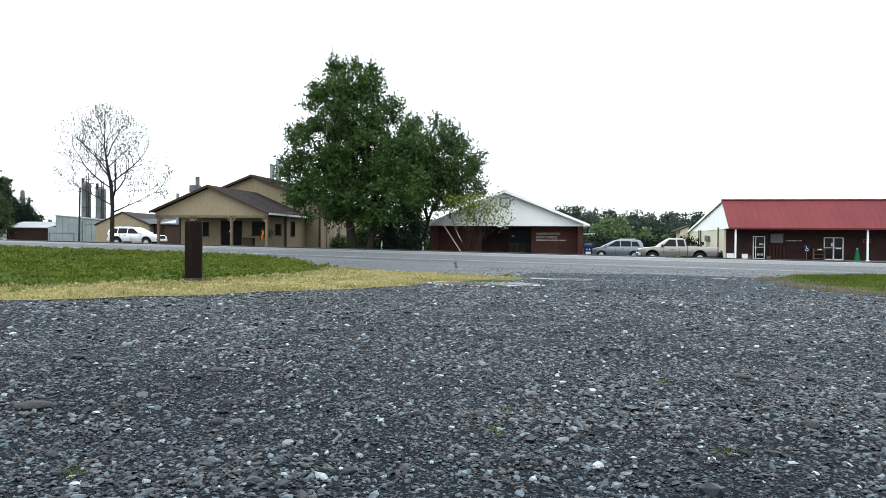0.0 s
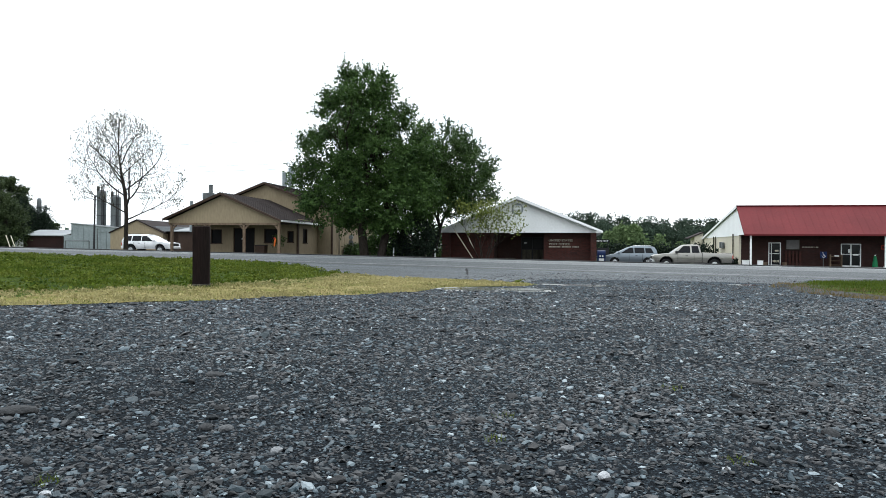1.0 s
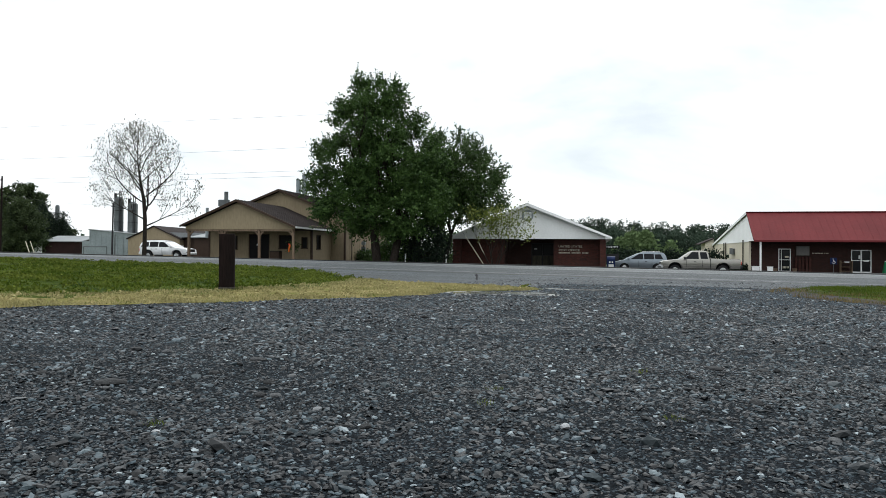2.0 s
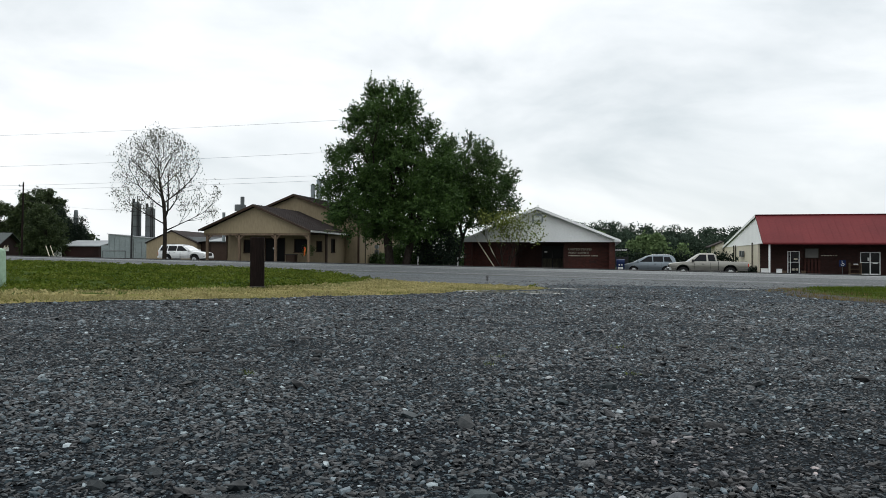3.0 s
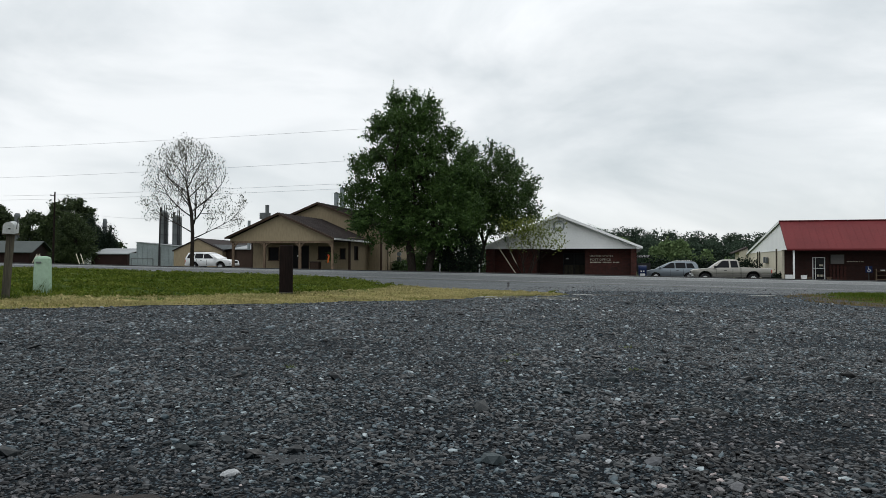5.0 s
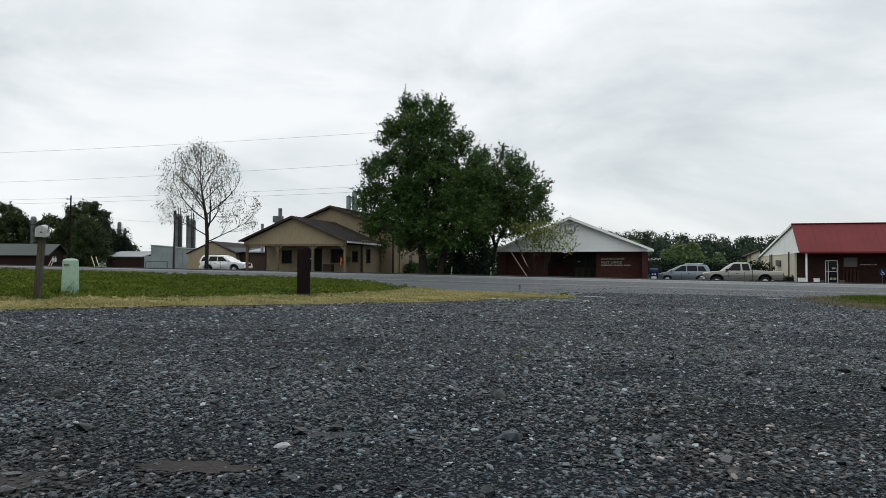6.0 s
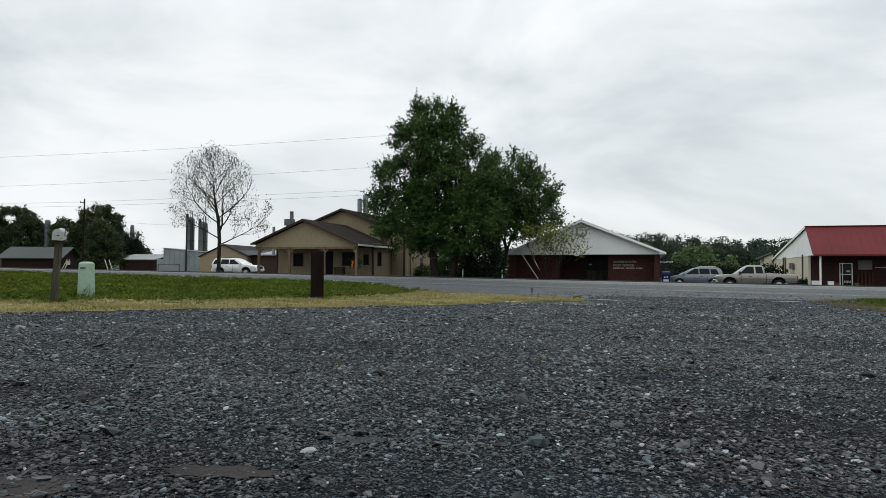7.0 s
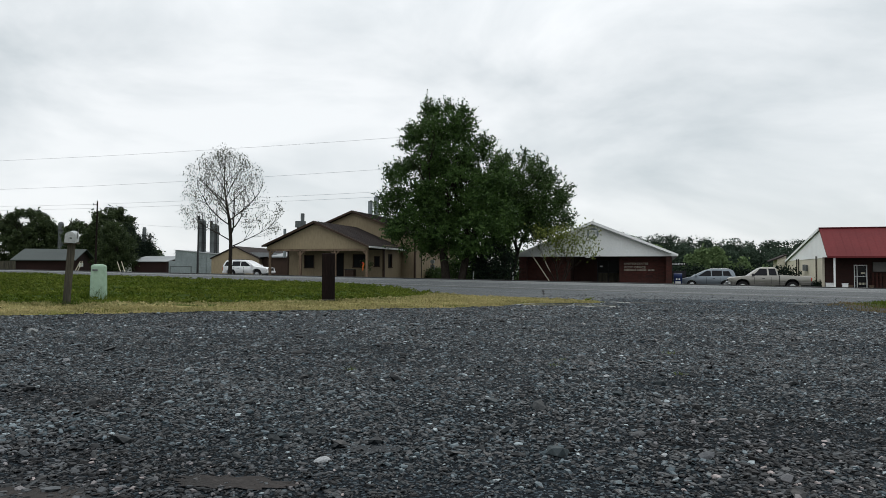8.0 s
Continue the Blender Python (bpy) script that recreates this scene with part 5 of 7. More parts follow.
    for (xb, xt), nm in (((bx1, tx1), "windscreen"), ((bx0, tx0), "rear_window")):
        g = bmesh.new()
        s = 1 if xb == bx1 else -1
        f0, f1 = 0.1, 0.88
        zz0, zz1 = bz + (tz - bz) * f0, bz + (tz - bz) * f1
        q0, q1 = xb + (xt - xb) * f0 + s * 0.012, xb + (xt - xb) * f1 + s * 0.012
        w0, w1 = bw - (zz0 - bz) * lean - 0.09, bw - (zz1 - bz) * lean - 0.07
        a = [g.verts.new(p) for p in ((q0, -w0, zz0), (q0, w0, zz0), (q1, w1, zz1), (q1, -w1, zz1))]
        b = [g.verts.new(v.co - Vector((s * 0.03, 0, 0))) for v in a]
        g.faces.new(a)
        g.faces.new(b[::-1])
        for i in range(4):
            j = (i + 1) % 4
            g.faces.new((a[i], b[i], b[j], a[j]))
        part(nm, g, GLASS, c)
    for x in arches:
        for s in (-1, 1):
            w = part("wheel", rods(((x, s * (hw - 0.22), wheel_r), (x, s * (hw - 0.06), wheel_r), wheel_r * 0.98), ((x, s * (hw - 0.06), wheel_r), (x, s * (hw - 0.02), wheel_r), wheel_r * 0.98, wheel_r * 0.9), sides=24), RUBBER, c, "black tyre")
            rim = rods(((x, s * (hw - 0.05), wheel_r), (x, s * (hw - 0.005), wheel_r), wheel_r * 0.62, wheel_r * 0.55), ((x, s * (hw - 0.01), wheel_r), (x, s * (hw + 0.01), wheel_r), wheel_r * 0.16), sides=16)
            part("rim", rim, CHROME, w, "pale alloy rim")
            part("arch_liner", boxes((x - wheel_r - 0.06, x + wheel_r + 0.06, s * (hw - 0.5), s * (hw - 0.24), sill - 0.02, sill + wheel_r)), BLACK, c)
    for s in (-1, 1):
        part("headlight", boxes((length - 0.2, length - 0.015, s * (hw - 0.42), s * (hw - 0.12), top[0][1] + 0.1, top[0][1] + 0.26), bevel=0.03), CHROME, c, "clear headlight")
        part("tail_light", boxes((-0.01, 0.05, s * (hw - 0.24), s * (hw - 0.1), bz - 0.32, bz - 0.1), bevel=0.015), RED, c, "red tail light")
        mir = boxes((bx1 - 0.42, bx1 - 0.24, s * (hw + 0.0), s * (hw + 0.16), bz + 0.02, bz + 0.18), bevel=0.02)
        part("mirror", mir, DARK_METAL if lower else paint, c)
        part("door_handle", boxes(((bx0 + bx1) / 2 - 0.1, (bx0 + bx1) / 2 + 0.06, s * (hw - 0.01), s * (hw + 0.02), bz - 0.16, bz - 0.12)), DARK_METAL, c)
    part("front_bumper", boxes((length - 0.2, length + 0.04, -hw * 0.86, hw * 0.86, sill + 0.02, sill + 0.24), bevel=0.04), CHROME if lower else paint, c)
    part("rear_bumper", boxes((-0.06, 0.16, -hw * 0.88, hw * 0.88, sill + 0.02, sill + 0.22), bevel=0.04), DARK_METAL if lower else paint, c)
    if lower:
        for a, b in ((0.1, arches[0] - wheel_r - 0.09), (arches[0] + wheel_r + 0.09, arches[1] - wheel_r - 0.09), (arches[1] + wheel_r + 0.09, length - 0.2)):
            part("lower_panel", boxes((a, b, -hw * 0.995, hw * 0.995, sill + 0.01, sill + 0.22), bevel=0.02), lower, c, "darker grey strip along the lower side")
    for x in ((bx0 + bx1) / 2 + 0.55, (bx0 + bx1) / 2 - 0.5):
        part("door_seam", boxes((x - 0.008, x + 0.008, -hw - 0.003, hw + 0.003, sill + 0.1, bz - 0.05)), BLACK, c)
    return c, body_ob


def vehicles():
    zt = lot_z(12.5, 45.5)
    pick, _ = car("pickup_truck", pose(15.85, 46.2, zt, 0, 0, 180 + TURN_B) @ Matrix.Scale(0.95, 4), "champagne extended-cab pickup truck parked across the road", "pickup truck", 5.25, 1.75, PAINT_CHAMPAGNE, 0.48, (1.2, 4.32), 0.37,
        [(5.2, 0.5), (5.24, 0.8), (5.18, 0.94), (5.0, 1.02), (4.5, 1.07), (3.95, 1.12), (2.02, 1.14), (2.0, 1.13), (0.03, 1.13), (0.0, 0.6)], ((2.05, 4.0, 1.1), (2.2, 3.12, 1.72)),
        [(2.16, 2.64, 2.26, 2.68, 1.16, 1.62), (2.76, 3.68, 2.78, 3.2, 1.15, 1.62)], DARK_LOWER,
        [(2.1, 1.4), (2.16, 1.64), (2.3, 1.715), (2.7, 1.735), (3.05, 1.715), (3.25, 1.64), (3.6, 1.4)])
    part("bed_gap", boxes((1.985, 2.02, -0.88, 0.88, 0.5, 1.145)), BLACK, pick)
    # body is closed here; a black plate stands in for the bed's shaded inside
    part("bed_shade_plate", boxes((0.1, 1.94, -0.72, 0.72, 1.125, 1.14)), BLACK, pick, "flat black plate standing for the shaded bed")
    part("grille", boxes((5.18, 5.24, -0.42, 0.42, 0.66, 0.9)), DARK_METAL, pick)
    zv = lot_z(11.8, 57.6)
    wag, _ = car("wagon", pose(13.85, 57.6, zv, 0, 0, 180 + TURN_B) @ Matrix.Scale(0.99, 4), "silver-blue wagon parked behind the pickup truck", "car", 4.3, 1.75, PAINT_SILVER_BLUE, 0.28, (0.8, 3.42), 0.31,
        [(4.2, 0.36), (4.3, 0.55), (4.25, 0.68), (4.05, 0.78), (3.7, 0.87), (3.2, 0.95), (0.06, 1.02), (0.0, 0.9), (0.02, 0.5)], ((0.04, 3.42, 0.94), (0.35, 2.0, 1.56)),
        [(0.34, 0.98, 0.55, 1.02, 1.0, 1.4), (1.05, 1.85, 1.09, 1.87, 0.99, 1.44), (1.92, 2.96, 1.94, 2.24, 0.98, 1.43)], None,
        [(0.12, 1.25), (0.28, 1.48), (0.42, 1.53), (0.9, 1.575), (1.5, 1.585), (2.0, 1.55), (2.35, 1.46), (2.85, 1.22)])
    for s in (-1, 1):
        part("roof_rail", rods(((0.55, s * 0.6, 1.6), (1.9, s * 0.6, 1.6), 0.018)), CHROME, wag)
    zs = lot_z(-26.5, 54.8)
    suv, _ = car("sport_utility_car", pose(-29.33, 55.2, zs, 0, 0, TURN_B + 2) @ Matrix.Scale(0.91, 4), "white sport utility car parked beside the tan shop", "car", 4.75, 1.86, PAINT_WHITE, 0.47, (0.95, 3.72), 0.39,
        [(4.66, 0.5), (4.74, 0.72), (4.7, 0.9), (4.5, 1.02), (4.0, 1.08), (3.3, 1.14), (0.04, 1.16), (0.0, 1.0), (0.02, 0.6)], ((0.04, 3.5, 1.12), (0.4, 2.3, 1.76)),
        [(0.22, 0.98, 0.42, 1.0, 1.18, 1.6), (1.06, 1.9, 1.08, 1.92, 1.17, 1.62), (1.97, 3.05, 1.99, 2.42, 1.16, 1.61)], None,
        [(0.14, 1.4), (0.3, 1.68), (0.45, 1.73), (1.1, 1.775), (1.8, 1.77), (2.3, 1.73), (2.6, 1.62), (3.05, 1.38)])
    part("grille", boxes((4.66, 4.74, -0.5, 0.5, 0.72, 0.98)), DARK_METAL, suv)
    for s in (-1, 1):
        part("roof_rail", rods(((0.6, s * 0.6, 1.8), (2.1, s * 0.6, 1.8), 0.02)), DARK_METAL, suv)


vehicles()


# ---- smaller trees ----
def tip_leaves(tips, per, size, scatter, seed, hang=1.0, slim=0.35):
    """Small leaves or buds round the ends of twigs."""
    rnd = np.random.RandomState(seed)
    p = np.repeat(np.array([tuple(t) for t in tips]), per, 0)
    p = p + rnd.normal(size=p.shape) * scatter
    n = len(p)
    a, b = rnd.normal(size=(n, 3)) * (1, 1, hang), rnd.normal(size=(n, 3))
    a /= np.linalg.norm(a, axis=1)[:, None]
    b -= (a * b).sum(1)[:, None] * a
    b /= np.linalg.norm(b, axis=1)[:, None]
    s = size * (0.6 + 0.8 * rnd.rand(n))[:, None]
    v = np.stack([p - a * s * 0.6, p + b * s * slim, p + a * s * 0.6, p - b * s * slim], 1).reshape(-1, 3)
    bm, me = bmesh.new(), bpy.data.meshes.new("leaves")
    me.from_pydata(v.tolist(), [], np.arange(n * 4).reshape(-1, 4).tolist())
    bm.from_mesh(me)
    bpy.data.meshes.remove(me)
    return bm


def bare_tree():
    """Leader, curved limbs that reach up to an egg-shaped outline, side twigs and small upright opening leaves."""
    x, y = -22.5, 42.2
    t = thing("young_tree", pose(x, y, lot_z(x, y)), "slender sparsely leaved young tree at the roadside", "tree")
    rnd = random.Random(23)
    bm, tips = bmesh.new(), []
    lead = [Vector((0, 0, -0.1)), Vector((0.0, 0, 0.35)), Vector((0.02, 0, 1.6)), Vector((0.03, 0, 2.7)), Vector((-0.08, 0.05, 4.0)), Vector((-0.28, 0, 5.3)), Vector((-0.42, -0.05, 6.4)), Vector((-0.5, 0, 7.4)), Vector((-0.52, 0, 8.6))]
    girth = (0.2, 0.15, 0.13, 0.115, 0.075, 0.05, 0.03, 0.016, 0.007)
    for i in range(8):
        rod(bm, lead[i], lead[i + 1], girth[i], girth[i + 1], sides=8, caps=False)

    def limb(p, way, length, r, depth):
        """A limb that bends upward, with side limbs to left and right of it in turn."""
        way, steps, side = way.normalized(), 7 if depth == 2 else 5, 1
        for j in range(steps):
            way = (way + Vector((rnd.uniform(-1, 1) * 0.15, rnd.uniform(-1, 1) * 0.15, 0.055 if depth == 2 else 0.05 + rnd.uniform(-0.08, 0.08)))).normalized()
            q = p + way * length / steps
            rod(bm, p, q, r * (1 - 0.75 * j / steps), r * (1 - 0.75 * (j + 1) / steps), sides=5 if depth == 2 else 3, caps=False)
            p = q
            if depth and j > 0:
                for _ in range(2 if depth == 2 and j < 5 else 1):
                    across = way.cross(Vector((rnd.uniform(-1, 1), rnd.uniform(-1, 1), 0.3))).normalized() * side
                    side = -side
                    limb(p, way * 0.75 + across * rnd.uniform(0.55, 1.0) + Vector((0, 0, 0.16)), length * rnd.uniform(0.34, 0.52) * (1.15 - 0.4 * j / steps), max(0.0045, r * 0.4), depth - 1)
            if depth == 0 and j > 0:
                tips.append(p.copy())
                tips.append(p + Vector((rnd.uniform(-1, 1), rnd.uniform(-1, 1), rnd.uniform(0.2, 1.4))) * 0.11)

    for k in range(16):
        f = k / 15
        start_z = 2.35 + 4.9 * f ** 0.9
        i = max(j for j in range(8) if lead[j].z <= start_z)
        p = lead[i].lerp(lead[i + 1], (start_z - lead[i].z) / (lead[i + 1].z - lead[i].z))
        a = (0.25 if k == 0 else 3.0 if k == 1 else k * 2.4 + 0.6)
        up = 0.5 + 1.3 * f
        limb(p, Vector((math.cos(a), math.sin(a), up)), (2.9 if k < 2 else 3.7) * (1 - 0.56 * f ** 1.3) * rnd.uniform(0.9, 1.08), 0.05 * (1 - 0.62 * f), 2)
    for co in [v.co for v in bm.verts] + tips:
        wide = 1 + 0.5 * smooth01((co.z - 2.4) / 1.4)
        mid = -0.5 * smooth01((co.z - 3.0) / 5.0)
        reach = max(0.25, 3.9 * math.sqrt(max(0.0, 1 - ((co.z - 5.0) / (3.9 if co.z > 5.0 else 4.2)) ** 2)))
        away = math.hypot(co.x - mid, co.y) * wide
        pull = wide / (1 + (away / reach) ** 4) ** 0.25
        co.x, co.y = mid + (co.x - mid) * pull, co.y * pull
    part("trunk", bm, BARK, t, "dark thin trunk and twigs", smooth=True)
    tips = [p for p in tips if rnd.random() > 0.6 * smooth01((p.z - 5.0) / 2.0)]
    part("crown", tip_leaves(tips, 2, 0.1, 0.17, 5, 3.0, 0.26), BUD, t, "scattered small opening leaves")


def yellow_shrub():
    x, y = -0.15, 45.2
    t = thing("small_tree", pose(x, y, lot_z(x, y)), "small many-stemmed tree with sparse yellow-green young leaves", "tree")
    rnd = random.Random(8)
    bm, tips = bmesh.new(), []
    for k in range(6):
        a = k * 1.05 + 0.3
        branches(bm, (math.cos(a) * 0.12, math.sin(a) * 0.12, -0.05), (math.cos(a) * 0.42 + 0.06, math.sin(a) * 0.3, 1), 1.75, 0.045, 3, rnd, 0.6, 0.12, tips, 5, (2, 2))
    part("trunk", bm, BARK, t, "cluster of thin grey stems", smooth=True)
    tips = [p for p in tips if 2.1 < p.z < 4.6 and p.x > -1.7]
    part("crown", tip_leaves(tips, 5, 0.13, 0.2, 6), LEAF_YELLOW, t)


def dark_bush(x, y, w, hgt, label, seed, mat):
    t = thing("bush", pose(x, y, lot_z(x, y)), label, "bush")
    part("stems", rods(*[((0, 0, 0), (0.3 * w * math.cos(k), 0.3 * w * math.sin(k), hgt * 0.6), 0.04, 0.015) for k in range(5)], sides=5), BARK, t)
    part("foliage", leaf_cloud([((0, 0, hgt * 0.45), (w / 2, w / 2, hgt * 0.5))], int(170 * w), 11, 0.13, seed), mat, t)


bare_tree()
yellow_shrub()
dark_bush(-4.6, 45.2, 3.0, 3.3, "dense dark bush between the tree trunks", 41, CONIFER)
dark_bush(-5.6, 46.3, 1.6, 1.9, "dark bush behind the tree trunks", 42, LEAF_DARK)
dark_bush(-7.0, 47.6, 3.2, 2.2, "dark bush in the shade behind the trunks", 44, LEAF_DARK)
dark_bush(-4.0, 58.0, 3.8, 3.2, "dark bush behind the corner of the post office", 45, LEAF_DARK)
dark_bush(22.2, 66.4, 0.7, 0.62, "small dark potted bush by the cream wall", 46, CONIFER)
dark_bush(22.5, 64.9, 0.6, 0.5, "small dark potted bush by the cream wall", 47, CONIFER)
dark_bush(-10.2, 53.5, 1.6, 1.2, "loose green bush by the shop wall", 43, LEAF_MID)

# pale slim stakes among the trunks
for sx, sy in ((-3.35, 45.6), (-5.95, 44.6)):
    st = thing("marker_stake", pose(sx, sy, lot_z(sx, sy)), "thin white stake standing under the trees", "stake")
    part("stake", rods(((0, 0, 0), (0.02, 0, 1.0), 0.045)), WHITE, st)


# ---- guy wires by the post office ----
def guy_wires():
    for i, (x0, z0, x1) in enumerate(((-2.12, 1.95, -0.57), (-1.42, 1.95, -0.27))):
        foot_z = lot_z(x1, 45.8)
        g = thing("guy_wire", pose(x1, 45.8, foot_z), "slanting guy wire with a long pale plastic guard", "guy wire", "guy wires")
        way = Vector((x0 - x1, 0.5, z0 - foot_z - 0.0))
        part("guard", rods(((0, 0, 0), tuple(way), 0.024)), CREAM, g, "pale plastic guard")
        part("wire", rods((tuple(way), tuple(way * 2.3), 0.008), sides=5), STEEL, g)
        part("anchor", rods(((0, 0, -0.1), (0, 0, 0.12), 0.05), sides=6), DARK_METAL, g)


guy_wires()


# ---- roadside things by the lawn ----
def roadside():
    x, y = -4.3, 10.3
    z = ground_z(x, y)
    p = thing("wooden_post", pose(x, y, z, 0, 0, 19), "thick dark-stained square timber post in the grass", "post")
    bm = boxes((-0.125, 0.125, -0.125, 0.125, -0.15, 0.955), bevel=0.012)
    for v in bm.verts:
        if v.co.z > 0.5:
            v.co.z += 0.012 * noise.noise(v.co * 9) + 0.01 * v.co.x
    part("post", bm, DARK_POST, p)
    part("worn_foot", boxes((-0.132, 0.132, -0.132, 0.132, -0.1, 0.07), bevel=0.008), GREY_POST, p, "paler weathered foot")

    x, y = -6.99, 6.45
    z = ground_z(x, y)
    mb = thing("mailbox", pose(x, y, z), "old pale metal mailbox on a leaning grey wooden post", "mailbox")
    bm = bmesh.new()
    prev = None
    for i in range(7):
        h = -0.15 + i * 0.18
        ring = [bm.verts.new((0.075 * h + sx * 0.037 + 0.004 * noise.noise((h * 5, sx, sy)), sy * 0.037, h)) for sx, sy in ((-1, -1), (1, -1), (1, 1), (-1, 1))]
        if prev:
            for k in range(4):
                bm.faces.new((prev[k], prev[(k + 1) % 4], ring[(k + 1) % 4], ring[k]))
        else:
            bm.faces.new(ring[::-1])
        prev = ring
    bm.faces.new(prev)
    part("post", bm, GREY_POST, mb, "split grey wooden post")
    part("bracket", boxes((0.0, 0.15, -0.08, 0.08, 0.925, 0.95)), GREY_POST, mb)
    arch = [(-0.085, 0.0), (0.085, 0.0), (0.085, 0.12)] + [(0.085 * math.cos(a), 0.12 + 0.085 * math.sin(a)) for a in [math.pi * i / 8 for i in range(1, 8)]] + [(-0.085, 0.12)]
    bm = bmesh.new()
    prism(bm, arch, -0.22, 0.22)
    turn = pose(0.07, 0.0, 0.952, 5, 4, 30) @ Matrix.Scale(0.79, 4)
    bm.transform(turn)
    part("box", bm, DULL_WHITE, mb, "pale dented metal box")
    bm = bmesh.new()
    prism(bm, [(a * 1.05, b * 1.03) for a, b in arch], 0.22, 0.235)
    bm.transform(turn)
    part("lid", bm, DULL_WHITE, mb)
    bm = bmesh.new()
    prism(bm, [(a * 1.04, b * 1.02) for a, b in arch], -0.235, -0.22)
    bm.transform(turn)
    part("back_plate", bm, DULL_WHITE, mb)
    bm = boxes((0.09, 0.098, -0.05, -0.02, 0.08, 0.25), (0.09, 0.098, -0.05, 0.05, 0.2, 0.25))
    bm.transform(turn)
    part("flag", bm, DARK_METAL, mb, "dark signal flag")
    bm = boxes((-0.005, 0.03, -0.24, -0.232, 0.08, 0.1))
    bm.transform(turn)
    part("lettering_line", bm, BLACK, mb, "dark worn markings")

    x, y = -7.63, 8.05
    z = ground_z(x, y)
    pd = thing("cable_pedestal", pose(x, y, z, 0, 0, 36), "pale green plastic cable pedestal standing in the grass", "pedestal")
    bm = bmesh.new()
    rings = []
    for h, w in ((-0.1, 0.138), (0.35, 0.13), (0.595, 0.122), (0.62, 0.11), (0.638, 0.06)):
        rings.append([bm.verts.new((w * cx, w * cy, h)) for cx, cy in ((-1, -0.7), (-0.7, -1), (0.7, -1), (1, -0.7), (1, 0.7), (0.7, 1), (-0.7, 1), (-1, 0.7))])
    for a, b in zip(rings, rings[1:]):
        for k in range(8):
            bm.faces.new((a[k], a[(k + 1) % 8], b[(k + 1) % 8], b[k]))
    bm.faces.new(rings[-1])
    part("body", bm, PED_GREEN, pd)
    part("label_plate", boxes((-0.1, -0.02, -0.136, -0.122, 0.52, 0.55)), STEEL, pd, "grey maker's plate")


roadside()


# ---- buildings and works beyond the road to the west ----
def gable_house(name, x, y, turn, wide, deep, eave, rise, wall, roofmat, label, category="shed", axis="x", over=0.3):
    """A plain gabled building; axis: the way its ridge runs. Its foot is the middle of its near side."""
    z = lot_z(x, y)
    b = thing(name, pose(x, y, z, 0, 0, turn), label, category)
    bm = bmesh.new()
    if axis == "x":
        prism_x(bm, [(0, -0.1), (deep, -0.1), (deep, eave), (deep / 2, eave + rise), (0, eave)], -wide / 2, wide / 2)
    else:
        prism(bm, [(-wide / 2, -0.1), (wide / 2, -0.1), (wide / 2, eave), (0, eave + rise), (-wide / 2, eave)], 0, deep)
    part("wall", bm, wall, b)
    bm = bmesh.new()
    s = rise / ((deep if axis == "x" else wide) / 2)
    if axis == "x":
        for sg, m in ((-1, 0), (1, deep)):
            prism_x(bm, [(deep / 2, eave + rise + 0.02), (m + sg * over, eave - s * over + 0.02), (m + sg * over, eave - s * over + 0.12), (deep / 2, eave + rise + 0.12)], -wide / 2 - over, wide / 2 + over)
    else:
        for sg in (-1, 1):
            prism(bm, [(0, eave + rise + 0.02), (sg * (wide / 2 + over), eave - s * over + 0.02), (sg * (wide / 2 + over), eave - s * over + 0.12), (0, eave + rise + 0.12)], -over, deep + over)
    part("roof", bm, roofmat, b)
    return b


PALE_ROOF = material("pale_metal_roof", (0.24, 0.255, 0.26), (0.19, 0.2, 0.205), rough=0.5, coarse=0.3, fine=5, mottle=0.1)
GREEN_ROOF = material("dull_green_roof", (0.042, 0.053, 0.05), (0.033, 0.042, 0.04), rough=0.6, coarse=0.3, fine=5, mottle=0.12)


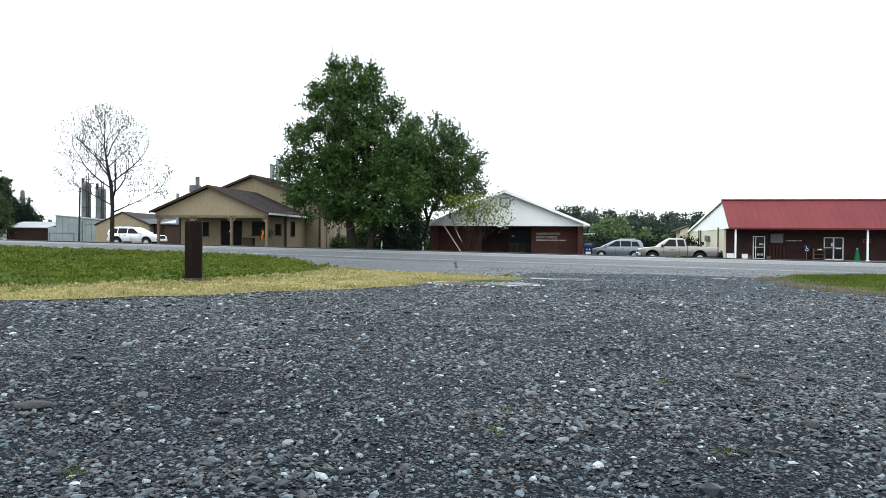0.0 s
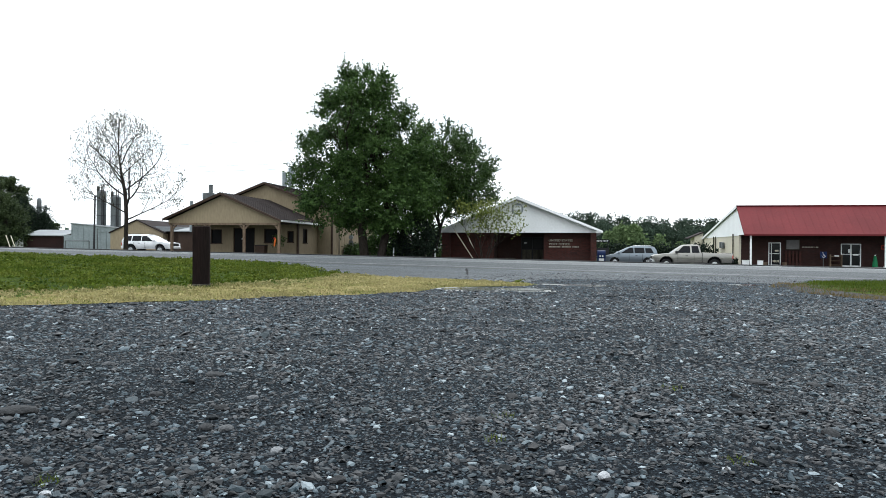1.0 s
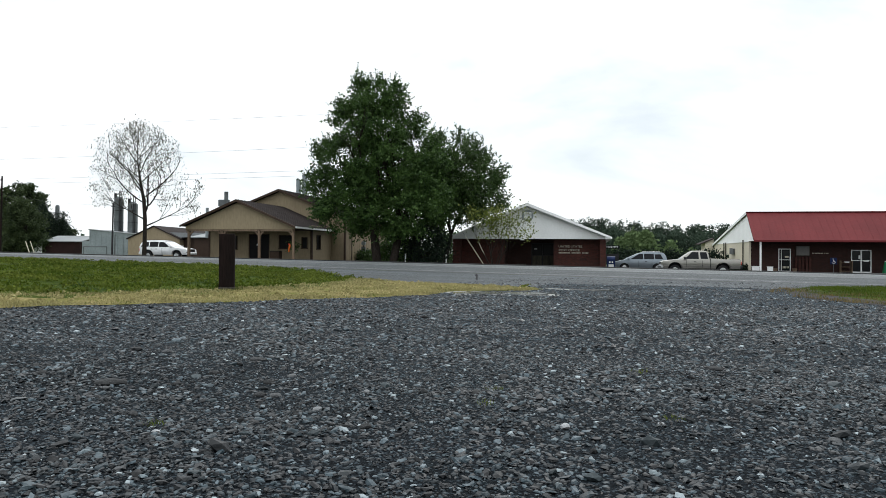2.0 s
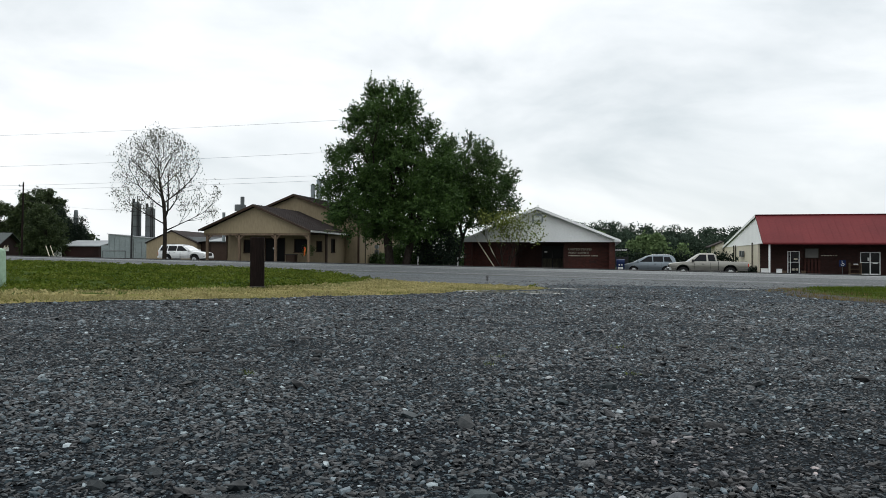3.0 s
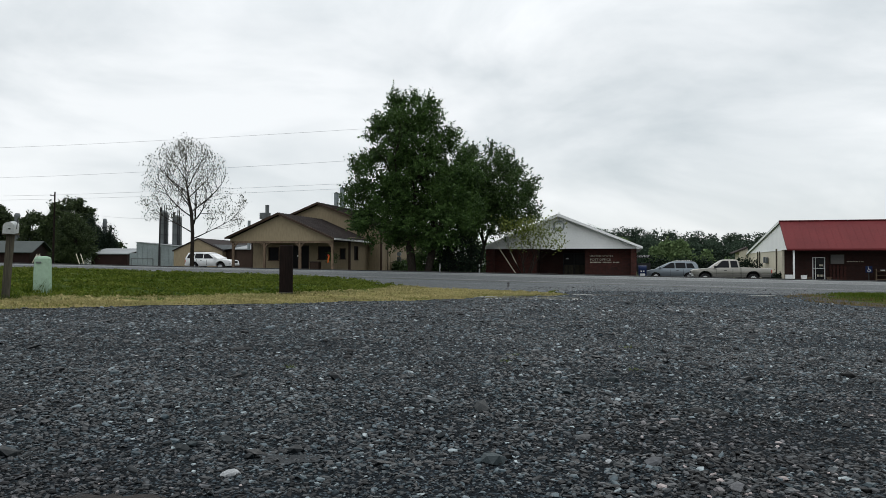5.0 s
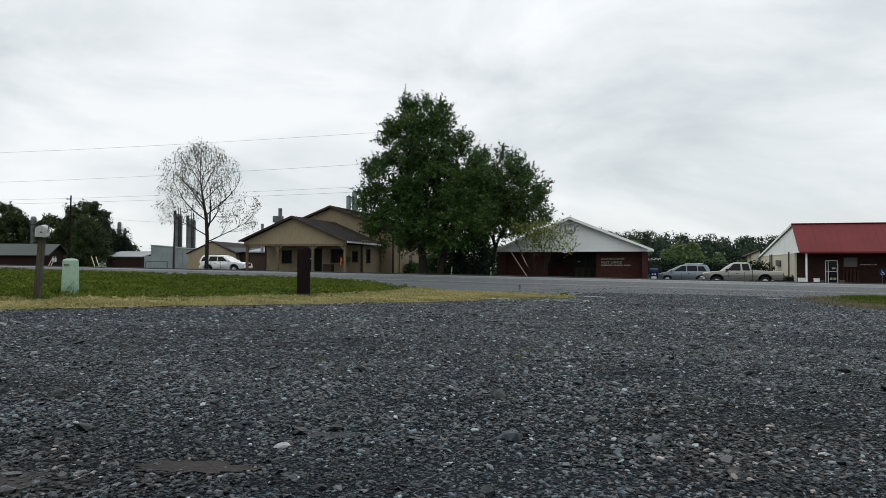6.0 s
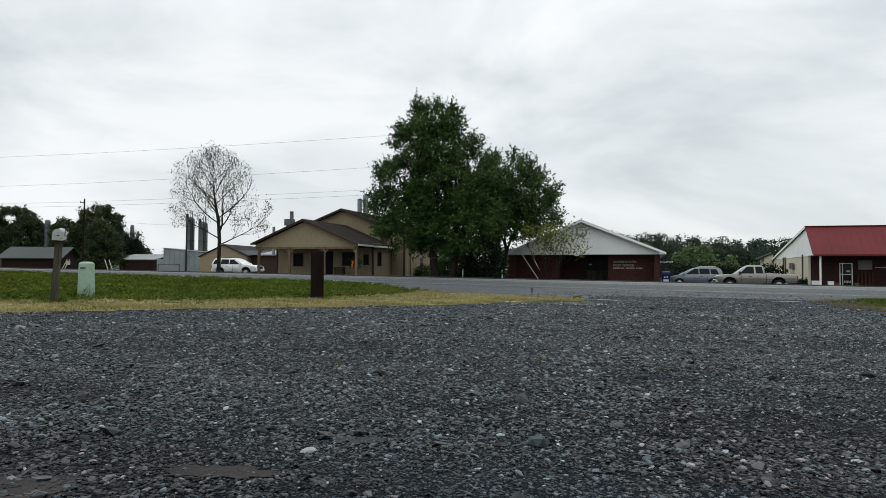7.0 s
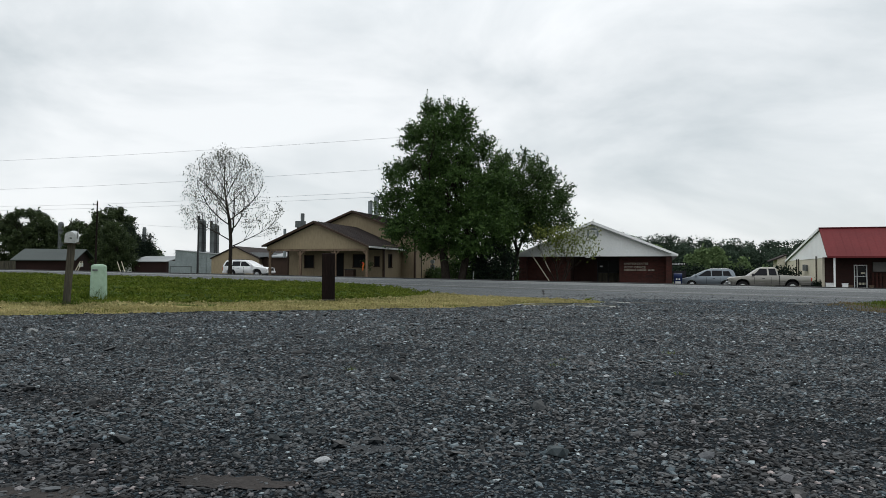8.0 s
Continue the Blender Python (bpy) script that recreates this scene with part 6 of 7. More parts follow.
def western_works():
    g = gable_house("shed", -32.0, 62, 0, 5.0, 14, 1.75, 1.15, TAN, SHINGLE, "tan gabled shed with a grey metal roof beyond the road", axis="y", over=0.12)
    part("lean_to_roof", prism(bmesh.new(), [(2.4, 1.9), (5.6, 2.2), (5.6, 2.32), (1.4, 2.4)], 0.3, 13.5), PALE_ROOF, g, "grey metal lean-to roof")
    part("lean_to_wall", boxes((2.5, 5.5, 0.9, 13.3, -0.1, 1.95)), BROWN_TRIM, g)
    gable_house("warehouse", -36.5, 96, 0, 14, 10, 3.9, 1.3, GALV, PALE_ROOF, "long pale metal warehouse behind the sheds", "warehouse")
    gable_house("workshop", -23.2, 59.5, TURN_B, 8.0, 7, 2.0, 0.5, BROWN_TRIM, PALE_ROOF, "low grey metal workshop behind the shop", "workshop")
    z = lot_z(-42, 72)
    sv = thing("metal_hall", pose(-42.3, 72, z), "silver corrugated-metal hall with a shallow roof", "building")
    bm = bmesh.new()
    prism(bm, [(-2.1, -0.1), (2.25, -0.1), (2.25, 2.62 - z), (-2.1, 3.04 - z)], 0, 9)
    part("wall", bm, GALV, sv)
    part("roof", prism(bmesh.new(), [(-2.2, 3.05 - z), (2.35, 2.62 - z), (2.35, 2.7 - z), (-2.2, 3.13 - z)], -0.1, 9.1), PALE_ROOF, sv)
    part("annex", boxes((-3.1, -2.12, 0.3, 6, -0.1, 1.83 - z)), GALV, sv, "lower metal annex")
    for k in range(7):
        part("wall_seam", boxes((-2.0 + k * 0.62, -1.97 + k * 0.62, -0.03, 0.0, -0.1, 2.6 - z)), GALV, sv)
    part("door_frame", boxes((0.75, 0.82, -0.05, 0, -0.1, 1.9), (1.75, 1.82, -0.05, 0, -0.1, 1.9), (0.75, 1.82, -0.05, 0, 1.85, 1.92)), GALV, sv)
    part("pipe_rack", rods(((-2.0, -1.2, 0.9), (0.6, -1.2, 0.9), 0.05), ((-2.0, -1.2, 0), (-2.0, -1.2, 0.9), 0.05), ((0.6, -1.2, 0), (0.6, -1.2, 0.9), 0.05), ((1.5, -1.2, 0), (1.5, -1.2, 2.2), 0.06)), STEEL, sv)
    for x, r, top in ((-43.05, 0.5, 6.7), (-41.4, 0.54, 6.1)):
        z = lot_z(x, 75.5)
        s = thing("silo", pose(x, 75.5, z), "tall narrow grey steel silo with a dark top rail", "silo", "pair of silos")
        part("shell", rods(((0, 0, 1.6), (0, 0, top - z), r), ((0, 0, top - z), (0, 0, top - z + 0.25), r, r * 0.4), ((0, 0, 0.7), (0, 0, 1.6), r * 0.3, r), sides=20), STEEL, s, smooth=False)
        for k in range(4):
            a = math.pi / 4 + k * math.pi / 2
            part("leg", rods(((r * 0.9 * math.cos(a), r * 0.9 * math.sin(a), 0), (r * 0.9 * math.cos(a), r * 0.9 * math.sin(a), 1.9), 0.07)), DARK_METAL, s)
        for k in range(3):
            part("hoop", rods(((0, 0, 2.4 + k * 1.3), (0, 0, 2.46 + k * 1.3), r * 1.02), sides=20), DARK_METAL, s)
        part("cage", rods(((r * 0.6, -r * 0.9, 0.8), (r * 0.6, -r * 0.9, top - z + 0.9), 0.05), ((r * 0.9, -r * 0.7, 0.8), (r * 0.9, -r * 0.7, top - z + 0.9), 0.05), ((-r * 0.5, -r * 0.5, top - z), (-r * 0.5, -r * 0.5, top - z + 0.6), 0.16)), DARK_METAL, s, "dark ladder cage and top fittings")
    z = lot_z(-34.6, 60)
    pl = thing("steel_pole", pose(-34.9, 60, z), "thin dark pole beside the metal hall", "pole")
    part("pole", rods(((0, 0, 0), (0.08, 0, 5.15 - z), 0.09, 0.07)), DARK_METAL, pl)
    part("arm", boxes((-0.1, 0.25, -0.04, 0.04, 4.75 - z, 4.82 - z)), DARK_METAL, pl)
    gable_house("shed", -56.2, 85, 0, 5.4, 8, 1.55, 0.75, MAROON, PALE_ROOF, "maroon-walled shed with a pale metal roof", axis="x", over=0.25)
    gable_house("shed", -54.5, 99, 0, 8.5, 8, 2.2, 0.9, GALV, PALE_ROOF, "pale metal-roofed shed farther back")
    z = lot_z(-59.1, 84.5)
    wp = thing("board_fence", pose(-59.1, 84.5, z), "white board panel beside the maroon shed", "fence")
    for k in range(6):
        part("board", boxes((-0.75 + k * 0.25, -0.52 + k * 0.25, -0.03, 0.03, 0, (0.35 + k * 0.22))), WHITE, wp)
    br = gable_house("barn", -67.1, 78.75, 20, 6.9, 8, 1.75, 1.4, MAROON, GREEN_ROOF, "low maroon barn with a dull green metal roof", "barn", axis="x", over=0.5)
    part("side_window", boxes((3.45, 3.5, 2.4, 2.85, 0.85, 1.35), (3.45, 3.5, 3.0, 3.45, 0.85, 1.35), (3.45, 3.5, 3.6, 4.05, 0.85, 1.35)), WHITE, br, "small white-framed windows")
    for x, y, lean in ((-62.55, 79, -1), (-62.2, 79, -1), (-56.5, 79, 1), (-55.9, 79, 1)):
        z = lot_z(x, y)
        ld = thing("leaning_pole", pose(x, y, z), "pale pole leaning beside the barn", "pole", "leaning pale poles")
        part("pole", rods(((0.35 * lean, 0, 0), (-0.35 * lean, 0.2, 1.5), 0.05)), CREAM, ld)
    z = lot_z(-78, 86)
    fe = thing("plank_fence", pose(-79, 86, z), "weathered plank fence by the barn", "fence")
    for k in range(16):
        part("plank", boxes((-2 + k * 0.3, -1.75 + k * 0.3, -0.02, 0.02, 0, 1.7)), GREY_POST, fe)
    for x, y, top, r in ((-66.6, 100, 7.3, 0.3), (-83.3, 102, 8.4, 0.45), (-81.4, 102, 8.3, 0.3)):
        z = lot_z(x, y)
        st = thing("mill_tower", pose(x, y, z), "pale grey steel mill tower behind the trees", "tower", "mill towers")
        part("shell", rods(((0, 0, 0), (0, 0, top - z), r), ((0, 0, top - z), (0, 0, top - z + 0.4), r * 1.15, r * 0.7), sides=14), STEEL, st)
        part("platform", rods(((0, 0, top - z - 1.0), (0, 0, top - z - 0.9), r * 1.3), sides=14), DARK_METAL, st)


western_works()


# ---- power line ----
def utility_pole(x, y, top, label):
    z = lot_z(x, y)
    p = thing("utility_pole", pose(x, y, z), label, "utility pole", "power line")
    part("pole", rods(((0, 0, 0), (0.12, 0, top - z), 0.13, 0.08)), DARK_POST, p)
    part("crossarm", boxes((-0.45, 0.12, -0.05, 0.05, top - z - 0.5, top - z - 0.42)), DARK_POST, p)
    for k in (-0.4, 0.05):
        part("insulator", rods(((k, 0, top - z - 0.43), (k, 0, top - z - 0.27), 0.05)), STEEL, p)
    return p


utility_pole(-56.9, 75, 9.25, "tall dark wooden utility pole with a crossarm")
utility_pole(-12.6, 71, 15.6, "wooden utility pole hidden behind the tree crown")


def wire(name, pts, sag, r=0.011):
    cu = bpy.data.curves.new(name, "CURVE")
    cu.dimensions, cu.bevel_depth, cu.bevel_resolution = "3D", r, 1
    for a, b in zip(pts, pts[1:]):
        sp = cu.splines.new("POLY")
        sp.points.add(16)
        for i in range(17):
            f = i / 16
            q = Vector(a).lerp(Vector(b), f)
            q.z -= sag * 4 * f * (1 - f)
            sp.points[i].co = (*q, 1)
    cu.materials.append(DARK_METAL)
    return tagged(new(name, cu), "thin dark overhead power cable", "cable", "overhead cables")


for za, zb, zc, s in ((14.2, 14.75, 15.45, 0.1), (10.4, 11.1, 12.1, 0.1), (8.7, 8.95, 9.6, 0.1), (8.2, 8.45, 9.05, 0.12)):
    wire("overhead_cable", [(-150, 78, za), (-56.8, 74.6, zb - (0 if zb > 10 else 0.12)), (-12.6, 71, zc)], s)
wire("overhead_cable", [(-56.8, 75, 7.2), (-34.85, 60, 4.9)], 0.3, 0.008)


# ---- trees in the west ----
broad_tree("tree", -75.5, 100, "broad green tree behind the barn", [(0, 0, 0, 9, 0.35)], [((3.0, 0, 6.6), (3.7, 3.2, 3.5)), ((-2.6, 0, 5.2), (2.8, 2.5, 2.7)), ((5.0, 0, 4.2), (2.8, 2.5, 2.8)), ((2.2, 0, 2.6), (4.6, 2.5, 2.2)), ((-3, 0, 2.4), (3, 2.4, 2.2))], 0, 11, 0.3, LEAF_WEST, 51, boughs=230, shoots=16)
broad_tree("tree", -90.5, 103, "broad dark tree at the edge of the works", [(0, 0, 0, 9, 0.35)], [((0, 0, 6.5), (4.2, 3.5, 4.0)), ((3.2, 0, 5.4), (2.6, 2.5, 3.0)), ((-4.5, 0, 5.5), (4.0, 3, 3.8)), ((0.5, 0, 3), (5.5, 3, 2.2))], 0, 11, 0.3, LEAF_WEST, 52, boughs=250, shoots=16)
broad_tree("tree", -80.5, 106, "low dark thicket behind the barn", [(-6, 0, 0, 5, 0.15), (0, 0, 0.2, 5, 0.16), (6, 0, 0, 5, 0.15)], [((-7, 0, 2.8), (3.6, 2.4, 2.4)), ((-1.5, 0, 3.3), (3.6, 2.4, 2.7)), ((4, 0, 3.2), (3.6, 2.4, 2.7)), ((9, 0, 2.7), (3.4, 2.4, 2.3))], 0, 11, 0.28, LEAF_WEST, 55, boughs=190, shoots=16)
broad_tree("tree", -84, 112, "dark tree between the mill towers", [(0, 0, 0, 7, 0.25)], [((0, 0, 4.6), (3.6, 3, 3.2)), ((-2.5, 0, 3.0), (2.4, 2, 2.4)), ((2.5, 0, 2.6), (3, 2, 2.4))], 1100, 12, 0.27, LEAF_WEST, 53)
broad_tree("tree", -60.5, 84.5, "low dark leafy tree beside the barn", [(0, 0, 0, 4, 0.2)], [((-0.2, 0, 3.4), (2.2, 2.0, 2.5)), ((-1.0, 0, 1.6), (1.8, 1.7, 1.7)), ((0.7, 0, 1.5), (1.5, 1.5, 1.6)), ((-0.6, 0, 5.2), (1.4, 1.3, 1.5))], 0, 11, 0.18, LEAF_WEST, 54, boughs=150, shoots=15)
conifer(-66.9, 97, 7.6, "dark pointed conifer behind the sheds", 61)
conifer(-64.9, 96, 6.0, "small dark conifer behind the sheds", 62)
conifer(-64.1, 97.5, 6.2, "small dark conifer behind the sheds", 64)
conifer(-68.3, 96.5, 6.8, "dark conifer in a row behind the sheds", 65)
conifer(-69.4, 101, 7.0, "dark conifer in a row behind the sheds", 63)


# ---- far woods ----
def woods(name, rows, mat, size, clumps, leaves, label, seed):
    rnd = random.Random(seed)
    blobs = []
    for x0, x1, y0, y1, step, lo, hi in rows:
        x = x0
        while x < x1:
            hgt = rnd.uniform(lo, hi)
            y = rnd.uniform(y0, y1)
            w = hgt * rnd.uniform(0.28, 0.42)
            g = ground_z(x, y)
            blobs.append(((x, y, g + hgt * 0.55), (w * 0.85, w, hgt * 0.3)))
            blobs.append(((x + rnd.uniform(-0.4, 0.4), y, g + hgt * 0.82), (w * rnd.uniform(0.4, 0.7), w * 0.6, hgt * 0.2)))
            blobs.append(((x + rnd.uniform(-1, 1), y, g + hgt * 0.25), (w * 1.1, w, hgt * 0.27)))
            x += step * rnd.uniform(0.6, 1.3)
    bm = leaf_cloud(blobs, clumps, leaves, size, seed, flat=0.5, shell=0.8, loose=0.5)
    inner = leaf_cloud([(c, tuple(0.8 * q for q in r)) for c, r in blobs], clumps // 2, 7, size * 1.9, seed + 7, flat=0.6, shell=0.45, loose=0.55)
    me = bpy.data.meshes.new("inner")
    inner.to_mesh(me)
    inner.free()
    bm.from_mesh(me)
    bpy.data.meshes.remove(me)
    ob = part(name, bm, mat)
    return tagged(ob, label, "woods", kind="stuff")


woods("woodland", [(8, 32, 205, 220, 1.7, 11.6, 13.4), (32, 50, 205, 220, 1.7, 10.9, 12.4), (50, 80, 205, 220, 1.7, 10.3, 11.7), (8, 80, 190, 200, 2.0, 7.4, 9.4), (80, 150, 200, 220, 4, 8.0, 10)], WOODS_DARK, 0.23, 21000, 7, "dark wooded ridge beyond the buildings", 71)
woods("young_woodland", [(30, 38, 168, 178, 2.3, 5.4, 8.2), (40, 52, 174, 184, 3.4, 3.0, 5.2), (23.5, 25, 186, 188, 2.5, 8.3, 9.0)], WOODS_LIGHT, 0.26, 4200, 8, "fresh light-green trees before the dark woods", 72)
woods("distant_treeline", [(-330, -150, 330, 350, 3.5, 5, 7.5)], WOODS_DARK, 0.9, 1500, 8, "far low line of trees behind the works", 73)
hd = thing("hedge", pose(16.5, 72, lot_z(16.5, 72)), "long dark clipped hedge behind the parked cars", "hedge")
part("stems", rods(*[((-4.5 + k, 0, 0), (-4.5 + k, 0, 0.8), 0.05) for k in range(10)], sides=5), BARK, hd)
part("foliage", leaf_cloud([((-4.5 + 1.0 * k, 0, 0.9), (0.9, 0.7, 0.95)) for k in range(11)], 900, 9, 0.2, 75), CONIFER, hd)


# ---- road paint, silt and mud ----
def strip(name, outline, lift, mat, label, category):
    ob = sheet(name, outline, lift, mat, span(-60, 60, 2.0) if len(outline) == 4 else [], [], label, category)
    return ob


def road_paint():
    for k, (x, w) in enumerate(((-27.5, 1.6), (-19.0, 2.0), (-3.0, 1.5), (4.4, 1.4), (9.0, 1.7), (14.6, 1.5), (20.0, 2.0), (27.5, 1.6))):
        sheet("parking_mark", ragged([(x, 38.7), (x + w, 38.8), (x + w, 39.15), (x, 39.05)], 0.3, 0.05, 90 + k), 0.018, LINE, [x + w / 2], [], "worn white paint mark by the road's far edge", "road marking")
    sheet("edge_line", ragged([(-55, 28.0), (55, 28.0), (55, 28.12), (-55, 28.12)], 1.0, 0.0, 99), 0.017, LINE, span(-50, 50, 5), [], "faded white edge line", "road marking")
    sheet("asphalt_crack", ragged([(-0.47, 19.6), (-0.41, 19.6), (-0.62, 25.9), (-0.69, 25.9)], 0.4, 0.03, 98), 0.012, BLACK, [], [20, 21, 22, 23, 24, 25], "dark tar-filled crack in the apron", "crack")


def blob_outline(cx, cy, rx, ry, seed, n=22, turn=0.0):
    rnd = random.Random(seed)
    res = []
    for i in range(n):
        a = 2 * math.pi * i / n
        k = 1 + rnd.uniform(-0.28, 0.28)
        u, v = rx * k * math.cos(a), ry * k * math.sin(a)
        res.append((cx + u * math.cos(turn) - v * math.sin(turn), cy + u * math.sin(turn) + v * math.cos(turn)))
    return res


road_paint()
PUDDLES = ((-0.2, 12.4, 0.6, 0.42, 0.3), (0.7, 12.7, 0.55, 0.4, 0.5), (2.05, 15.3, 0.75, 0.25, 0.1), (6.9, 18.6, 0.4, 0.2, 0.2))
for k, (cx, cy, rx, ry, turn) in enumerate(PUDDLES):
    sheet("silt_patch", blob_outline(cx, cy, rx * 1.15, ry * 1.3, 80 + k, turn=turn), 0.005, SILT, [cx], [cy], "wet pale silt round a puddle", "silt")
    level = ground_z(cx, cy) + 0.012
    pool = bmesh.new()
    pool.faces.new([pool.verts.new((x, y, level)) for x, y in blob_outline(cx, cy, rx, ry, 180 + k, 30, turn)])
    made = bmesh.ops.extrude_face_region(pool, geom=pool.faces[:])
    for v in made["geom"]:
        if isinstance(v, bmesh.types.BMVert):
            v.co.z -= 0.03
    tagged(part("puddle", pool, WATER), "shallow rain puddle that mirrors the grey sky", "puddle", kind="structure")
MUDS = ((-1.3, -1.05, 0.26, 0.12, 0), (-0.76, -0.74, 0.2, 0.06, 0), (-0.45, -0.24, 0.12, 0.05, 1))
for k, (cx, cy, rx, ry, dry) in enumerate(MUDS):
    sheet("mud_patch", blob_outline(cx, cy, rx, ry, 85 + k, 40, turn=0.2), 0.004, FINES if dry else MUD, [cx], [cy], "patch of bare grey fines in the gravel" if dry else "patch of damp bare brown mud in the gravel", "mud")
DRY = EDGE[1:] + [(-0.9, 15.7), (-2.2, 16.1), (-3.3, 17.0), (-3.45, 16.0), (-3.4, 14.4), (-3.8, 12.0), (-4.5, 10.1), (-5.4, 8.4), (-6.7, 7.3), (-7.9, 6.3), (-12.9, 0.9)]
sheet("dry_verge", ragged(DRY, 0.35, 0.12, 7), 0.036, STRAW, span(-14, 1, 1.0), span(-5, 18, 1.0), "strip of dry straw-coloured grass along the gravel", "verge", edge=0.03)
sheet("rusty_verge", ragged([(6.97, 15.0), (7.42, 13.1), (9.0, 11.3), (12.3, 9.5), (12.6, 11.0), (9.4, 13.6), (8.5, 16.0), (9.2, 19.0), (8.9, 20.2), (7.5, 17.6)], 0.4, 0.1, 17), 0.036, MUD, span(8, 12, 1), span(12, 20, 1), "rusty-brown worn rim of the grass", "verge", edge=0.03)


# ---- gravel: loose stones ----
def inside(poly, x, y):
    res = np.zeros(len(x), bool)
    px, py = np.array(poly).T
    j = len(px) - 1
    for i in range(len(px)):
        hit = ((py[i] > y) != (py[j] > y)) & (x < (px[j] - px[i]) * (y - py[i]) / (py[j] - py[i] + 1e-12) + px[i])
        res ^= hit
        j = i
    return res


def dome(rim, crown):
    """A stone's shell: a rim sunk in the ground, a smaller crown above it and a nearly flat top."""
    v = [(math.cos(2 * math.pi * i / rim), math.sin(2 * math.pi * i / rim), -0.35) for i in range(rim)]
    v += [(0.78 * math.cos(2 * math.pi * (i + 0.3) / crown), 0.78 * math.sin(2 * math.pi * (i + 0.3) / crown), 0.62) for i in range(crown)]
    f, i, j = [], 0, 0
    while i < rim or j < crown:
        if j >= crown or (i < rim and (i + 0.5) / rim <= (j + 0.8) / crown):
            f.append((i % rim, (i + 1) % rim, rim + j % crown))
            i += 1
        else:
            f.append((i % rim, rim + (j + 1) % crown, rim + j % crown))
            j += 1
    f += [(rim, rim + k, rim + k + 1) for k in range(1, crown - 1)]
    return np.array(v, float), np.array(f)


def lumps_of(level):
    ball = bmesh.new()
    bmesh.ops.create_icosphere(ball, subdivisions=level, radius=0.9)
    res = np.array([tuple(v.co) for v in ball.verts]), np.array([[v.index for v in f.verts] for f in ball.faces])
    ball.free()
    return res


CHIP_V, CHIP_F = dome(5, 3)
SLAB_V, SLAB_F = dome(5, 4)
LUMP_V, LUMP_F = lumps_of(1)


def stones_mesh(name, p, size, seed, base_v, base_f, mat, flat=(0.28, 0.7), sink=0.2):
    """Many angular stones in one mesh: each a jittered, flattened solid with its own turn."""
    k = len(base_v)
    rnd = np.random.RandomState(seed)
    n = len(p)
    v = base_v[None] * (1 + rnd.uniform(-0.22, 0.22, (n, k, 3)) * (1 if k < 20 else 0.55)) + rnd.uniform(-0.13, 0.13, (n, k, 3)) * (1 if k < 20 else 0.5)
    v = v * np.stack([size * rnd.uniform(1.0, 1.6, n), size * rnd.uniform(0.6, 1.05, n), size * rnd.uniform(*flat, n)], 1)[:, None]
    tilt = rnd.normal(0, 0.26, n)
    c, s = np.cos(tilt), np.sin(tilt)
    v = np.stack([v[..., 0] * c[:, None] + v[..., 2] * s[:, None], v[..., 1], -v[..., 0] * s[:, None] + v[..., 2] * c[:, None]], -1)
    a = rnd.uniform(0, 2 * math.pi, n)
    c, s = np.cos(a), np.sin(a)
    v = np.stack([v[..., 0] * c[:, None] - v[..., 1] * s[:, None], v[..., 0] * s[:, None] + v[..., 1] * c[:, None], v[..., 2]], -1)
    v = v + p[:, None]
    v[..., 2] += (size * sink)[:, None]
    me = bpy.data.meshes.new(name)
    me.vertices.add(n * k)
    me.vertices.foreach_set("co", v.reshape(-1).astype(np.float32))
    f = (base_f[None] + (np.arange(n) * k)[:, None, None]).reshape(-1)
    me.loops.add(len(f))
    me.loops.foreach_set("vertex_index", f.astype(np.int32))
    me.polygons.add(len(f) // 3)
    me.polygons.foreach_set("loop_start", np.arange(0, len(f), 3, dtype=np.int32))
    me.update(calc_edges=True)
    me.materials.append(mat)
    me.shade_flat()
    return me


def on_grid(fn, x, y, step):
    """fn at the corners of a grid, looked up for many places at once."""
    ix, iy = np.round(np.asarray(x) / step).astype(int), np.round(np.asarray(y) / step).astype(int)
    key, back_to = np.unique(ix * 100000 + iy, return_inverse=True)
    ux, uy = np.zeros(len(key)), np.zeros(len(key))
    ux[back_to], uy[back_to] = ix * step, iy * step
    return np.array([fn(a, b) for a, b in zip(ux, uy)])[back_to]


def GZ(x, y):
    return on_grid(ground_z, x, y, 0.1)


def patchy(x, y, scale, seed):
    return on_grid(lambda a, b: noise.noise((a * scale, b * scale, seed)), x, y, 0.1)


YARD = [(-28, -24), (40, -24), (40, 7), (12.3, 9.3), (8.9, 11.1), (7.3, 12.9), (6.85, 14.9), (7.4, 17.4), (9.0, 20.4), (10.6, 23.0), (13.5, 26.2), (3.0, 26.0), (0.6, 22.0), (-0.9, 17.0), (-0.6, 15.9)] + EDGE[::-1]
SOILED = ((1.25, 0.35, 0.75, 0.5), (1.0, -0.4, 0.4, 0.3), (-1.1, -0.75, 0.9, 0.35), (2.1, 1.2, 0.5, 0.35), (-2.3, 0.3, 0.6, 0.3))


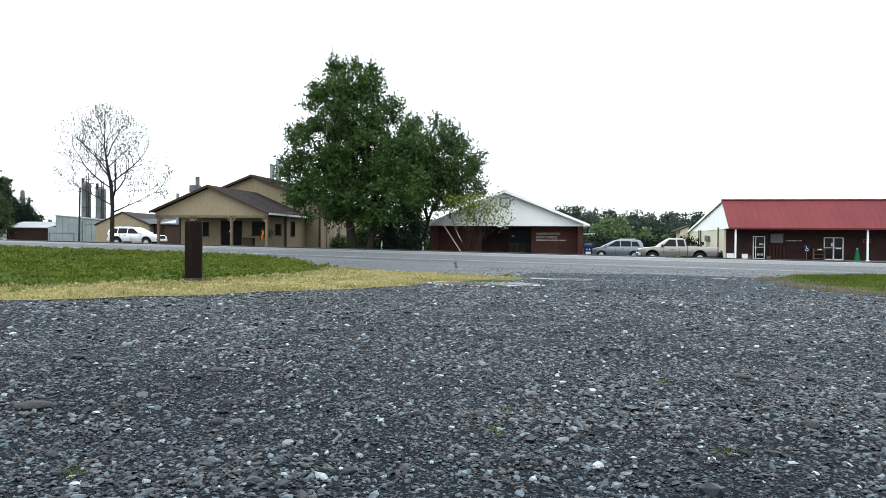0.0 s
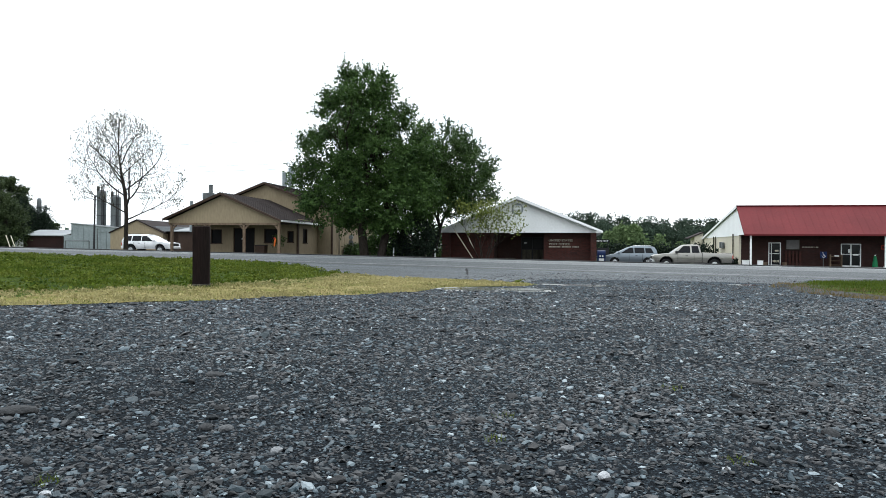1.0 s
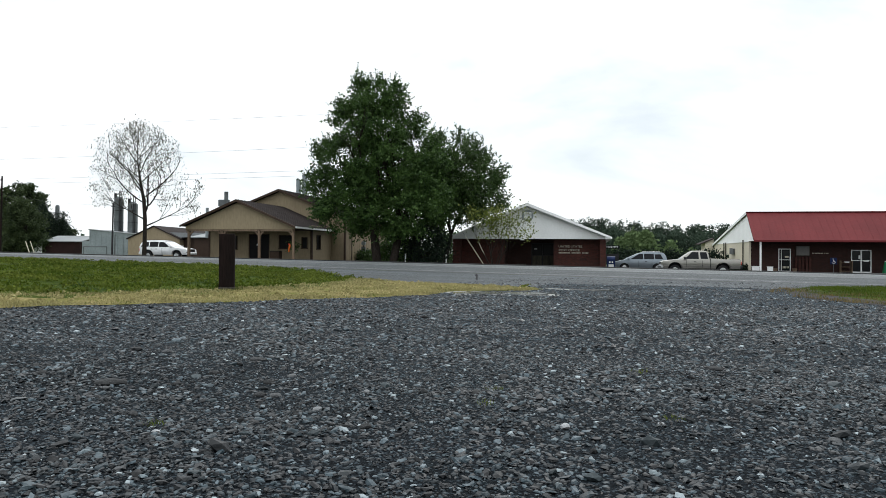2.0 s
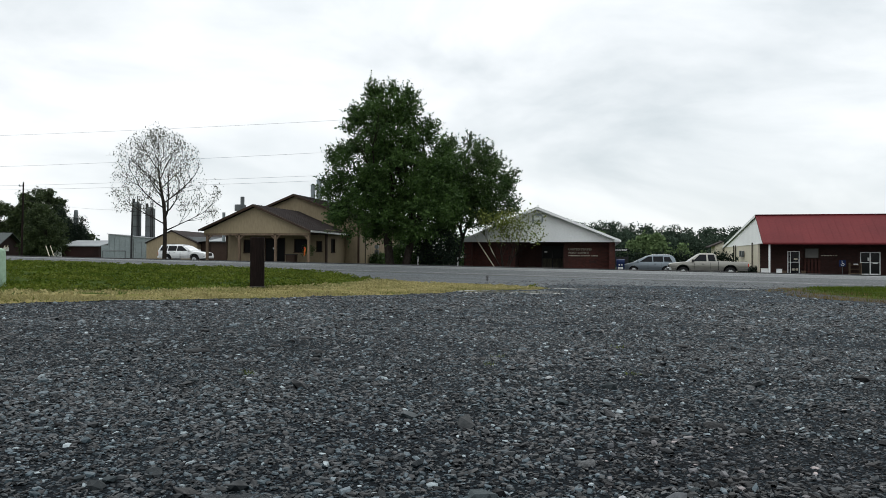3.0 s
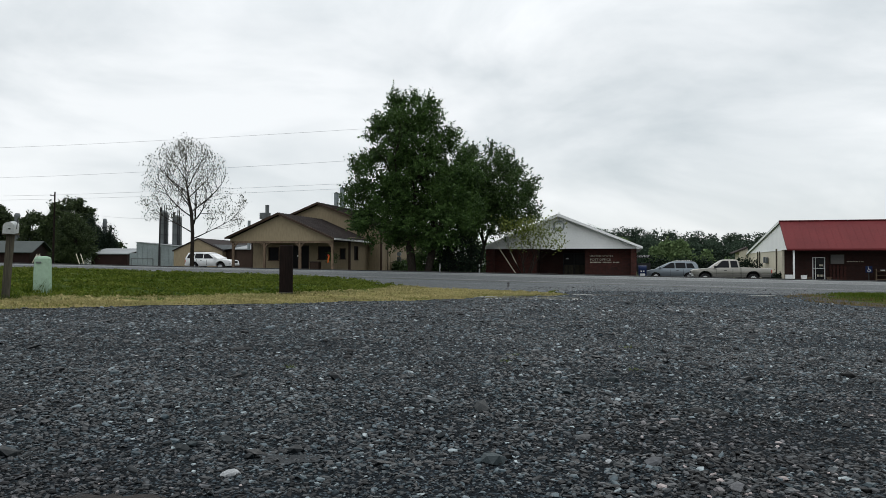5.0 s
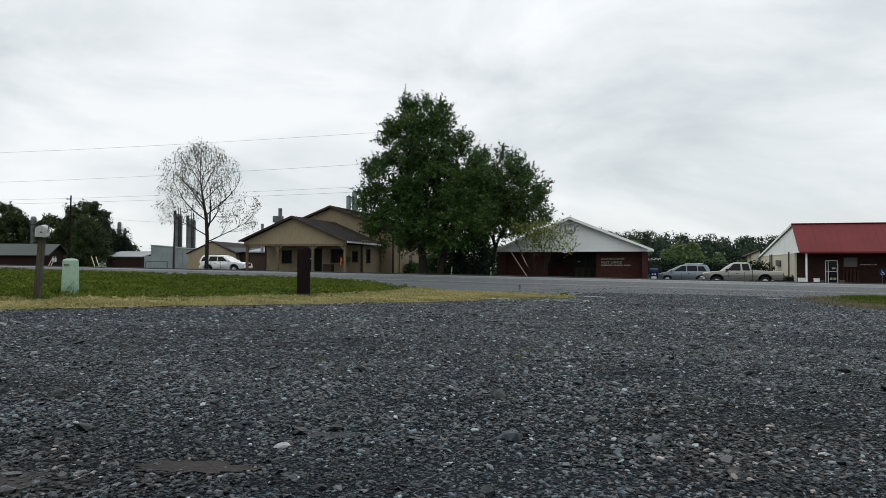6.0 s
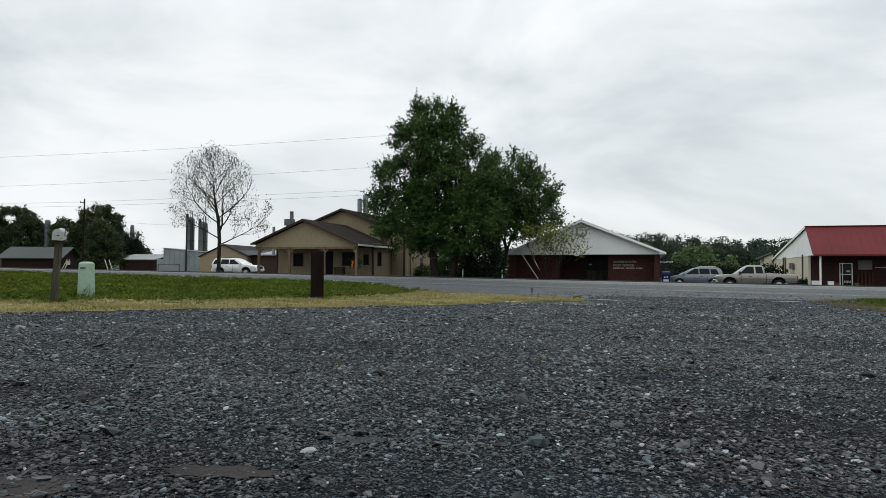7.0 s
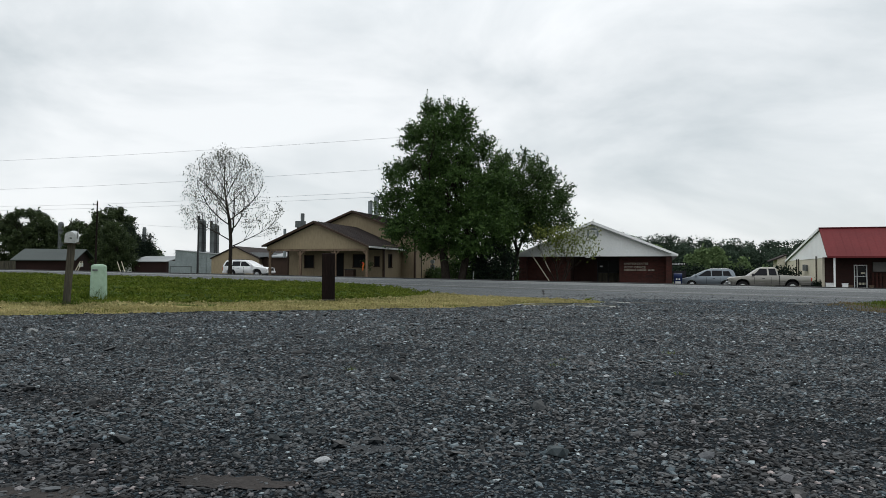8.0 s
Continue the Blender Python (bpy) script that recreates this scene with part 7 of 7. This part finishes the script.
def gravel(name, y0, y1, per_m2, median, spread, seed, label, most=0.06, shape=(CHIP_V, CHIP_F), mat=STONE):
    """Stones strewn over a stretch of the yard; those on soiled ground become a mesh of their own."""
    rnd = np.random.RandomState(seed)
    xa, xb = -0.98 * (y1 + 3.0) - 1.0, 0.66 * (y1 + 2.9) + 1.3
    n = int((xb - xa) * (y1 - y0) * per_m2)
    x, y = rnd.uniform(xa, xb, n), rnd.uniform(y0, y1, n)
    near = rnd.exponential(0.35, n)
    ok = inside(YARD, x, y) & (x > -0.98 * (y + 3.0) - 0.2 - near) & (x < 0.66 * (y + 2.9) + 0.5 + near)
    for cx, cy, rx, ry, dry in MUDS:
        ok &= rnd.rand(n) < (0.6 if dry else 0.38) + 0.5 * (((x - cx) / rx) ** 2 + ((y - cy) / ry) ** 2) ** 2
    for cx, cy, rx, ry, _ in PUDDLES:
        ok &= ((x - cx) / rx) ** 2 + ((y - cy) / ry) ** 2 > rnd.uniform(0.5, 1.5, n)
    # thinner where wheels have pressed the stones in, and towards the road
    track = on_grid(lambda a, b: noise.noise((a * 0.55, b * 1.1, 7.7)), x, y, 0.1)
    ok &= rnd.rand(n) < np.clip(0.9 + 0.8 * track, 0.6, 1) * np.clip(1.06 - (y - 11) / 15, 0.04, 1)
    x, y = x[ok], y[ok]
    size = np.clip(median * np.exp(rnd.normal(0, spread, len(x))), 0.004, most) / 2
    # coarser in drifts, finer between them
    size *= 1 + 0.35 * np.clip(on_grid(lambda a, b: noise.noise((a * 1.3, b * 1.9, 4.4)), x, y, 0.1), -0.8, 0.8)
    soil = np.zeros(len(x), bool)
    for cx, cy, rx, ry in SOILED:
        soil |= ((x - cx) / rx) ** 2 + ((y - cy) / ry) ** 2 < rnd.uniform(0.2, 1.5, len(x))
    for pick, what, which, words in ((~soil, name, mat, label), (soil, "muddy_gravel", STONE_DIRTY, "slate chips, brown with mud")):
        if pick.sum() > 20:
            xx, yy = x[pick], y[pick]
            me = stones_mesh(what, np.stack([xx, yy, GZ(xx, yy)], 1), size[pick], seed, *shape, which)
            tagged(new(what, me), words, "gravel", kind="stuff")


FINE = "fine angular grey-blue slate chips"
gravel("gravel_near", -1.7, 1.2, 4700, 0.0135, 0.4, 101, "flat damp slate chips", 0.032, (SLAB_V, SLAB_F))
gravel("gravel_middle", 1.2, 4.2, 3200, 0.0136, 0.46, 102, FINE, 0.036)
gravel("gravel_beyond", 4.2, 7.6, 1350, 0.0175, 0.48, 107, FINE, 0.05)
gravel("gravel_far", 7.6, 11.0, 900, 0.02, 0.5, 103, FINE, 0.07)
gravel("gravel_edge", 11.0, 26.0, 210, 0.03, 0.4, 104, "thin scatter of gravel towards the road", 0.08)
gravel("pebbles_near", -1.7, 5.5, 55, 0.028, 0.3, 105, "larger grey stones among the slate chips", 0.06, (LUMP_V, LUMP_F))
gravel("slate_pieces", -1.0, 12.0, 5, 0.045, 0.4, 110, "flat pieces of slate lying among the chips", 0.09, (LUMP_V, LUMP_F))
gravel("pebbles_far", 5.5, 12.0, 36, 0.045, 0.25, 106, "larger grey stones among the slate chips", 0.08, (LUMP_V, LUMP_F))
# real dark stones, with extra lumps put in for shaded hollows
gravel("dark_stones_hollows", -1.0, 12.0, 9.0, 0.042, 0.4, 108, "dark lumps of rock, extra ones standing for shaded hollows", 0.1, (LUMP_V, LUMP_F), ROCK)


def gravel_around(x0, x1, y0, y1, per_m2, seed):
    """A thinner spread of stones over the rest of the yard."""
    rnd = np.random.RandomState(seed)
    n = int((x1 - x0) * (y1 - y0) * per_m2)
    x, y = rnd.uniform(x0, x1, n), rnd.uniform(y0, y1, n)
    ok = inside(YARD, x, y) & ((x < -0.98 * (y + 3.0) - 0.3) | (x > 0.66 * (y + 2.9) + 0.6) | (y < -1.7))
    x, y = x[ok], y[ok]
    size = np.clip(0.022 * np.exp(rnd.normal(0, 0.4, len(x))), 0.008, 0.06) / 2
    me = stones_mesh("gravel_around", np.stack([x, y, GZ(x, y)], 1), size, seed, CHIP_V, CHIP_F, STONE)
    tagged(new("gravel_around", me), "loose slate chips over the rest of the yard", "gravel", kind="stuff")


gravel_around(-8.0, 8.5, -6.5, 9.0, 60, 109)


def big_stones():
    rnd = random.Random(5)
    WHITE_STONE, PALE, GREY, SLATE, DARK = "pale quartz stone lying on the gravel", "pale grey stone lying on the gravel", "grey stone lying on the gravel", "flat dark slate lying on the gravel", "dark rough stone lying on the gravel"
    spots = [(-0.58, -0.43, 0.05, 0.86, WHITE_STONE), (0.51, 1.93, 0.05, 0.88, WHITE_STONE), (0.26, 3.11, 0.08, 0.1, SLATE), (0.38, 3.06, 0.05, 0.6, GREY), (-0.87, 2.33, 0.06, 0.5, GREY), (-0.95, 2.33, 0.06, 0.15, DARK),
             (2.37, 4.87, 0.04, 0.9, WHITE_STONE), (2.5, 4.85, 0.09, 0.2, SLATE), (-1.42, 4.12, 0.06, 0.6, GREY), (-1.52, 4.18, 0.08, 0.2, SLATE), (1.97, 4.95, 0.035, 0.9, WHITE_STONE),
             (-2.02, 3.55, 0.06, 0.5, GREY), (-1.39, 2.83, 0.06, 0.2, DARK), (-1.45, 2.49, 0.05, 0.15, DARK), (-1.77, 2.41, 0.12, 0.2, SLATE), (-0.95, 2.89, 0.05, 0.6, GREY), (-1.32, 3.35, 0.09, 0.3, SLATE), (-0.59, 2.07, 0.045, 0.7, PALE),
             (-0.45, 2.51, 0.04, 0.7, PALE), (1.67, 3.77, 0.1, 0.2, SLATE), (1.99, 3.79, 0.09, 0.15, SLATE), (1.91, 3.96, 0.06, 0.15, DARK), (1.54, 2.64, 0.08, 0.12, DARK), (0.94, 2.08, 0.03, 0.9, WHITE_STONE), (0.43, 2.24, 0.05, 0.65, GREY),
             (-0.31, 1.78, 0.05, 0.15, DARK), (-1.09, 1.56, 0.03, 0.9, WHITE_STONE), (-3.02, 1.41, 0.055, 0.7, PALE), (-4.28, 3.07, 0.06, 0.75, PALE), (-2.26, 2.58, 0.06, 0.12, DARK), (-1.01, 2.64, 0.06, 0.12, DARK), (-1.33, 1.83, 0.05, 0.15, DARK),
             (1.6, 1.92, 0.06, 0.5, GREY), (1.13, 0.91, 0.075, 0.1, DARK), (1.22, 0.85, 0.05, 0.12, DARK), (0.55, 0.27, 0.055, 0.5, GREY), (0.61, -0.05, 0.03, 0.9, WHITE_STONE), (3.0, 6.7, 0.06, 0.7, PALE), (-2.22, 8.6, 0.08, 0.1, DARK), (-1.2, 9.9, 0.09, 0.1, DARK), (-3.4, 6.6, 0.08, 0.1, DARK)]
    shades = {}
    for k, (x, y, r, tone, label) in enumerate(spots):
        bm = bmesh.new()
        bmesh.ops.create_icosphere(bm, subdivisions=2, radius=1)
        for v in bm.verts:
            v.co *= 1 + 0.3 * noise.noise(v.co * 1.1 + Vector((k * 3.7, 0, 0))) + 0.1 * noise.noise(v.co * 3 + Vector((0, k, 0)))
        r *= 0.55
        bm.transform(Matrix.Rotation(rnd.uniform(0, 6), 4, "Z") @ Matrix.Diagonal((r * 1.15, r * 0.75, r * (0.3 if "flat" in label else 0.5), 1)))
        if tone not in shades:
            g = 0.03 + 0.5 * tone ** 3
            shades[tone] = material("loose_stone", (g, g * 1.03, g * 1.05), (g * 0.7, g * 0.72, g * 0.74), rough=0.7, coarse=25, fine=120, mottle=0.3, bump=0.4)
        ob = part("stone", bm, shades[tone])
        ob.matrix_basis = pose(x, y, ground_z(x, y) + r * 0.12)
        tagged(ob, label, "stone", "larger loose stones")


big_stones()


# ---- grass ----
def blades(name, poly, n, test, high, wide, mat, seed, label, box_xy):
    """Single grass blades: a bent triangle each."""
    rnd = np.random.RandomState(seed)
    x, y = rnd.uniform(box_xy[0], box_xy[1], n), rnd.uniform(box_xy[2], box_xy[3], n)
    ok = inside(poly, x, y) & test(x, y, rnd)
    x, y = x[ok], y[ok]
    z = GZ(x, y) + 0.02
    m = len(x)
    tall = patchy(x, y, 0.8, 2.2)
    hgt = high * (0.55 + 0.9 * rnd.rand(m)) * (1 + 0.9 * tall)
    w = wide * (0.6 + 0.8 * rnd.rand(m))
    a = rnd.uniform(0, math.pi, m)
    lx, ly = rnd.normal(0, 0.45, m) * hgt, rnd.normal(0, 0.45, m) * hgt
    v = np.zeros((m, 3, 3))
    v[:, 0] = np.stack([x - np.cos(a) * w / 2, y - np.sin(a) * w / 2, z], 1)
    v[:, 1] = np.stack([x + np.cos(a) * w / 2, y + np.sin(a) * w / 2, z], 1)
    v[:, 2] = np.stack([x + lx, y + ly, z + hgt], 1)
    me = bpy.data.meshes.new(name)
    me.vertices.add(m * 3)
    me.vertices.foreach_set("co", v.reshape(-1).astype(np.float32))
    me.loops.add(m * 3)
    me.loops.foreach_set("vertex_index", np.arange(m * 3, dtype=np.int32))
    me.polygons.add(m)
    me.polygons.foreach_set("loop_start", np.arange(0, m * 3, 3, dtype=np.int32))
    me.update(calc_edges=True)
    me.materials.append(mat)
    return tagged(new(name, me), label, "grass", kind="stuff")


DRY_REACH = [(x + 0.4, y - 0.4) for x, y in EDGE[1:]] + DRY[len(EDGE) - 1:]


def green_test(x, y, rnd):
    return ~inside(DRY_REACH, x + rnd.normal(0, 0.13, len(x)), y + rnd.normal(0, 0.16, len(x))) & (x > -0.98 * (y + 3.0) - 1.0)


def dry_test(x, y, rnd):
    return ~green_test(x, y, rnd) & (x > -0.98 * (y + 3.0) - 1.0)


def tufts(name, poly, n, test, radius, high, leaves, size, mat, seed, label, box_xy):
    """Low rounded tufts of small leaves."""
    rnd = np.random.RandomState(seed)
    x, y = rnd.uniform(box_xy[0], box_xy[1], n), rnd.uniform(box_xy[2], box_xy[3], n)
    ok = inside(poly, x, y) & test(x, y, rnd)
    x, y = x[ok], y[ok]
    m = len(x)
    r = radius * (0.5 + rnd.rand(m))
    d = rnd.normal(size=(m, leaves, 3))
    d /= np.linalg.norm(d, axis=2)[..., None]
    d[..., 2] = np.abs(d[..., 2])
    p = np.stack([x, y, GZ(x, y) + 0.03], 1)[:, None] + d * np.stack([r, r, high * (0.5 + rnd.rand(m))], 1)[:, None]
    p = p.reshape(-1, 3)
    k = len(p)
    a, b = rnd.normal(size=(k, 3)), rnd.normal(size=(k, 3))
    a /= np.linalg.norm(a, axis=1)[:, None]
    b -= (a * b).sum(1)[:, None] * a
    b /= np.linalg.norm(b, axis=1)[:, None]
    w = size * (0.6 + 0.8 * rnd.rand(k))[:, None]
    v = np.stack([p - a * w * 0.6, p + b * w * 0.42, p + a * w * 0.6, p - b * w * 0.42], 1).reshape(-1, 3)
    me = bpy.data.meshes.new(name)
    me.from_pydata(v.tolist(), [], np.arange(k * 4).reshape(-1, 4).tolist())
    me.materials.append(mat)
    return tagged(new(name, me), label, "grass", kind="stuff")


LEFT = ragged(lawn_edge, 0.4, 0.1, 5)
SPILL = [(-60, 26.45), (-60, -18)] + [(x + 0.09, y - 0.1) for x, y in EDGE] + TIP
blades("lawn_grass", LEFT, 560000, lambda x, y, r: green_test(x, y, r) & (r.rand(len(x)) < np.clip(9.0 / (y + 3), 0.25, 1) * np.clip(0.75 + 2.2 * patchy(x, y, 0.9, 5.5), 0.12, 1)), 0.034, 0.022, BLADE_GREEN, 201, "short green lawn grass", (-28, 1.5, 3, 26.4))
tufts("lawn_weeds", LEFT, 15000, lambda x, y, r: green_test(x, y, r) & (r.rand(len(x)) < np.clip(0.35 + 1.6 * patchy(x, y, 0.7, 8.5), 0.05, 1)), 0.075, 0.06, 13, 0.04, CLOVER, 206, "tufts of clover and broad-leaved weeds in the lawn", (-28, 1.5, 5, 26.4))
tufts("dark_lawn_weeds", LEFT, 5000, lambda x, y, r: green_test(x, y, r) & (r.rand(len(x)) < np.clip(0.4 - 1.4 * patchy(x, y, 0.7, 8.5), 0.05, 1)), 0.08, 0.05, 12, 0.045, BLADE_GREEN, 207, "dark low weeds in the lawn", (-28, 1.5, 5, 26.4))
tufts("dry_tufts", LEFT, 6500, lambda x, y, r: dry_test(x, y, r), 0.06, 0.03, 10, 0.03, BLADE_DRY, 208, "flattened tufts of dry grass", (-12, 1.5, -2, 18.7))
blades("dry_grass", SPILL, 330000, lambda x, y, r: dry_test(x, y, r) & (r.rand(len(x)) < np.clip(0.8 + 1.0 * patchy(x, y, 1.1, 3.5), 0.25, 1)), 0.034, 0.012, BLADE_DRY, 202, "short dry straw-coloured grass", (-12, 1.5, -2, 18.7))
blades("sparse_green_grass", SPILL, 90000, lambda x, y, r: dry_test(x, y, r) & (r.rand(len(x)) < np.clip(0.3 - 1.2 * patchy(x, y, 1.1, 3.5), 0.04, 1)), 0.03, 0.012, CLOVER, 203, "thin green grass among dry stalks", (-12, 1.5, -2, 18.7))
blades("verge_grass", right_edge, 90000, lambda x, y, r: r.rand(len(x)) < np.clip((x - 8.1) * 0.5, 0.05, 1), 0.06, 0.015, BLADE_GREEN, 204, "green grass beside the drive", (7, 26, 9, 26.4))
blades("verge_dry_grass", [(6.7, 15.0), (7.1, 12.8), (8.8, 10.9), (12.3, 9.1), (14, 10.4), (9.9, 14.2), (9.4, 20.4), (8.6, 20.7), (7.1, 17.6)], 40000, lambda x, y, r: r.rand(len(x)) < np.clip(1.3 - (x - 7.6) * 0.4, 0, 1) * np.clip(0.5 + 2 * patchy(x, y, 1.5, 4.4), 0.05, 1), 0.05, 0.013, RUST, 205, "rusty dry grass beside the drive", (6.5, 14, 9, 26.4))
for k, (cx, cy, r, n, hgt) in enumerate(((-7.63, 8.05, 0.26, 300, 0.16), (-6.95, 6.45, 0.2, 140, 0.08), (-4.3, 10.45, 0.24, 120, 0.05))):
    ring = [(cx + r * math.cos(a), cy + r * math.sin(a)) for a in [2 * math.pi * i / 12 for i in range(12)]]
    blades("grass_tuft", ring, n, lambda x, y, rr: np.ones(len(x), bool), hgt, 0.012, BLADE_GREEN, 210 + k, "taller tuft of grass round a post", (cx - r, cx + r, cy - r, cy + r))
for k, (cx, cy, r, n) in enumerate(((-1.12, 1.6, 0.045, 40), (0.21, 2.62, 0.05, 45), (1.0, 2.12, 0.06, 50), (1.1, 3.4, 0.07, 40), (0.16, 2.25, 0.05, 30))):
    ring = [(cx + r * math.cos(a), cy + r * math.sin(a)) for a in [2 * math.pi * i / 10 for i in range(10)]]
    blades("weed_sprig", ring, n, lambda x, y, rr: np.ones(len(x), bool), 0.018, 0.004, CLOVER, 230 + k, "small weed growing in the gravel", (cx - r, cx + r, cy - r, cy + r))
